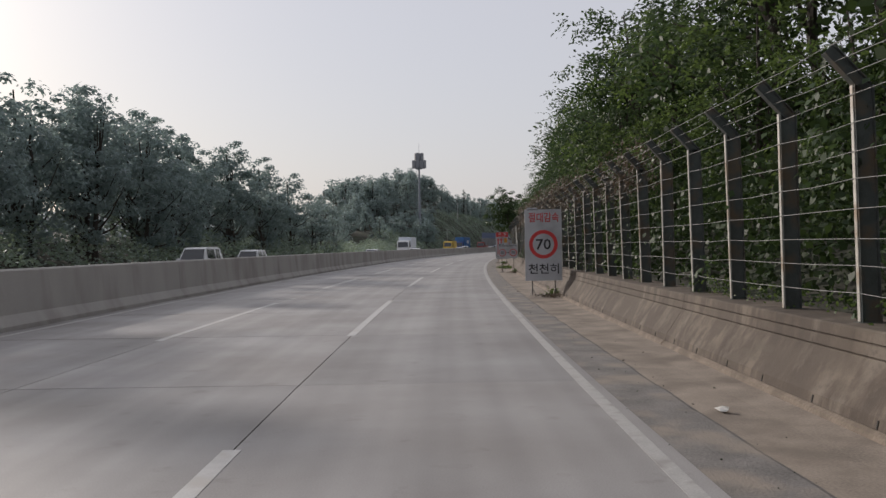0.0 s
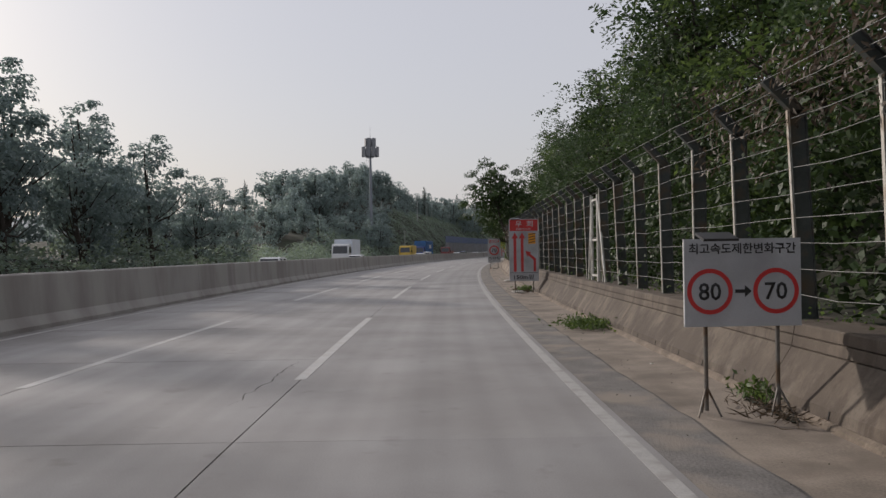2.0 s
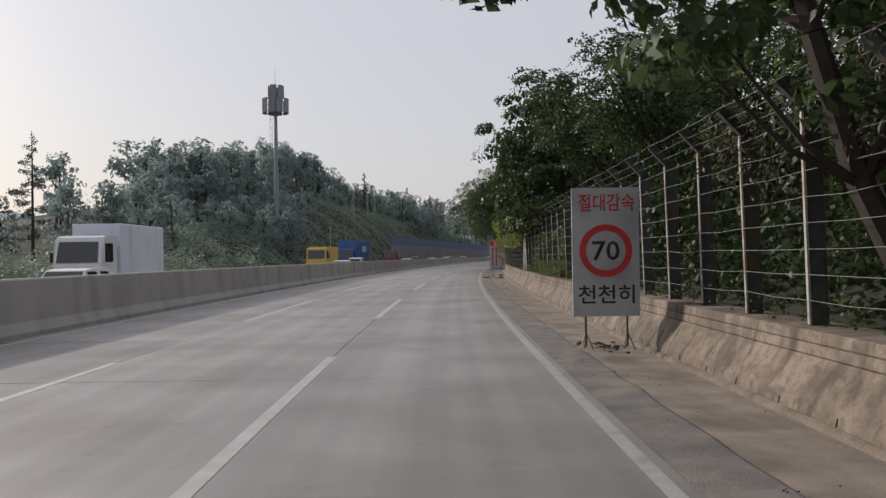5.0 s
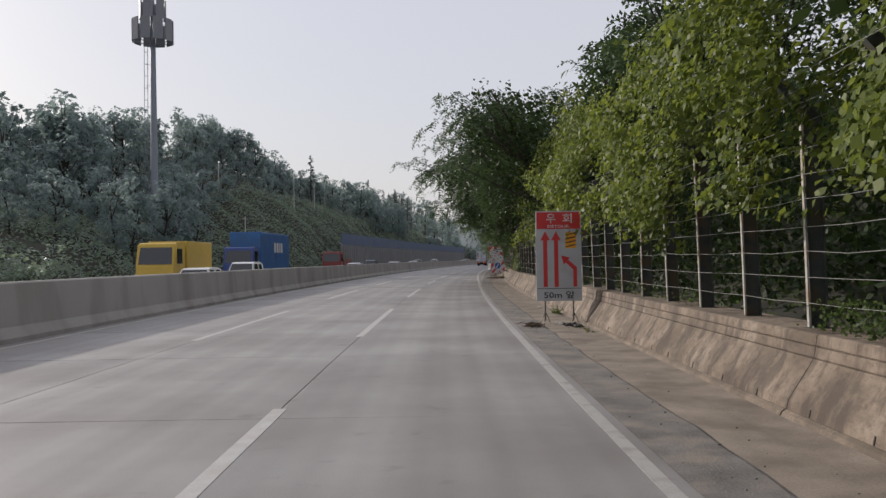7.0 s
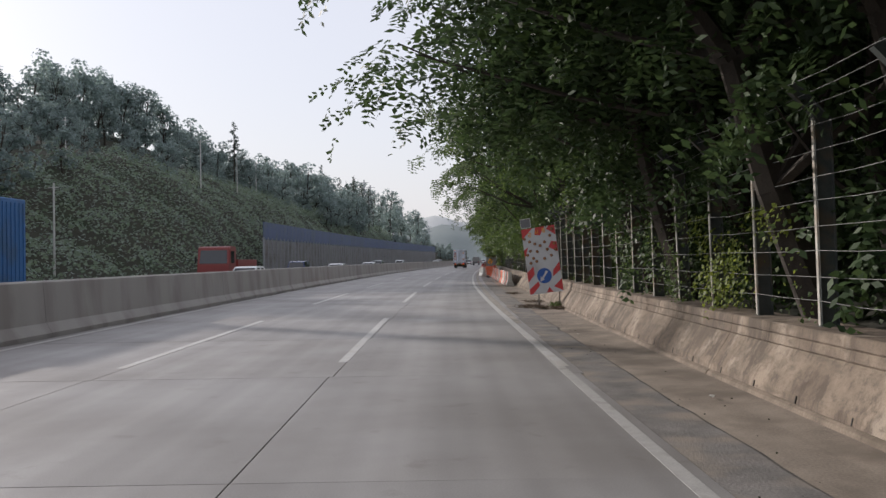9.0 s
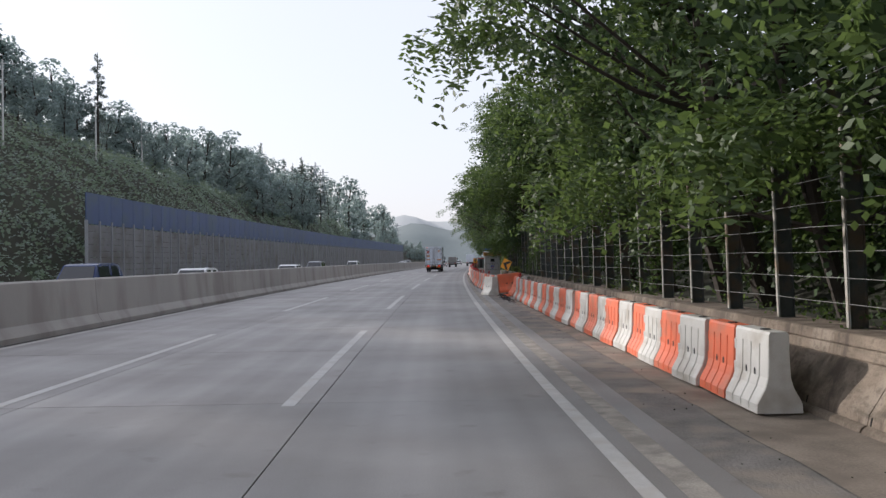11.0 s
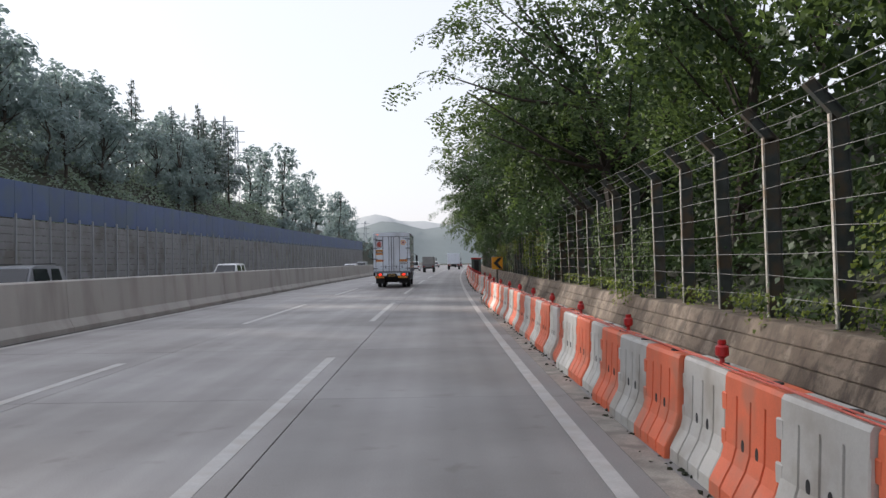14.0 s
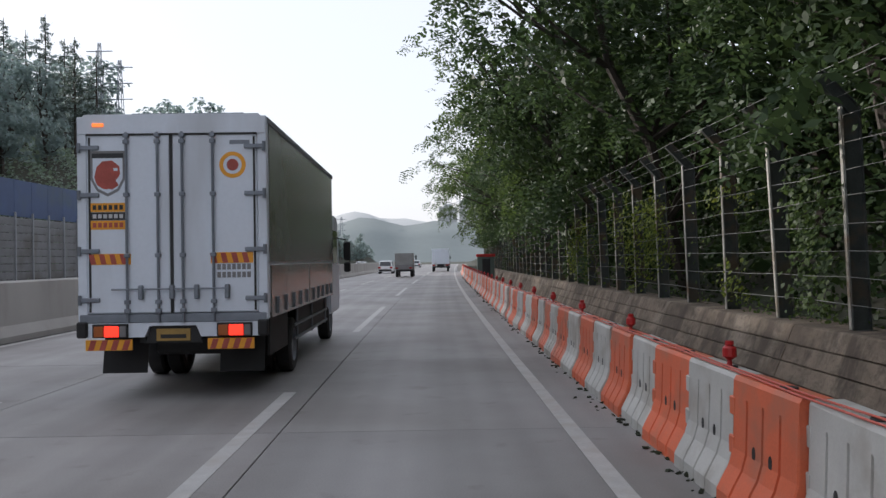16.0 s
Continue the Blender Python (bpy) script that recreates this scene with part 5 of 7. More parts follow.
def detour_sign(s, o0, o1, z0, z1, dist, panel):
    sg, w, m = sign_stand(s, o0, o1, z0, z1, "tall white detour board with red header and red arrows", 0, 0, panel)
    y = -0.0125
    part("red_header", box(bmesh.new(), -w + 0.03, w - 0.03, y - 0.003, y, z1 - 0.48, z1 - 0.03), SIGNR, sg)
    for tx, x in (("우", -0.2), ("회", 0.24)):
        letters(tx, 0.26, 0.25, x, y - 0.003, z1 - 0.2, SIGNW, sg)
    letters("DETOUR", 0.075, 0.58, 0, y - 0.003, z1 - 0.41, SIGNW, sg)
    zb = z0 + 0.38
    for x in (-0.36, -0.07):
        part("straight_arrow", shape([(x - 0.055, zb), (x + 0.055, zb), (x + 0.055, z1 - 0.78), (x + 0.13, z1 - 0.78), (x, z1 - 0.54), (x - 0.13, z1 - 0.78), (x - 0.055, z1 - 0.78)], y), SIGNR, sg)
    part("bent_arrow", shape([(0.38, zb), (0.48, zb), (0.48, zb + 0.52), (0.25, zb + 0.72), (0.29, zb + 0.78), (0.06, zb + 0.84), (0.13, zb + 0.6), (0.18, zb + 0.65), (0.38, zb + 0.46)], y), SIGNR, sg)
    part("hazard_patch", box(bmesh.new(), 0.18, 0.47, y - 0.004, y, z1 - 1.0, z1 - 0.57), SIGNY, sg, "orange patch with dark red slashes")
    for j in range(4):
        z = z1 - 0.98 + 0.105 * j
        part("slash", shape([(0.185, z), (0.465, z + 0.06), (0.465, z + 0.1), (0.185, z + 0.04)], y - 0.004, 0.002), RUST, sg)
    part("rule", box(bmesh.new(), -w + 0.03, w - 0.03, y - 0.003, y, z0 + 0.33, z0 + 0.345), SIGNK, sg)
    letters(dist, 0.2, 0.82, 0, y, z0 + 0.17, SIGNK, sg)


detour_sign(82.6, 4.5, 5.68, 0.5, 3.0, "150m앞", True)
detour_sign(183.6, 4.38, 5.6, 0.57, 2.98, "50m 앞", False)

# flashing arrow board, leaning
sg, w, m = sign_stand(235.5, 4.78, 6.0, 0.5, 2.85, "tilted red and white flashing arrow board with amber lamps", -22, -7.5, False, SIGNW)


def on_board(points, y, d=0.004):
    bm = shape(points, y, d)
    bmesh.ops.transform(bm, matrix=m, verts=bm.verts)
    return bm


y = -0.0125
for pts in ([(-0.61, 2.6), (-0.61, 2.85), (-0.2, 2.85), (-0.61, 2.5)], [(-0.1, 2.85), (0.25, 2.85), (0.05, 2.55), (-0.15, 2.6)], [(0.4, 2.85), (0.61, 2.85), (0.61, 2.5), (0.3, 2.75)],
            [(0.61, 2.25), (0.61, 1.9), (0.3, 2.1), (0.42, 2.3)], [(-0.61, 2.1), (-0.45, 2.2), (-0.61, 1.8)], [(-0.61, 1.3), (-0.35, 1.5), (-0.35, 1.2), (-0.61, 0.95)],
            [(0.61, 1.55), (0.36, 1.3), (0.3, 1.05), (0.61, 1.25)], [(0.61, 0.95), (0.3, 0.7), (0.61, 0.52)], [(-0.5, 0.52), (-0.2, 0.8), (-0.25, 0.95), (-0.61, 0.7), (-0.61, 0.52)], [(0.0, 0.52), (0.12, 0.7), (0.25, 0.52)]):
    part("red_flash", on_board(pts, y), SIGNR, sg)
bm = ring(0, 0.27, 0, y - 0.004, 1.12, 0.004)
bmesh.ops.transform(bm, matrix=m, verts=bm.verts)
part("blue_disc", bm, SIGNB, sg)
part("white_arrow", on_board([(-0.17, 0.93), (0.0, 0.98), (-0.04, 1.03), (0.15, 1.24), (0.09, 1.3), (-0.09, 1.07), (-0.13, 1.11)], y - 0.0085), SIGNW, sg)
for tx, x, z in (("공", -0.33, 2.62), ("사", -0.06, 2.67), ("중", 0.2, 2.71)):
    bm = text_mesh(tx, 0.17, 0.15)
    bmesh.ops.translate(bm, vec=(x, y - 0.005, z), verts=bm.verts)
    bmesh.ops.transform(bm, matrix=m, verts=bm.verts)
    part("lettering", bm, SIGNY, sg)
LAMPS = [(-0.54, 2.5), (-0.36, 2.38), (-0.18, 2.28), (0.0, 2.19), (-0.5, 1.92), (-0.3, 1.78), (-0.38, 2.05) , (-0.13, 2.0), (0.18, 2.3), (0.24, 2.03), (0.4, 2.5), (0.5, 2.72), (0.1, 1.72), (0.36, 1.8), (0.52, 2.2), (-0.2, 1.66), (-0.42, 1.62), (0.54, 1.98)]
for x, z in LAMPS:
    bm = rod(bmesh.new(), (x, -0.05, z), (x, -0.01, z), 0.05, 0.055, 12)
    bmesh.ops.transform(bm, matrix=m, verts=bm.verts)
    lamp = part("lamp", bm, RUST, sg, "round amber lamp")
    bm = ring(0, 0.038, x, -0.05, z, 0.004, 12)
    bmesh.ops.transform(bm, matrix=m, verts=bm.verts)
    part("lamp_lens", bm, material("lens_amber", (0.3, 0.12, 0.03), 0.3, bump=0) if (x, z) == LAMPS[0] else bpy.data.materials["lens_amber"], lamp)
SOLAR = material("solar_grey", (0.13, 0.13, 0.135), 0.35, var=0.2, scale=20)
solar = part("solar_panel", box(bmesh.new(), -0.6, -0.24, -0.03, 0.0, 2.9, 3.2, m=m), SOLAR, sg, "small grey framed solar panel")
bm = bmesh.new()
for x0, x1, a, b in ((-0.61, -0.595, 2.89, 3.21), (-0.245, -0.23, 2.89, 3.21), (-0.61, -0.23, 2.885, 2.9), (-0.61, -0.23, 3.2, 3.215)):
    box(bm, x0, x1, -0.036, 0.004, a, b, m=m)
part("panel_frame", bm, GALV, solar)
bm = rod(bmesh.new(), m @ Vector((-0.42, 0.02, 2.7)), m @ Vector((-0.42, 0.02, 3.1)), 0.012, seg=5)
part("panel_arm", bm, GALV, sg)

# ================= water-filled barriers =================


def water_unit(mat):
    """A plastic barrier one metre long with flared foot, three ribs sunk in each face and interlocking ends."""
    prof = [(-0.25, 0.0), (-0.25, 0.1), (-0.215, 0.17), (-0.16, 0.27), (-0.128, 0.38), (-0.115, 0.7), (-0.114, 0.74), (-0.108, 0.85), (-0.09, 0.88)]
    inset = [0, 0.02, 0.036, 0.038, 0.036, 0.034, 0, 0, 0]
    ys, cut = [0.0, 0.012], [0.25, 0]
    for y0 in (0.235, 0.495, 0.755):
        ys += [y0, y0 + 0.006, y0 + 0.026, y0 + 0.032]
        cut += [0, 1, 1, 0]
    ys, cut = ys + [1.008, 1.02], cut + [0, 0.25]
    bm = bmesh.new()
    rows = []
    for yy, c in zip(ys, cut):
        left = [bm.verts.new((x + i * c, yy, z)) for (x, z), i in zip(prof, inset)]
        right = [bm.verts.new((-x - i * c, yy, z)) for (x, z), i in zip(prof[::-1], inset[::-1])]
        rows.append(left + right)
    n = len(rows[0])
    for a, b in zip(rows, rows[1:]):
        for j in range(n):
            bm.faces.new((a[j], b[j], b[(j + 1) % n], a[(j + 1) % n]))
    bm.faces.new(rows[0])
    bm.faces.new(rows[-1][::-1])
    bmesh.ops.recalc_face_normals(bm, faces=bm.faces)
    ob = thing("water_barrier", Matrix.Identity(4), "", "barrier", "row of plastic barriers")
    part("shell", bm, mat, ob)
    for z0, z1, w in ((0.33, 0.46, 0.13), (0.6, 0.73, 0.12)):
        part("lock_tab", box(bmesh.new(), -w, w, 0.98, 1.085, z0, z1, 0.008), mat, ob)
    for y0 in (0.385, 0.645):
        for sx in (-1, 1):
            # solid plug; the shade inside the hole is its dark colour
            bm = rod(bmesh.new(), (sx * 0.06, y0, 0), (sx * 0.129, y0, 0), 0.028, 0.028, 12)
            bmesh.ops.transform(bm, matrix=Matrix.Translation((0, 0, 0.41)) @ Matrix.Diagonal((1, 1, 1.75, 1)), verts=bm.verts)
            part("hole_plug", bm, DARKM, ob)
    part("filler_cap", rod(bmesh.new(), (0, 0.38, 0.88), (0, 0.38, 0.892), 0.06, 0.055, 12), DARKM, ob)
    return ob


orange_unit, white_unit = water_unit(ORANGE), water_unit(WHITEP)
tagged(orange_unit, "orange plastic water-filled barrier, scuffed and dusty")
tagged(white_unit, "grey-white plastic water-filled barrier, scuffed and dusty")
ROW_S = (258, 270, 285, 289.2, 289.3, 292.4, 296, 300, 306, 316, 340, 348.5, 351.5, 354.5, 357.5, 362, 370, 400, 470)
ROW_O = (5.5, 5.4, 5.25, 5.35, 4.75, 4.72, 4.5, 4.28, 4.15, 4.12, 4.08, 3.96, 3.98, 4.3, 4.35, 4.1, 4.1, 4.22, 4.25)


def row_o(s):
    return float(np.interp(s, ROW_S, ROW_O))


g = np.random.default_rng(9)
s, k = 259.0, 0
while s < 466:
    if not 286.4 < s < 292.2:
        o, o2 = row_o(s), row_o(s + 1.02)
        turn = -math.degrees(math.atan2(o2 - o, 1.02)) + g.normal(0, 1.2)
        copy_thing((white_unit, orange_unit)[k % 2], put(s, o + g.normal(0, 0.012), 0.0, turn))
    s += 1.045
    k += 1
white_unit.matrix_basis = put(289.95, 4.34, 0.0, 19) @ pose(0, 0, 0, 0, 3, 0)
orange_unit.matrix_basis = put(288.15, 5.3, 0.0, 6) @ pose(0, 0, 0, 3, 12, 0)
# the knocked ones where a vehicle hit the row
for src, s, o, z, rx, ry, rz in ((white_unit, 287.1, 5.38, 0.0, 0, 0, -2), (orange_unit, 290.15, 4.62, 0.1, 5, -5, -84), (white_unit, 290.1, 5.62, 0.03, 0, 14, -16)):
    copy_thing(src, put(s, o, z, 0) @ pose(0, 0, 0, rx, ry, rz))

CABLER = material("cable_orange_red", (0.55, 0.09, 0.05), 0.5, var=0.15, bump=0)
LAMPR = material("lamp_red_plastic", (0.42, 0.02, 0.02), 0.3, var=0.15, bump=0.0)


def flasher():
    ob = thing("warning_lamp", Matrix.Identity(4), "small red plastic warning lamp on a barrier", "warning lamp", "lamps on the barriers")
    part("stem", rod(bmesh.new(), (0, 0, 0), (0, 0, 0.07), 0.03, 0.022, 8), LAMPR, ob)
    bm = bmesh.new()
    for z0, z1, r0, r1 in ((0.07, 0.1, 0.03, 0.068), (0.1, 0.18, 0.068, 0.066), (0.18, 0.21, 0.066, 0.03)):
        rod(bm, (0, 0, z0), (0, 0, z1), r0, r1, 12)
    part("lens", bm, LAMPR, ob, "round red lens")
    part("cap", rod(bmesh.new(), (0, 0, 0.21), (0, 0, 0.245), 0.045, 0.04, 10), LAMPR, ob)
    return ob


fl = flasher()
fl.matrix_basis = put(286.4, row_o(286.4), 0.88)
for s in np.arange(296.9, 462, 3.14):
    copy_thing(fl, put(s, row_o(s), 0.88) @ Matrix.Diagonal((0.78, 0.78, 0.8, 1)))


def cable(name, label, pts, r, mat):
    bm = bmesh.new()
    for a, b in zip(pts, pts[1:]):
        rod(bm, a, b, r, seg=5)
    return tagged(part(name, bm, mat), label, "cable")


for d in (-0.035, 0.02):
    pts = [at(s, row_o(s) + d - 0.04 + g.normal(0, 0.012), 0.89 + abs(g.normal(0, 0.008))) for s in np.arange(296.6, 464, 0.8)]
    cable("cable", "thin orange-red cable lying along the barrier tops", pts, 0.008, CABLER)

# ================= chevron signs =================


def chevron(s, o, z, size, turn, lean, post, label):
    ob = thing("chevron_sign", put(s, o, 0, turn), label, "road sign", "chevron signs")
    m = Matrix.Translation((0, 0, z)) @ pose(0, 0, 0, 0, lean, 0)
    h = size / 2
    bm = box(bmesh.new(), -h, h, -0.02, 0.02, -h * 1.12, h * 1.12)
    bmesh.ops.transform(bm, matrix=m, verts=bm.verts)
    part("board", bm, SIGNY, ob)
    bm = prism(bmesh.new(), [(h * 0.35, h * 1.02), (h * 0.95, h * 1.02), (h * 0.1, 0), (h * 0.95, -h * 1.02), (h * 0.35, -h * 1.02), (-h * 0.75, 0)], -0.026, -0.0205)
    bmesh.ops.transform(bm, matrix=m, verts=bm.verts)
    part("arrow", bm, SIGNK, ob, "black chevron pointing to the road")
    bm = bmesh.new()
    for x0, x1, a, b in ((-h, h, -h * 1.12, -h * 1.07), (-h, h, h * 1.07, h * 1.12), (-h, -h + 0.02, -h * 1.07, h * 1.07), (h - 0.02, h, -h * 1.07, h * 1.07)):
        box(bm, x0, x1, 0.021, 0.045, a, b)
    bmesh.ops.transform(bm, matrix=m, verts=bm.verts)
    part("rim", bm, GALV, ob)
    if post:
        part("post", rod(bmesh.new(), (0, 0.05, 0), m @ Vector((0, 0.05, h * 0.9)), 0.035, seg=10), POST, ob)
        if lean == 0:
            part("lamp_box", box(bmesh.new(), -h * 0.75, -h * 0.2, -0.05, 0.1, h * 1.12 + z, h * 1.28 + z, 0.01), GREYP, ob)
    return ob


chevron(290.75, 5.0, 1.45, 0.42, -24, 27, True, "tilted amber chevron sign behind the broken barriers")
chevron(354.7, 4.58, 1.57, 0.5, 4, 0, True, "square amber chevron sign on a grey post")
site_box = thing("site_cabin", put(418, 5.15, 0, 0), "small grey-green site box with a red roof edge", "cabin")
part("body", box(bmesh.new(), -0.58, 0.58, -0.5, 0.5, 0, 1.82, 0.02), material("site_green", (0.1, 0.13, 0.115), 0.6, var=0.2), site_box)
part("roof", box(bmesh.new(), -0.64, 0.64, -0.56, 0.56, 1.825, 2.02, 0.03), LAMPR, site_box, "faded red roof")
part("door", box(bmesh.new(), -0.25, 0.3, -0.515, -0.501, 0.1, 1.7, 0.006), DARKM, site_box)

# ================= roadside cabinet with a light bar =================
cabinet = thing("enforcement_cabinet", put(310.3, 5.235, 0, 0), "pale grey steel roadside cabinet with amber band and light bar", "cabinet")
CABINET = material("cabinet_grey", (0.38, 0.385, 0.385), 0.5, 0.1, var=0.12, stain=(0.36, 0.33, 0.29), stain_scale=1.5, streak=(1, 1, 0.3))
part("body", box(bmesh.new(), -0.55, 0.55, -0.53, 0.53, 0, 1.94, 0.02), CABINET, cabinet)
bm = prism(bmesh.new(), [(-0.655, 1.945), (0.67, 1.945), (0.67, 1.985), (-0.5, 2.265), (-0.655, 2.215)], -0.645, 0.645)
bmesh.ops.transform(bm, matrix=pose(0, 0, 0, 0, 0, 90), verts=bm.verts)
part("roof", bm, CABINET, cabinet, "wedge roof sloping down to the back")
# brownish amber: the shade on the band is put in its colour
part("amber_band", box(bmesh.new(), -0.635, 0.635, -0.668, -0.656, 1.955, 2.195), material("amber_shaded", (0.36, 0.19, 0.04), 0.6, var=0.2, stain=(0.22, 0.14, 0.06), stain_scale=3), cabinet, "amber band with dark writing, shade in its colour")
letters("안 전 운 행", 0.15, 1.1, 0, -0.669, 2.075, SIGNK, cabinet)
part("camera_window", box(bmesh.new(), -0.13, 0.15, -0.54, -0.531, 1.53, 1.75), GLASSK, cabinet, "dark square window")
bm = bmesh.new()
for x0, x1, z0, z1 in ((-0.45, 0.45, 1.42, 1.435), (-0.45, 0.45, 0.98, 0.995), (-0.45, -0.438, 0.995, 1.42), (0.438, 0.45, 0.995, 1.42)):
    box(bm, x0, x1, -0.538, -0.531, z0, z1)
part("panel_trim", bm, DARKM, cabinet)
part("shield_emblem", shape([(-0.11, 1.27), (-0.03, 1.26), (0.0, 1.29), (0.03, 1.26), (0.11, 1.27), (0.115, 1.16), (0.06, 1.07), (0.0, 1.03), (-0.06, 1.07), (-0.115, 1.16)], -0.532, 0.004), SIGNB, cabinet)
part("emblem_mark", shape([(-0.07, 1.21), (0.0, 1.17), (0.07, 1.21), (0.03, 1.12), (0.0, 1.09), (-0.03, 1.12)], -0.537, 0.003), SIGNY, cabinet)
letters("단 속 중", 0.085, 0.42, 0.0, -0.534, 1.36, SIGNK, cabinet)
for x in (-0.1, 0.2):
    bm = bmesh.new()
    for z in np.arange(0.12, 1.8, 0.11):
        box(bm, -0.556, -0.551, x - 0.12 + 0.05 * math.sin(z * 9), x + 0.05 + 0.05 * math.sin(z * 9), z, z + 0.012)
    part("pressed_dashes", bm, CABINET, cabinet)
part("side_seam", box(bmesh.new(), -0.556, -0.551, 0.305, 0.315, 0.05, 1.9), DARKM, cabinet)
part("bar_mount", box(bmesh.new(), -0.12, 0.12, -0.35, -0.2, 2.1, 2.37), CABINET, cabinet)
for x0, mt in ((-0.58, SIGNB), (-0.13, GREYP), (0.13, SIGNR)):
    part("light_bar_lens", box(bmesh.new(), x0, x0 + (0.45 if x0 != -0.13 else 0.26), -0.4, -0.16, 2.37, 2.5, 0.035), mt, cabinet)

# ================= gate in the fence =================
for gs in (71.3, 165.3):
    gate = thing("fence_gate", put(gs, 6.16, 0.86), "white-painted steel gate with slanted braces in the fence", "gate")
    WP = WHITEP
    for y0, h, dy in ((0.0, 2.35, 0), (1.0, 2.35, 0)):
        part("gate_post", box(bmesh.new(), -0.04, 0.04, y0 - 0.04, y0 + 0.04, 0, h, 0.006), WP, gate)
    for y0, dy in ((0.0, -0.95), (1.0, 0.6)):
        part("brace", rod(bmesh.new(), (0, y0 + dy, 0.0), (0, y0, 2.2), 0.035, seg=6), WP, gate)
    bm = bmesh.new()
    for z in (0.12, 1.1, 2.2):
        box(bm, -0.02, 0.02, 0.05, 0.95, z, z + 0.05)
    for y0 in (0.06, 0.9):
        box(bm, -0.02, 0.02, y0, y0 + 0.04, 0.17, 2.2)
    leafob = part("gate_leaf", bm, WP, gate)
    part("latch", box(bmesh.new(), -0.05, 0.0, 0.86, 0.98, 1.05, 1.2, 0.01), GALV, leafob)

# ================= noise barrier beyond the oncoming lanes =================
noise_wall = thing("noise_barrier", put(306, -22, 0), "louvred grey noise barrier with a dark blue upper screen", "noise barrier")
ninv = noise_wall.matrix_basis.inverted()
bm = bmesh.new()
box(bm, -0.06, 0.06, 0.06, 1.97, 0.0, 0.9)
for i in range(8):
    z = 0.9 + 0.44 * i
    box(bm, -0.05, 0.05, 0.06, 1.97, z + 0.03, z + 0.44)
    for j in range(3):
        box(bm, 0.05, 0.085, 0.08, 1.95, z + 0.08 + 0.12 * j, z + 0.12 + 0.12 * j)
lv = bpy.data.meshes.new("louvre_panel")
bm.to_mesh(lv)
bm.free()
lv.materials.append(GREYP)
bm = box(bmesh.new(), -0.07, 0.13, -0.05, 0.05, 0, 4.75)
np_ = bpy.data.meshes.new("barrier_post")
bm.to_mesh(np_)
bm.free()
np_.materials.append(NPOST)
bm = box(bmesh.new(), -0.03, 0.03, 0.0, 2.02, 4.5, 6.6)
bl = bpy.data.meshes.new("upper_screen")
bm.to_mesh(bl)
bm.free()
bl.materials.append(BLUE)
s = 306.0
while s < 520:
    mm = ninv @ put(s, -22, 0)
    share("louvre_panel", lv, noise_wall, mm)
    share("barrier_post", np_, noise_wall, mm)
    share("upper_screen", bl, noise_wall, mm)
    s += 2.03

# ================= aerial mast on the hill =================
mast = thing("aerial_mast", put(247, -30, 6.0), "grey steel telecom mast with clustered aerial panels", "mast")
part("pole", rod(bmesh.new(), (0, 0, -1), (0, 0, 19), 0.42, 0.26, 14), STEELG, mast)
bm = bmesh.new()
for x in (-0.95, -0.6):
    rod(bm, (x, -0.2, -0.5), (x + 0.1, -0.2, 18.5), 0.03, seg=5)
for i in range(15):
    rod(bm, (-0.95 + 0.007 * i, -0.2, 0.2 + 1.25 * i), (-0.6 + 0.007 * i, -0.2, 0.2 + 1.25 * i), 0.03, seg=4)
for i in range(8):
    rod(bm, (-0.7, -0.2, 1 + 2.2 * i), (-0.2, 0, 1 + 2.2 * i), 0.025, seg=4)
part("ladder", bm, STEELG, mast)
bm = bmesh.new()
for i in range(12):
    a, b = 2 * math.pi * i / 12, 2 * math.pi * (i + 1) / 12
    for z, r in ((19.0, 2.0), (20.2, 2.0), (21.2, 1.25), (22.9, 1.25)):
        rod(bm, (r * math.cos(a), r * math.sin(a), z), (r * math.cos(b), r * math.sin(b), z), 0.035, seg=4)
for i in range(6):
    a = 2 * math.pi * i / 6
    rod(bm, (0, 0, 18.2), (2.0 * math.cos(a), 2.0 * math.sin(a), 19.0), 0.05, seg=4)
rod(bm, (0, 0, 18.9), (0, 0, 23.2), 0.25, 0.2, 10)
part("platform", bm, STEELG, mast)
AER = material("aerial_grey", (0.2, 0.21, 0.23), 0.5, var=0.1)
for i in range(10):
    a = 36 * i
    part("aerial_panel", box(bmesh.new(), -0.5, 0.5, 1.92, 2.05, 18.7, 21.0, 0.03, m=pose(0, 0, 0, 0, 0, a)), AER, mast)
for i in range(6):
    part("upper_aerial", box(bmesh.new(), -0.5, 0.5, 1.15, 1.28, 21.1, 23.1, 0.03, m=pose(0, 0, 0, 0, 0, 60 * i)), AER, mast)
part("rod_top", rod(bmesh.new(), (0, 0, 23.2), (0, 0, 26.0), 0.05, 0.015, 6), STEELG, mast)

for s, o, h in ((290, -38, 4.5), (316, -33, 7.0), (262, -25, 6.5), (335, -34, 6.5), (352, -36, 6.5), (398, -34, 6.0)):
    pole = thing("utility_pole", put(s, o, west_z(s, o) - 0.3), "thin pale pole on the hillside", "pole", "poles on the hillside")
    part("shaft", rod(bmesh.new(), (0, 0, 0), (0, 0, h), 0.09, 0.06, 8), GALV, pole)
    part("crossbar", box(bmesh.new(), -0.35, 0.35, -0.03, 0.03, h - 0.35, h - 0.28), GALV, pole)

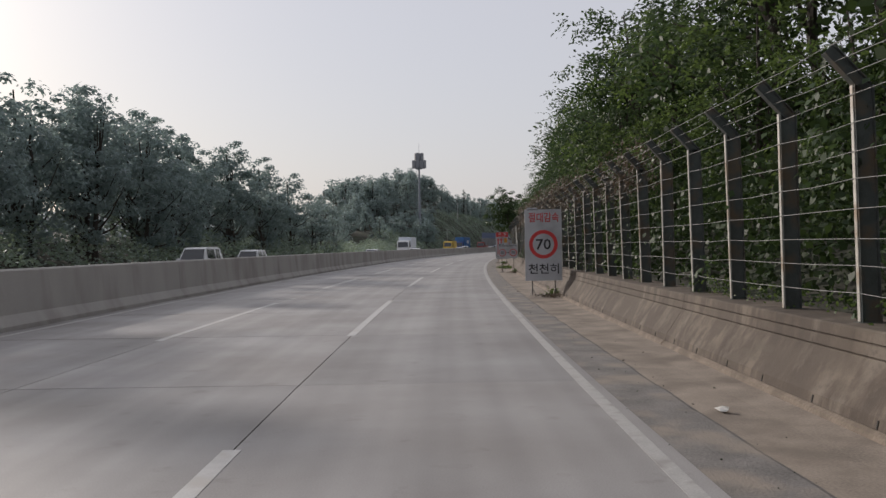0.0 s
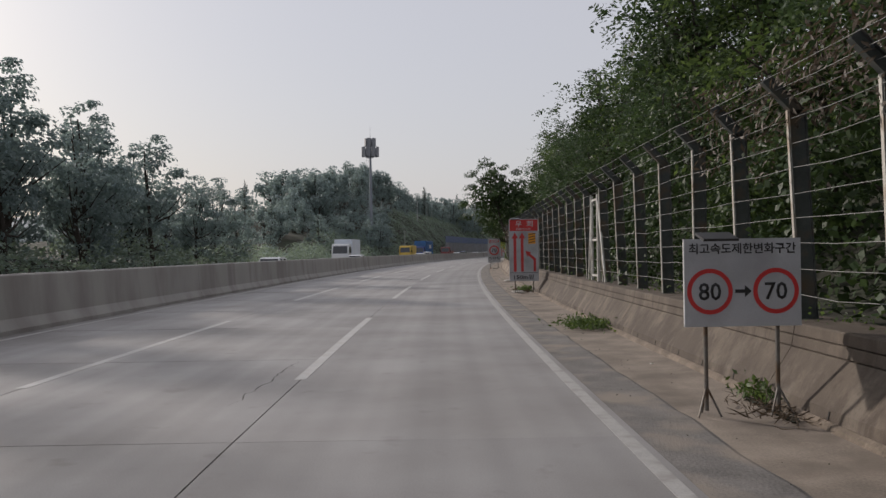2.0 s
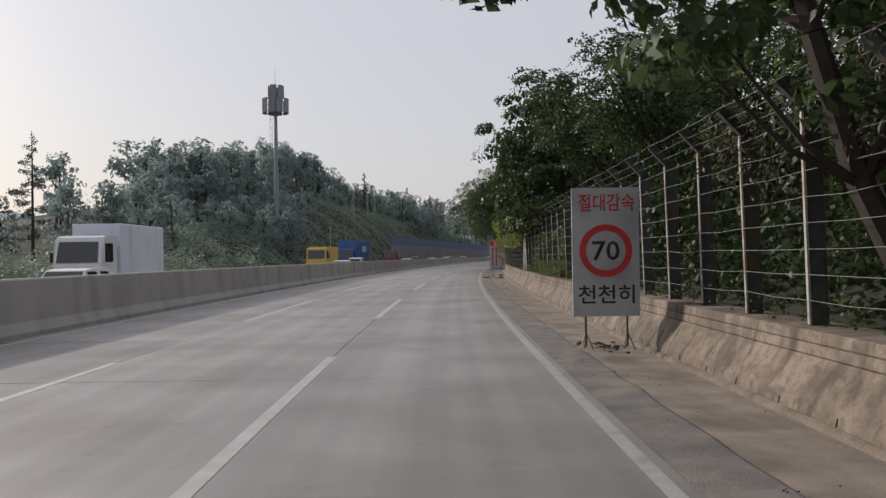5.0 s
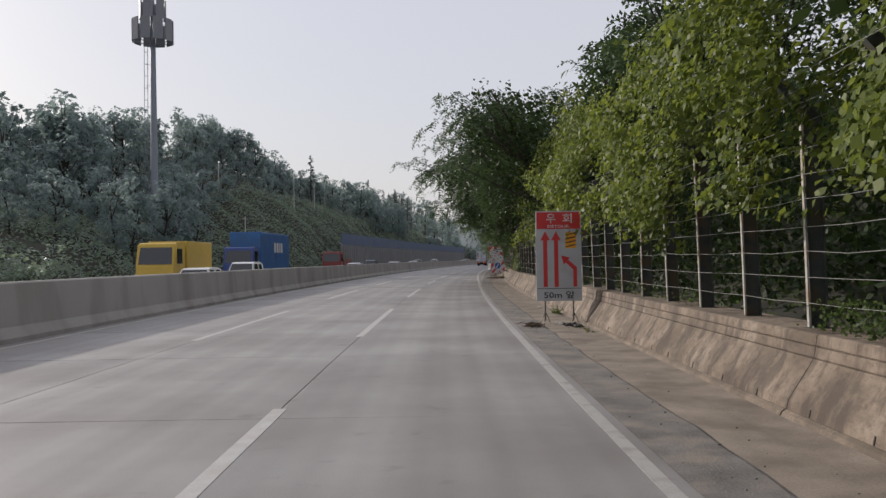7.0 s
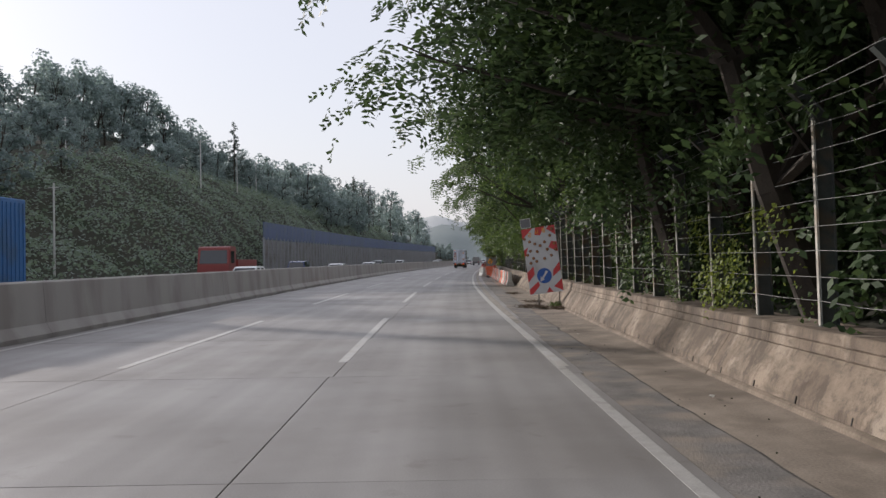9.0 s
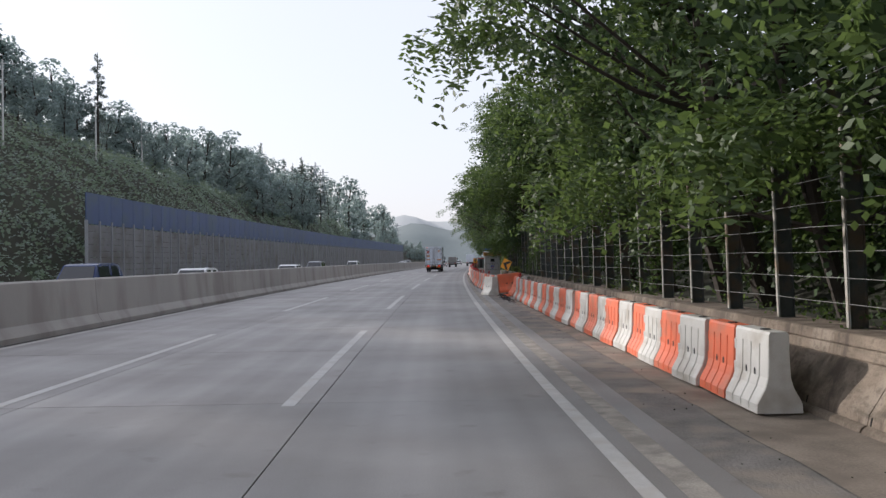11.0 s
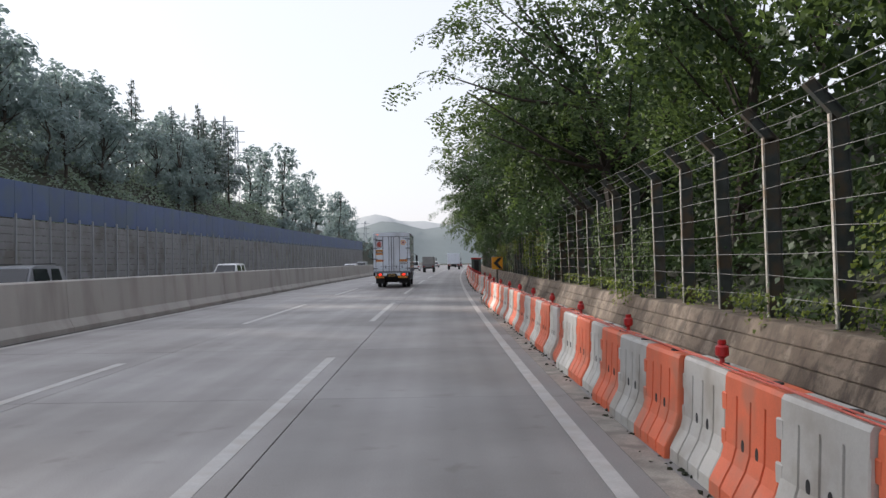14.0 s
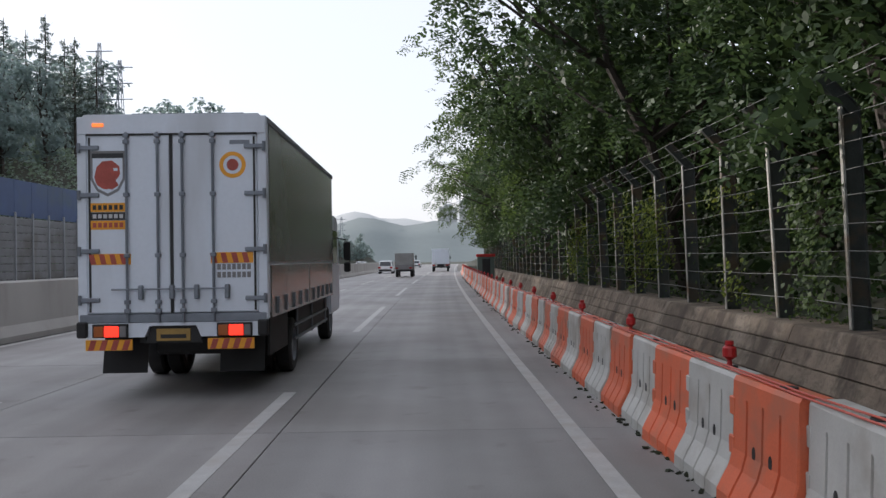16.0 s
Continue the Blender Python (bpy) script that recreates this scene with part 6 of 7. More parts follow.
# lattice pylons, two on the hilltop and others far ahead, and far hills
for s, o, z, h in ((450, -34.6, 9.5, 16.0), (452, -33.2, 9.5, 14.6), (700, -58, 0, 26.0), (980, -90, 0, 34.0)):
    py = thing("power_pylon", put(s, o, z), "grey lattice pylon among the hilltop conifers" if z else "distant lattice power pylon", "pylon")
    wd = 0.28 if z else 1.0
    bm = bmesh.new()
    for sx in (-1, 1):
        for sy in (-1, 1):
            rod(bm, (sx * 2.2 * wd, sy * 2.2 * wd, 0), (sx * 0.4 * wd, sy * 0.4 * wd, h), 0.12 * wd + 0.02, 0.07 * wd + 0.02, 4)
    for i in range(10):
        z0, z1 = h * i / 10, h * (i + 1) / 10
        w0, w1 = (2.2 - 1.8 * i / 10) * wd, (2.2 - 1.8 * (i + 1) / 10) * wd
        rod(bm, (-w0, -w0, z0), (w1, -w1, z1), 0.05 * wd + 0.012, seg=4)
        rod(bm, (w0, -w0, z0), (-w1, -w1, z1), 0.05 * wd + 0.012, seg=4)
    part("tower", bm, STEELG, py)
    for k in (0.7, 0.82, 0.94):
        part("crossarm", box(bmesh.new(), -3.4 * wd ** 0.7, 3.4 * wd ** 0.7, -0.15 * wd, 0.15 * wd, h * k, h * k + 0.25 * wd + 0.03), STEELG, py)
# Distance haze is mixed into these two pale colours
HAZE1 = material("far_hill_haze", (0.17, 0.2, 0.2), 1.0, var=0.06, scale=0.03, fine=0.2, bump=0)
HAZE2 = material("farther_haze", (0.42, 0.44, 0.44), 1.0, var=0.04, scale=0.03, fine=0.2, bump=0)
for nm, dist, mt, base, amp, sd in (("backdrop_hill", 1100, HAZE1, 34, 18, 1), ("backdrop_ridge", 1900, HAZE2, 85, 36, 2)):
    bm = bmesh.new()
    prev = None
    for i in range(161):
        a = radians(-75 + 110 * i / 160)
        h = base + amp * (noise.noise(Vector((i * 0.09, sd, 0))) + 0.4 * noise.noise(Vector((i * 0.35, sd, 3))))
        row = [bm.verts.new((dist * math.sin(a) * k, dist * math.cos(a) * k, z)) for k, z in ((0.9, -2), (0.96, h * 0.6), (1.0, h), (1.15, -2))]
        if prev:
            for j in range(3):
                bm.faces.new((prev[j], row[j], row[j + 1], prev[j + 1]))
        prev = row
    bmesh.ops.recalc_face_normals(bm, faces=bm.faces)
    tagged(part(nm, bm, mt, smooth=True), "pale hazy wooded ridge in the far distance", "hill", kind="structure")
g = np.random.default_rng(3)
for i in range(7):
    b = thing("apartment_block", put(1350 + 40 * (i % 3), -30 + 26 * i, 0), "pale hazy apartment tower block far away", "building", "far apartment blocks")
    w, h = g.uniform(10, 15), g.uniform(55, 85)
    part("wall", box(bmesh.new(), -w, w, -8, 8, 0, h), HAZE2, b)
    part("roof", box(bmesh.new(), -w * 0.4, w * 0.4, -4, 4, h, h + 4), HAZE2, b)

# ================= vines =================


def vine(name, label, seed, s0, s1, low, high, n, leaf, mat, o0=5.85, o1=6.5, thresh=-0.05, droop=0.9, wide=0.85, swell=0.55, turned=True):
    """Hanging climber over the fence between heights low and high, its leaves turned to the road; swell is how far it bulges out."""
    g = np.random.default_rng(seed)
    pts = []
    for a, b, u in zip(g.uniform(s0, s1, n), g.uniform(0, 1, n), g.uniform(0, 1, n)):
        z0 = low + 0.9 * noise.noise(Vector((a * 0.5, seed, 0))) + 0.4 * noise.noise(Vector((a * 1.7, seed, 5)))
        z = z0 + (high - z0) * u
        if noise.noise(Vector((a * 0.7, z * 0.8, seed * 3.1))) + g.normal(0, 0.12) < thresh:
            continue
        bulge = swell * max(0, noise.noise(Vector((a * 0.5, z * 0.6, seed))) + 0.25 * (swell > 0.6))
        pts.append(tuple(at(a, o0 - bulge + (o1 - o0) * b + lane_shift(a), z)))
    a = head((s0 + s1) / 2)
    face = np.array([-math.cos(a), math.sin(a), 0.7]) + g.normal(0, 0.4, (len(pts), 3))
    face /= np.linalg.norm(face, axis=1)[:, None]
    v, f = leaves(g, np.array(pts), leaf, droop, wide, face if turned else None)
    ob = bulk(name, v, f, mat)
    return tagged(ob, label, "climber", kind="stuff")


vine("vine_leaves", "bright green broad-leaved vine hanging over the fence", 41, 166, 180, 2.3, 5.7, 21000, 0.12, LEAF_VINE, 5.9, 6.7, -0.14, swell=1.5)
vine("vine_leaves", "yellow-green broad-leaved vine hanging over the fence", 53, 180, 192, 2.6, 5.9, 15000, 0.12, LEAF_VINE, 5.9, 6.8, -0.14, swell=1.5)
vine("overhanging_branches", "broad dark leaves of a branch overhanging the fence", 50, 154, 168, 3.0, 7.4, 17000, 0.19, LEAF_SHADE, 4.6, 7.4, -0.1, turned=False)
vine("overhanging_branches", "broad green leaves hanging at the branch ends", 51, 154, 166, 2.9, 5.4, 1600, 0.21, LEAF, 4.6, 6.2, 0.05)
vine("vine_leaves", "bright green broad-leaved vine hanging over the fence", 42, 191, 200, 2.5, 5.6, 11000, 0.12, LEAF_VINE, 5.9, 6.7, -0.12, swell=1.4)
vine("dry_vine", "brown withered creeper matted on the fence top", 43, 22, 62, 2.95, 4.1, 15000, 0.13, LEAF_DRY, 5.8, 6.8, -0.1, 0.3, 0.3)
vine("dry_vine", "brown withered creeper matted on the fence top", 44, 108, 130, 2.8, 3.9, 4000, 0.11, LEAF_DRY, 5.9, 6.6, -0.1, 0.3, 0.3)
vine("fence_creeper", "green creeper climbing through the fence wires", 45, -15, 70, 0.95, 3.7, 13000, 0.11, LEAF_DARK, 6.25, 6.6, 0.12)
vine("fence_creeper", "green creeper climbing through the fence wires", 46, 70, 160, 0.95, 3.2, 6000, 0.11, LEAF_DARK, 6.28, 6.6, 0.22)
vine("fence_creeper", "green creeper climbing through the fence wires", 47, 200, 345, 0.95, 3.4, 6500, 0.11, LEAF_DARK, 6.2, 6.6, 0.14)
vine("fence_creeper", "green creeper climbing through the fence wires", 48, 345, 440, 1.0, 3.3, 3500, 0.11, LEAF, 6.1, 6.6, 0.12)
vine("fence_creeper", "fine-leaved green creeper filling the fence", 52, 146, 163, 0.95, 2.7, 9000, 0.065, LEAF, 6.2, 6.55, -0.05)
# clusters where the climber has come through the wires; the yellow-green ones have sunlight in their leaf colour
for k, (s0, s1, z0, z1, n, mt) in enumerate(((290.2, 292.2, 1.0, 2.7, 420, LEAF), (292.8, 295.6, 1.0, 3.2, 800, LEAF), (299.5, 301, 1.2, 2.9, 260, LEAF), (313.5, 318.5, 0.95, 2.7, 1100, LEAF_VINE), (318.5, 324.5, 0.95, 2.2, 900, LEAF_VINE),
                                             (333.5, 336.8, 1.0, 2.5, 500, LEAF), (337.8, 340.4, 1.2, 3.1, 520, LEAF), (351.0, 357.8, 1.0, 3.1, 1300, LEAF_VINE), (357.8, 361.6, 1.3, 3.1, 900, LEAF_VINE), (364.5, 367.5, 2.2, 3.6, 500, LEAF_VINE),
                                             (369.0, 370.6, 1.0, 3.2, 380, LEAF), (372.4, 374.2, 1.0, 2.8, 380, LEAF_VINE), (376.5, 379.5, 1.0, 3.2, 700, LEAF_VINE), (384, 388, 1.0, 3.0, 600, LEAF_VINE), (216.5, 221, 1.0, 2.4, 700, LEAF_VINE), (221, 228, 1.0, 2.7, 700, LEAF), (300, 345, 0.95, 1.2, 1500, LEAF_VINE))):
    vine("fence_creeper", "yellow-green creeper hanging through the fence wires", 60 + k, s0, s1, z0, z1, int(n * 3.0), 0.075, mt, 6.05, 6.45, -0.1)

# ================= litter and small marks =================
g = np.random.default_rng(15)
holes = thing("weep_holes", Matrix.Identity(4), "dark drain slots along the wall's foot", "drain", kind="structure")
for s in np.arange(-6, 286, 1.3):
    m = put(s + g.normal(0, 0.06), 5.568 + lane_shift(s), 0.055)
    # a solid wedge, its dark colour standing for the shade in the slot
    bm = prism(bmesh.new(), [(0.019, 0.01), (0.036, 0.088), (0.07, 0.088), (0.05, 0.01)], -0.01, 0.01)
    bmesh.ops.transform(bm, matrix=m, verts=bm.verts)
    part("slot", bm, CRACK, holes)


def scatter(name, label, cat, spots, mat, seed, flat=0.3):
    """Small crumpled scraps: spots are (s, o, spread, count, size)."""
    g = np.random.default_rng(seed)
    for s, o, sp, n, size in [q for p in spots for q in ([p] if p[3] > 6 else [(p[0], p[1], p[2], 1, p[4])] * p[3])]:
        bm = bmesh.new()
        for i in range(n):
            c = at(s + g.normal(0, sp), o + g.normal(0, min(0.3, sp * 0.07 if n > 20 and size < 0.05 else sp * 0.35)), 0)
            r = size * g.uniform(0.4, 1.2)
            vs = bmesh.ops.create_icosphere(bm, subdivisions=1, radius=r)["verts"]
            k = Matrix.Translation(c + Vector((0, 0, r * flat * 0.6))) @ pose(0, 0, 0, 0, 0, g.uniform(0, 360)) @ Matrix.Diagonal((1, g.uniform(0.4, 1.0), flat, 1))
            for v in vs:
                v.co += Vector(g.normal(0, r * 0.34, 3))
                v.co = k @ v.co
        tagged(part(name, bm, mat), label, cat, kind="stuff" if n > 6 else "")


scatter("dirt_heap", "dark dirt and gravel lying on the shoulder", "debris", ((32.3, 5.2, 0.5, 70, 0.05), (84.3, 5.3, 0.5, 60, 0.05), (235.0, 5.1, 0.5, 60, 0.045), (57.4, 5.4, 0.45, 70, 0.045), (289.8, 4.7, 1.1, 260, 0.022), (288.6, 4.6, 0.7, 120, 0.03), (131.8, 5.0, 0.4, 40, 0.05)), SOIL, 61, 0.3)
scatter("litter_scrap", "small pale scrap lying in the gutter", "litter", tuple((s, 4.9 + 0.3 * math.sin(s * 3), 0.3, 1, 0.07) for s in (12.5, 40, 61, 86.5, 99.5, 103.5, 118, 160, 166, 173, 191, 203, 212, 216, 224)), WHITEP, 62, 0.25)
scatter("plastic_shard", "broken orange plastic piece on the shoulder", "debris", ((288.9, 4.95, 0.1, 1, 0.28), (289.9, 4.85, 0.1, 1, 0.1), (291.0, 3.95, 0.06, 1, 0.13), (290.6, 5.1, 0.1, 1, 0.16), (291.6, 4.0, 0.06, 1, 0.12), (287.9, 4.7, 0.1, 1, 0.08), (132.2, 4.5, 0.1, 1, 0.2)), ORANGE, 63, 0.4)
scatter("grit", "dark grit and leaf litter along the gutter's edge", "debris", tuple((s, 4.45 + lane_shift(s), 2.2, 16, 0.011) for s in np.arange(2, 286, 5.0)), SOIL, 64, 0.6)
scatter("burnt_scraps", "dark scraps of broken plastic and dirt", "debris", ((290.4, 4.6, 0.5, 130, 0.045), (289.3, 4.8, 0.8, 130, 0.042), (287.2, 4.6, 1.0, 90, 0.042), (285.6, 4.7, 1.2, 80, 0.042), (291.2, 5.3, 0.3, 40, 0.06)), DARKM, 71, 0.28)
scatter("white_sheet", "torn white plastic sheet beside the barriers", "litter", ((286.4, 5.0, 0.12, 3, 0.16), (290.9, 4.05, 0.1, 1, 0.13), (288.6, 4.6, 0.4, 4, 0.05)), WHITEP, 72, 0.25)
scatter("grit", "dark grit gathered at the barriers' feet", "debris", tuple((s, row_o(s) - 0.23, 1.1, 34, 0.032) for s in np.arange(298, 440, 3.4)), SOIL, 65, 0.5)
scatter("white_sheet", "crumpled white sheet on the gutter", "litter", ((83.4, 4.95, 0.3, 5, 0.24), (96.5, 5.2, 0.3, 2, 0.2)), WHITEP, 66, 0.2)
scatter("rubbish_bag", "torn black plastic bag lying against the wall", "litter", ((182.4, 5.15, 0.22, 26, 0.075),), DARKM, 81, 0.5)
scatter("rubbish_bag", "crumpled pale plastic bag at the sign's foot", "litter", ((183.0, 4.95, 0.12, 9, 0.05),), WHITEP, 82, 0.8)
scatter("leaf_litter", "yellowed leaves swept against the wall's foot", "debris", ((181.9, 5.3, 0.2, 16, 0.03), (181.2, 5.35, 0.14, 14, 0.03), (180.5, 5.3, 0.2, 16, 0.03)), LEAF_VINE, 83, 0.35)
# dry straw and twigs in flat mats
for s, o, ls, lo, n in ((234.8, 5.1, 0.3, 0.35, 260), (235.6, 4.75, 0.35, 0.22, 240), (234.2, 5.55, 0.35, 0.2, 200), (238.8, 5.2, 0.3, 0.18, 120), (182.3, 4.15, 0.22, 0.1, 220), (57.1, 5.35, 0.4, 0.2, 140), (31.6, 5.3, 0.4, 0.25, 160), (84.0, 5.1, 0.5, 0.25, 140), (247, 4.9, 0.5, 0.2, 120)):
    pts = np.array([tuple(at(s + g.normal(0, ls), o + g.normal(0, lo), abs(g.normal(0, 0.03)) + 0.012)) for _ in range(n)])
    v, f = leaves(g, pts, 0.24, 0.0, 0.08)
    v[:, 2] = np.clip(v[:, 2], 0.004, 0.1)
    tagged(bulk("dry_straw", v, f, LEAF_DRY), "dry straw and twigs matted on the gutter", "debris", kind="stuff")
# grass tufts on the gutter
for s, o, n, l, sp in ((67.3, 5.15, 1000, 1.2, 0.28), (32.8, 5.5, 260, 0.5, 0.15), (84.8, 5.35, 600, 0.9, 0.22), (58.0, 5.5, 150, 0.6, 0.1), (235.3, 5.62, 120, 0.6, 0.1), (186.8, 5.3, 90, 0.5, 0.08)):
    pts = np.array([tuple(at(s + g.normal(0, l * 0.45), o + g.normal(0, sp), abs(g.normal(0, 0.08)) + 0.03)) for _ in range(n)])
    v, f = leaves(g, pts, 0.1, -0.4, 0.4)
    tagged(bulk("weed_clump", v, f, LEAF), "low green weeds growing out of the gutter", "weeds", kind="stuff")


def crack(pts, w):
    bm = bmesh.new()
    rows = [(bm.verts.new(at(s, o - w * k, 0.002)), bm.verts.new(at(s, o + w * k, 0.002))) for (s, o), k in pts]
    for a, b in zip(rows, rows[1:]):
        bm.faces.new((a[0], a[1], b[1], b[0]))
    return bm


for s0, o0, s1, o1 in ((90.5, -0.95, 97.2, -0.9), (97.8, -0.9, 103, -0.6), (108, -1.4, 113, -1.0), (155, -2.6, 163, -1.9), (58, -0.5, 62, -0.35)):
    pts, n = [], 26
    for i in range(n + 1):
        t = i / n
        pts.append(((s0 + (s1 - s0) * t, o0 + (o1 - o0) * t + g.normal(0, 0.035)), g.uniform(0.3, 1.0) * (1 - abs(2 * t - 1) ** 4)))
    tagged(part("pavement_crack", crack(pts, 0.012), CRACK), "thin dark crack running along the concrete slab", "crack", kind="structure")

# ================= vehicles =================
CARW = material("car_white", (0.72, 0.73, 0.74), 0.25, var=0.03, bump=0, spec=0.6)
CARG = material("car_grey", (0.2, 0.21, 0.23), 0.28, 0.3, var=0.05, bump=0, spec=0.6)
CARB = material("car_blue", (0.03, 0.05, 0.14), 0.25, 0.2, var=0.05, bump=0, spec=0.6)
TRKY = material("lorry_yellow", (0.55, 0.38, 0.06), 0.45, var=0.08, bump=0)
TRKB = material("lorry_blue", (0.03, 0.06, 0.22), 0.4, var=0.1, bump=0)
CONTB = material("container_blue", (0.04, 0.14, 0.34), 0.55, var=0.12, scale=1.0, bump=0.03, stain=(0.05, 0.12, 0.24), stain_scale=0.8)
TRKR = material("lorry_red", (0.2, 0.03, 0.025), 0.4, var=0.1, bump=0)
CANVAS = material("canvas_grey", (0.25, 0.25, 0.24), 0.8, var=0.15, scale=3)
LENSW = material("headlamp_clear", (0.7, 0.72, 0.75), 0.15, bump=0, var=0.03)
LENSR = material("rear_lamp_red", (0.3, 0.01, 0.01), 0.25, bump=0, var=0.05)


def loft(rows):
    bm = bmesh.new()
    vs = [[bm.verts.new(p) for p in r] for r in rows]
    n = len(rows[0])
    for a, b in zip(vs, vs[1:]):
        for j in range(n):
            bm.faces.new((a[j], a[(j + 1) % n], b[(j + 1) % n], b[j]))
    bm.faces.new(vs[0][::-1])
    bm.faces.new(vs[-1])
    bmesh.ops.recalc_face_normals(bm, faces=bm.faces)
    return bm


def car(name, m, length, width, height, paint, label, hood=0.27, tail=0.9, belt=0.55, group="vehicles on the road", rack=False):
    """A car facing +y: lofted body, inset glasshouse, lamps, wheels. hood, tail: where windscreen and rear window start, in lengths."""
    ob = thing(name, m, label, "car", group)
    L, w, H = length, width / 2, height
    zb = 0.26
    zbelt = H * belt
    prof = [(0.0, zb + 0.12, zbelt * 0.92), (0.03 * L, zb, zbelt), (0.3 * L, zb, zbelt + 0.02), (0.7 * L, zb, zbelt), (0.93 * L, zb, zbelt * 0.84), (0.985 * L, zb + 0.04, zbelt * 0.72), (L, zb + 0.14, zbelt * 0.6)]
    rows = []
    for y, z0, z1 in prof:
        k = 0.9 if y < 0.02 * L else 1.0 if y < 0.9 * L else 0.94 if y < 0.99 * L else 0.82
        ww = w * k
        rows.append([(-ww * 0.94, y, z0), (-ww, y, z0 + 0.12), (-ww, y, z1 * 0.8), (-ww * 0.93, y, z1), (ww * 0.93, y, z1), (ww, y, z1 * 0.8), (ww, y, z0 + 0.12), (ww * 0.94, y, z0)])
    body = part("body", loft(rows), paint, ob, smooth=False)
    y0, y1 = (1 - tail) * L, (1 - hood) * L
    gl = []
    for y, z, k in ((y0 - 0.02, zbelt, 0.9), (y0 + 0.12 * L * 0.6, H * 0.95, 0.78), (y0 + 0.2 * L, H, 0.78), (y1 - 0.2 * L, H * 0.985, 0.78), (y1 - 0.12 * L, H * 0.95, 0.77), (y1 + 0.01 * L, zbelt, 0.88)):
        gl.append([(-w * 0.93, y, zbelt - 0.02), (-w * k, y, z), (w * k, y, z), (w * 0.93, y, zbelt - 0.02)])
    part("roof", loft(gl), paint, ob)
    for sx in (-1, 1):
        bm = bmesh.new()
        for a, b in ((y0 + 0.1 * L, y0 + 0.3 * L), (y0 + 0.32 * L, y1 - 0.11 * L)):
            q = [bm.verts.new((sx * (w * x + 0.012), y, z)) for y, z, x in ((a, zbelt + 0.05, 0.915), (b, zbelt + 0.05, 0.915), (b - 0.02 * L, H * 0.92, 0.795), (a + 0.03 * L, H * 0.92, 0.795))]
            bm.faces.new(q if sx > 0 else q[::-1])
        part("side_window", bm, GLASSK, ob)
        xx = sorted((sx * w, sx * (w + 0.17)))
        part("mirror", box(bmesh.new(), xx[0], xx[1], y1 - 0.06 * L, y1 - 0.03 * L, zbelt, zbelt + 0.13, 0.02), paint, ob)
        part("headlamp", box(bmesh.new(), *sorted((sx * w * 0.5, sx * w * 0.84)), 0.955 * L, 0.99 * L, zbelt * 0.66, zbelt * 0.8, 0.02), LENSW, ob)
        part("rear_lamp", box(bmesh.new(), *sorted((sx * w * 0.62, sx * w * 0.97)), -0.015, 0.06, zbelt * 0.72, zbelt * 0.97, 0.015), LENSR, ob)
    for nm, ya, yb, d in (("rear_window", y0 - 0.01, y0 + 0.07 * L, -0.012), ("windscreen", y1 + 0.008 * L, y1 - 0.11 * L, 0.012)):
        bm = bmesh.new()
        q = [bm.verts.new(p) for p in ((-w * 0.82, ya + d, zbelt + 0.06), (w * 0.82, ya + d, zbelt + 0.06), (w * 0.7, yb + d * 2, H * 0.93), (-w * 0.7, yb + d * 2, H * 0.93))]
        bm.faces.new(q)
        part(nm, bm, GLASSK, ob)
    part("bumper", box(bmesh.new(), -w * 0.86, w * 0.86, -0.05, 0.05, zb + 0.08, zb + 0.28, 0.03), DARKM, ob)
    part("number_plate", box(bmesh.new(), -0.26, 0.26, -0.062, -0.045, zbelt * 0.6, zbelt * 0.6 + 0.11), SIGNW, ob)
    part("grille", box(bmesh.new(), -w * 0.45, w * 0.45, 0.985 * L, L + 0.012, zb + 0.16, zbelt * 0.58, 0.01), DARKM, ob)
    for y in (0.19 * L, 0.81 * L):
        for sx in (-1, 1):
            wheel(ob, sx * (w - 0.11), y, 0.33, 0.22, STEELG)
    if rack:
        for sx in (-1, 1):
            part("roof_rail", rod(bmesh.new(), (sx * w * 0.7, y0 + 0.15 * L, H + 0.05), (sx * w * 0.7, y1 - 0.2 * L, H + 0.04), 0.02, seg=6), DARKM, ob)
    return ob


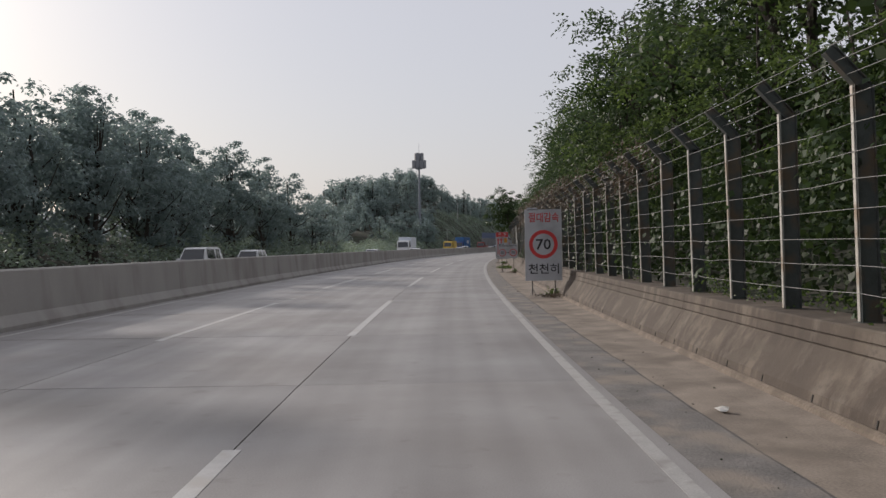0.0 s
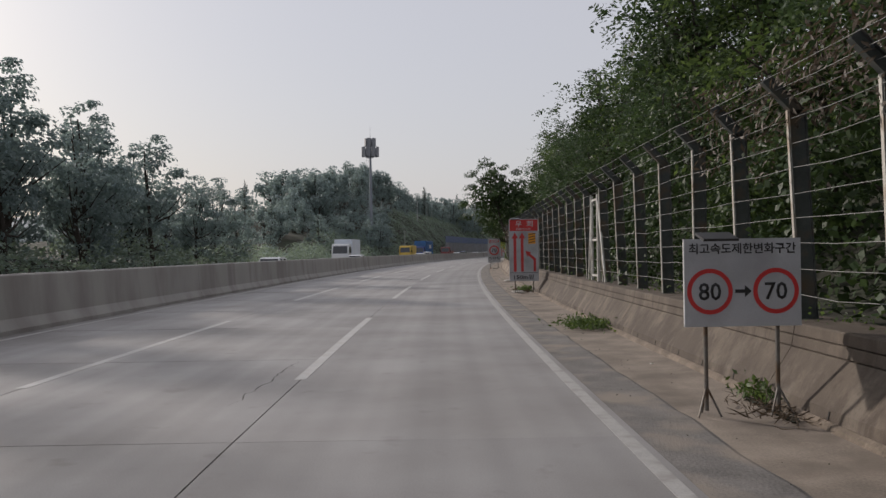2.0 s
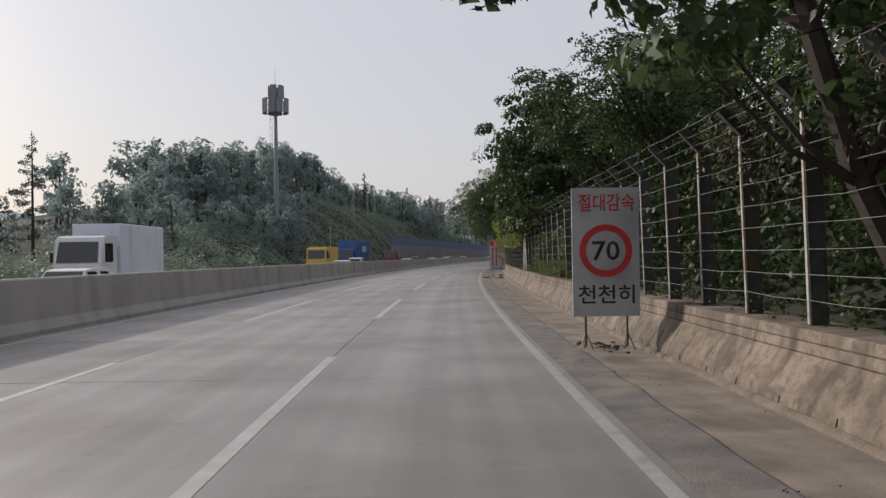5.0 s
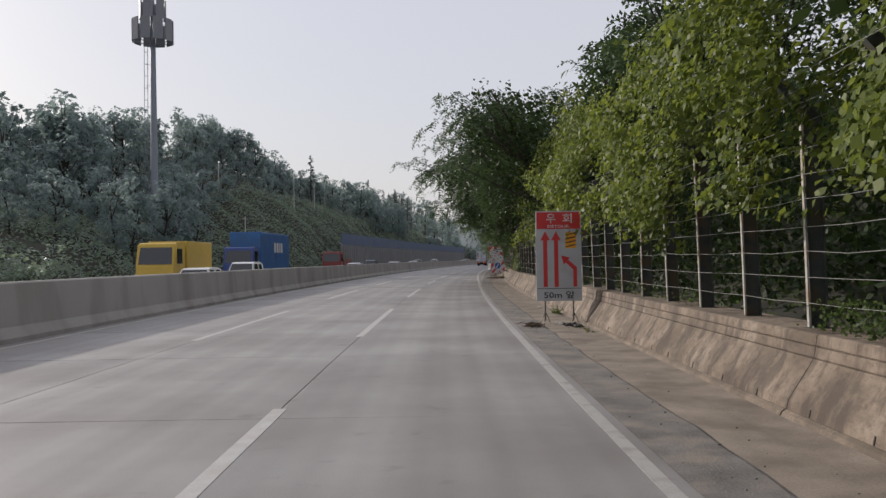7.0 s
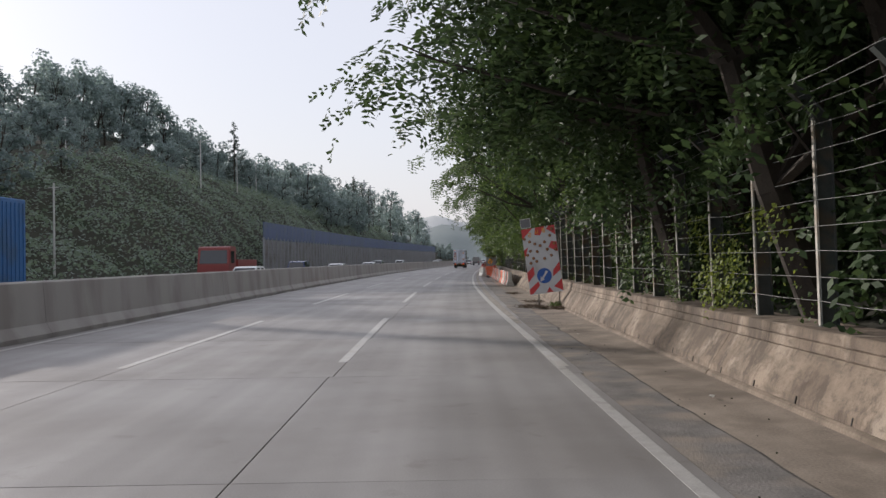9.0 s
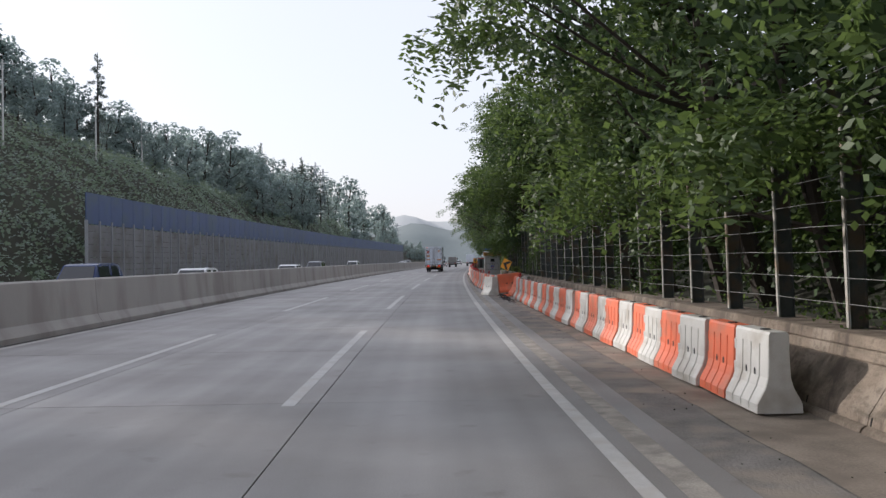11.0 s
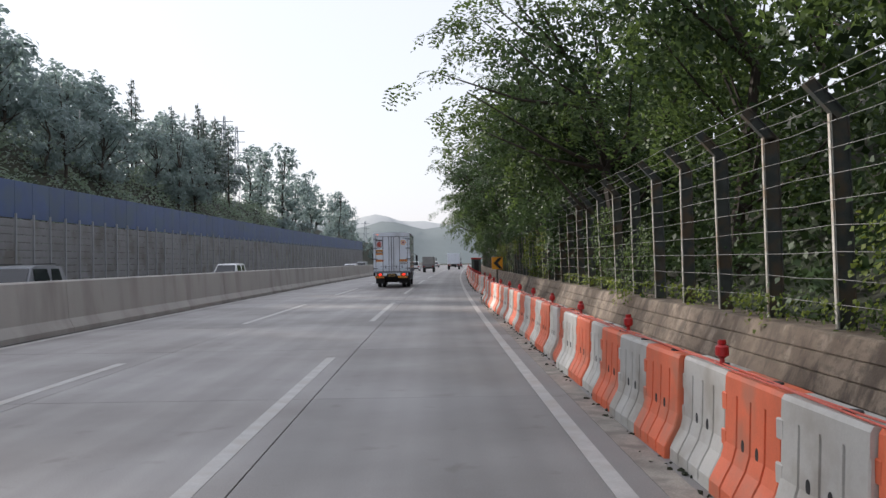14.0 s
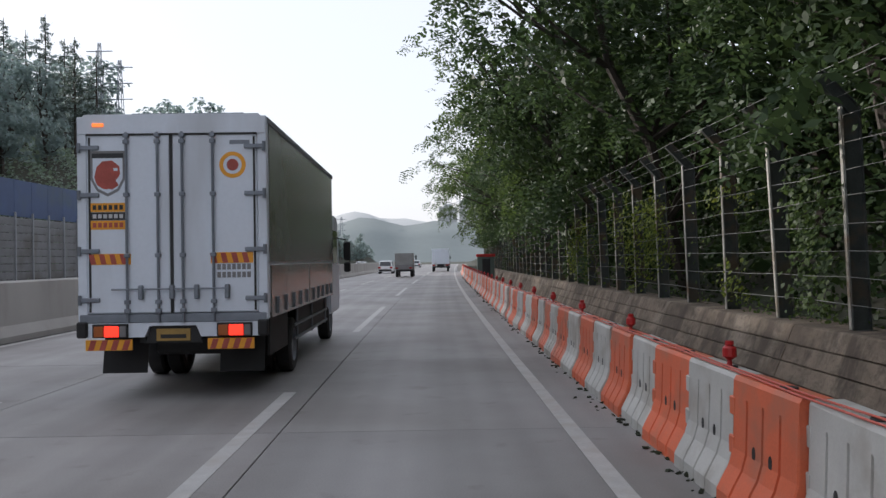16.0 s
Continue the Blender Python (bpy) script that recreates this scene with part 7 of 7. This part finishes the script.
def cab_lorry(name, m, paint, box_mat, label, box_len=5.0, box_h=3.2, width=2.3, corrugated=False, low=False):
    """A lorry facing +y with cab, load box, lamps and wheels; its rear at y = 0."""
    ob = thing(name, m, label, "lorry", "vehicles on the road")
    w = width / 2
    bm = bmesh.new()
    z0 = 1.05
    if low:
        box(bm, -w, w, 0, box_len, z0, z0 + 0.9, 0.02)
    else:
        box(bm, -w, w, 0, box_len, z0, box_h, 0.03)
    load = part("load_box", bm, box_mat, ob)
    if corrugated:
        for sx in (-1, 1):
            for i in range(int(box_len / 0.28)):
                part("rib", box(bmesh.new(), *sorted((sx * w, sx * (w + 0.03))), 0.1 + 0.28 * i, 0.22 + 0.28 * i, z0 + 0.15, box_h - 0.15), box_mat, load)
    part("chassis", box(bmesh.new(), -0.45, 0.45, 0.1, box_len + 1.8, 0.7, 1.0), DARKM, ob)
    y = box_len + 0.25
    h = 2.9 if width > 2.2 else 2.2
    prof = [(y, 0.55), (y + 1.75, 0.55), (y + 1.85, 0.95), (y + 1.8, 1.6), (y + 1.5, h - 0.1), (y + 1.2, h), (y, h)]
    bm = bmesh.new()
    a = [bm.verts.new((-w * 0.95, yy, z)) for yy, z in prof]
    b = [bm.verts.new((w * 0.95, yy, z)) for yy, z in prof]
    bm.faces.new(a)
    bm.faces.new(b[::-1])
    for i in range(7):
        bm.faces.new((a[i], a[(i + 1) % 7], b[(i + 1) % 7], b[i]))
    bmesh.ops.recalc_face_normals(bm, faces=bm.faces)
    bmesh.ops.bevel(bm, geom=list(bm.edges), offset=0.05, segments=2, affect="EDGES")
    cabp = part("cab", bm, paint, ob)
    bm = bmesh.new()
    q = [bm.verts.new(p) for p in ((-w * 0.82, y + 1.80, 1.68), (w * 0.82, y + 1.80, 1.68), (w * 0.78, y + 1.58, h - 0.28), (-w * 0.78, y + 1.58, h - 0.28))]
    bm.faces.new(q)
    part("windscreen", bm, GLASSK, cabp)
    for sx in (-1, 1):
        part("side_window", box(bmesh.new(), *sorted((sx * w * 0.95, sx * (w * 0.95 + 0.012))), y + 0.5, y + 1.35, 1.7, h - 0.35), GLASSK, cabp)
        part("mirror", box(bmesh.new(), *sorted((sx * (w + 0.06), sx * (w + 0.2))), y + 1.45, y + 1.53, 1.7, 2.15, 0.02), BLACK, cabp)
        part("headlamp", box(bmesh.new(), *sorted((sx * w * 0.5, sx * w * 0.85)), y + 1.8, y + 1.87, 0.75, 0.93, 0.02), LENSW, cabp)
        part("rear_lamp", box(bmesh.new(), *sorted((sx * w * 0.6, sx * w * 0.95)), -0.03, 0.03, 0.82, 0.98, 0.01), LENSR, ob)
        wheel(ob, sx * (w - 0.15), 1.3, 0.42, 0.28, STEELG)
        wheel(ob, sx * (w - 0.15), y + 0.9, 0.42, 0.28, STEELG)
    part("bumper", box(bmesh.new(), -w * 0.9, w * 0.9, y + 1.78, y + 1.92, 0.5, 0.72, 0.03), DARKM, cabp)
    part("rear_bar", box(bmesh.new(), -w * 0.9, w * 0.9, 0.02, 0.1, 0.55, 0.72, 0.01), DARKM, ob)
    return ob


def oncoming(s, o):
    return put(s, o, 0, 180)


# oncoming traffic beyond the median
car("passenger_van", oncoming(62, -15.5), 4.9, 1.9, 1.92, CARW, "white passenger van in the oncoming lanes", 0.2, 0.98, 0.55, rack=True)
car("estate_car", oncoming(74, -15.5), 4.6, 1.85, 1.68, CARW, "white estate car in the oncoming lanes", 0.28, 0.97)
car("saloon_car", oncoming(112, -11.5), 4.7, 1.83, 1.5, CARW, "white saloon car in the oncoming lanes")
cab_lorry("delivery_lorry", oncoming(161, -14.6), CARW, BOXW, "white delivery lorry with a plain box in the oncoming lanes", 5.6, 3.5)
car("saloon_car", oncoming(148, -11.2), 4.7, 1.83, 1.5, CARW, "white saloon car in the oncoming lanes")
cab_lorry("delivery_lorry", oncoming(214, -14.5), TRKY, TRKY, "yellow box lorry in the oncoming lanes", 4.6, 3.0)
car("saloon_car", oncoming(207, -11.2), 4.7, 1.83, 1.48, CARW, "white saloon car in the oncoming lanes")
cl = cab_lorry("container_lorry", oncoming(236, -14.6), TRKB, CONTB, "blue container lorry with pale shapes on its side", 9.6, 4.1, 2.45, True)
for j, (y0, ww) in enumerate(((2.6, 0.7), (3.5, 0.3), (4.0, 0.7), (4.9, 0.6))):
    part("pale_shape", box(bmesh.new(), -1.262, -1.257, y0, y0 + ww, 2.5, 3.3), SIGNW, cl)
car("pickup_car", oncoming(216.5, -11.3), 4.6, 1.8, 1.75, CARW, "white pickup-like car in the oncoming lanes", 0.25, 0.9)
cab_lorry("tipper_lorry", oncoming(272, -15.0), TRKR, TRKR, "dark red tipper lorry in the oncoming lanes", 5.4, 2.6, 2.4, False, True)
car("saloon_car", oncoming(262, -11.3), 4.7, 1.83, 1.48, CARW, "white saloon car in the oncoming lanes")
car("off_roader", oncoming(289, -13.6), 4.6, 1.88, 1.8, CARB, "dark blue off-roader in the oncoming lanes", 0.26, 0.97)
car("saloon_car", oncoming(297, -11.2), 4.7, 1.83, 1.48, CARW, "white saloon car in the oncoming lanes")
car("saloon_car", oncoming(323, -11.4), 4.7, 1.83, 1.52, CARW, "white saloon car in the oncoming lanes")
car("off_roader", oncoming(350, -14.0), 4.7, 1.9, 1.78, CARG, "dark grey off-roader with a pale roof load in the oncoming lanes", 0.26, 0.97, rack=True)
car("estate_car", oncoming(381, -14.2), 4.6, 1.85, 1.75, CARW, "white estate car in the oncoming lanes", 0.28, 0.97)
car("saloon_car", oncoming(430, -11.4), 4.7, 1.83, 1.48, CARW, "white saloon car in the oncoming lanes")
car("off_roader", oncoming(462, -14.0), 4.7, 1.9, 1.75, CARG, "dark grey off-roader in the oncoming lanes", 0.26, 0.97)
car("saloon_car", oncoming(500, -12.0), 4.7, 1.83, 1.48, CARW, "white saloon car in the oncoming lanes")
# traffic ahead
small = cab_lorry("pickup_lorry", put(442, -1.75, 0), CARG, CANVAS, "small grey lorry with a canvas-covered load", 2.9, 2.35, 1.75)
part("tailgate", box(bmesh.new(), -0.86, 0.86, -0.03, 0.0, 0.75, 1.25, 0.01), GREYP, small)
cab_lorry("box_truck", put(475, 1.35, 0), CARW, BOXW, "pale box truck far ahead in the nearside lane", 6.0, 3.1, 2.3)
car("off_roader", put(464, -5.3, 0), 4.4, 1.82, 1.62, CARW, "white off-roader far ahead in the offside lane", 0.27, 0.98)
car("saloon_car", put(520, 1.4, 0), 4.7, 1.83, 1.48, CARG, "dark saloon car far ahead")
car("saloon_car", put(536, -5.0, 0), 4.7, 1.83, 1.48, CARW, "white saloon car far ahead")
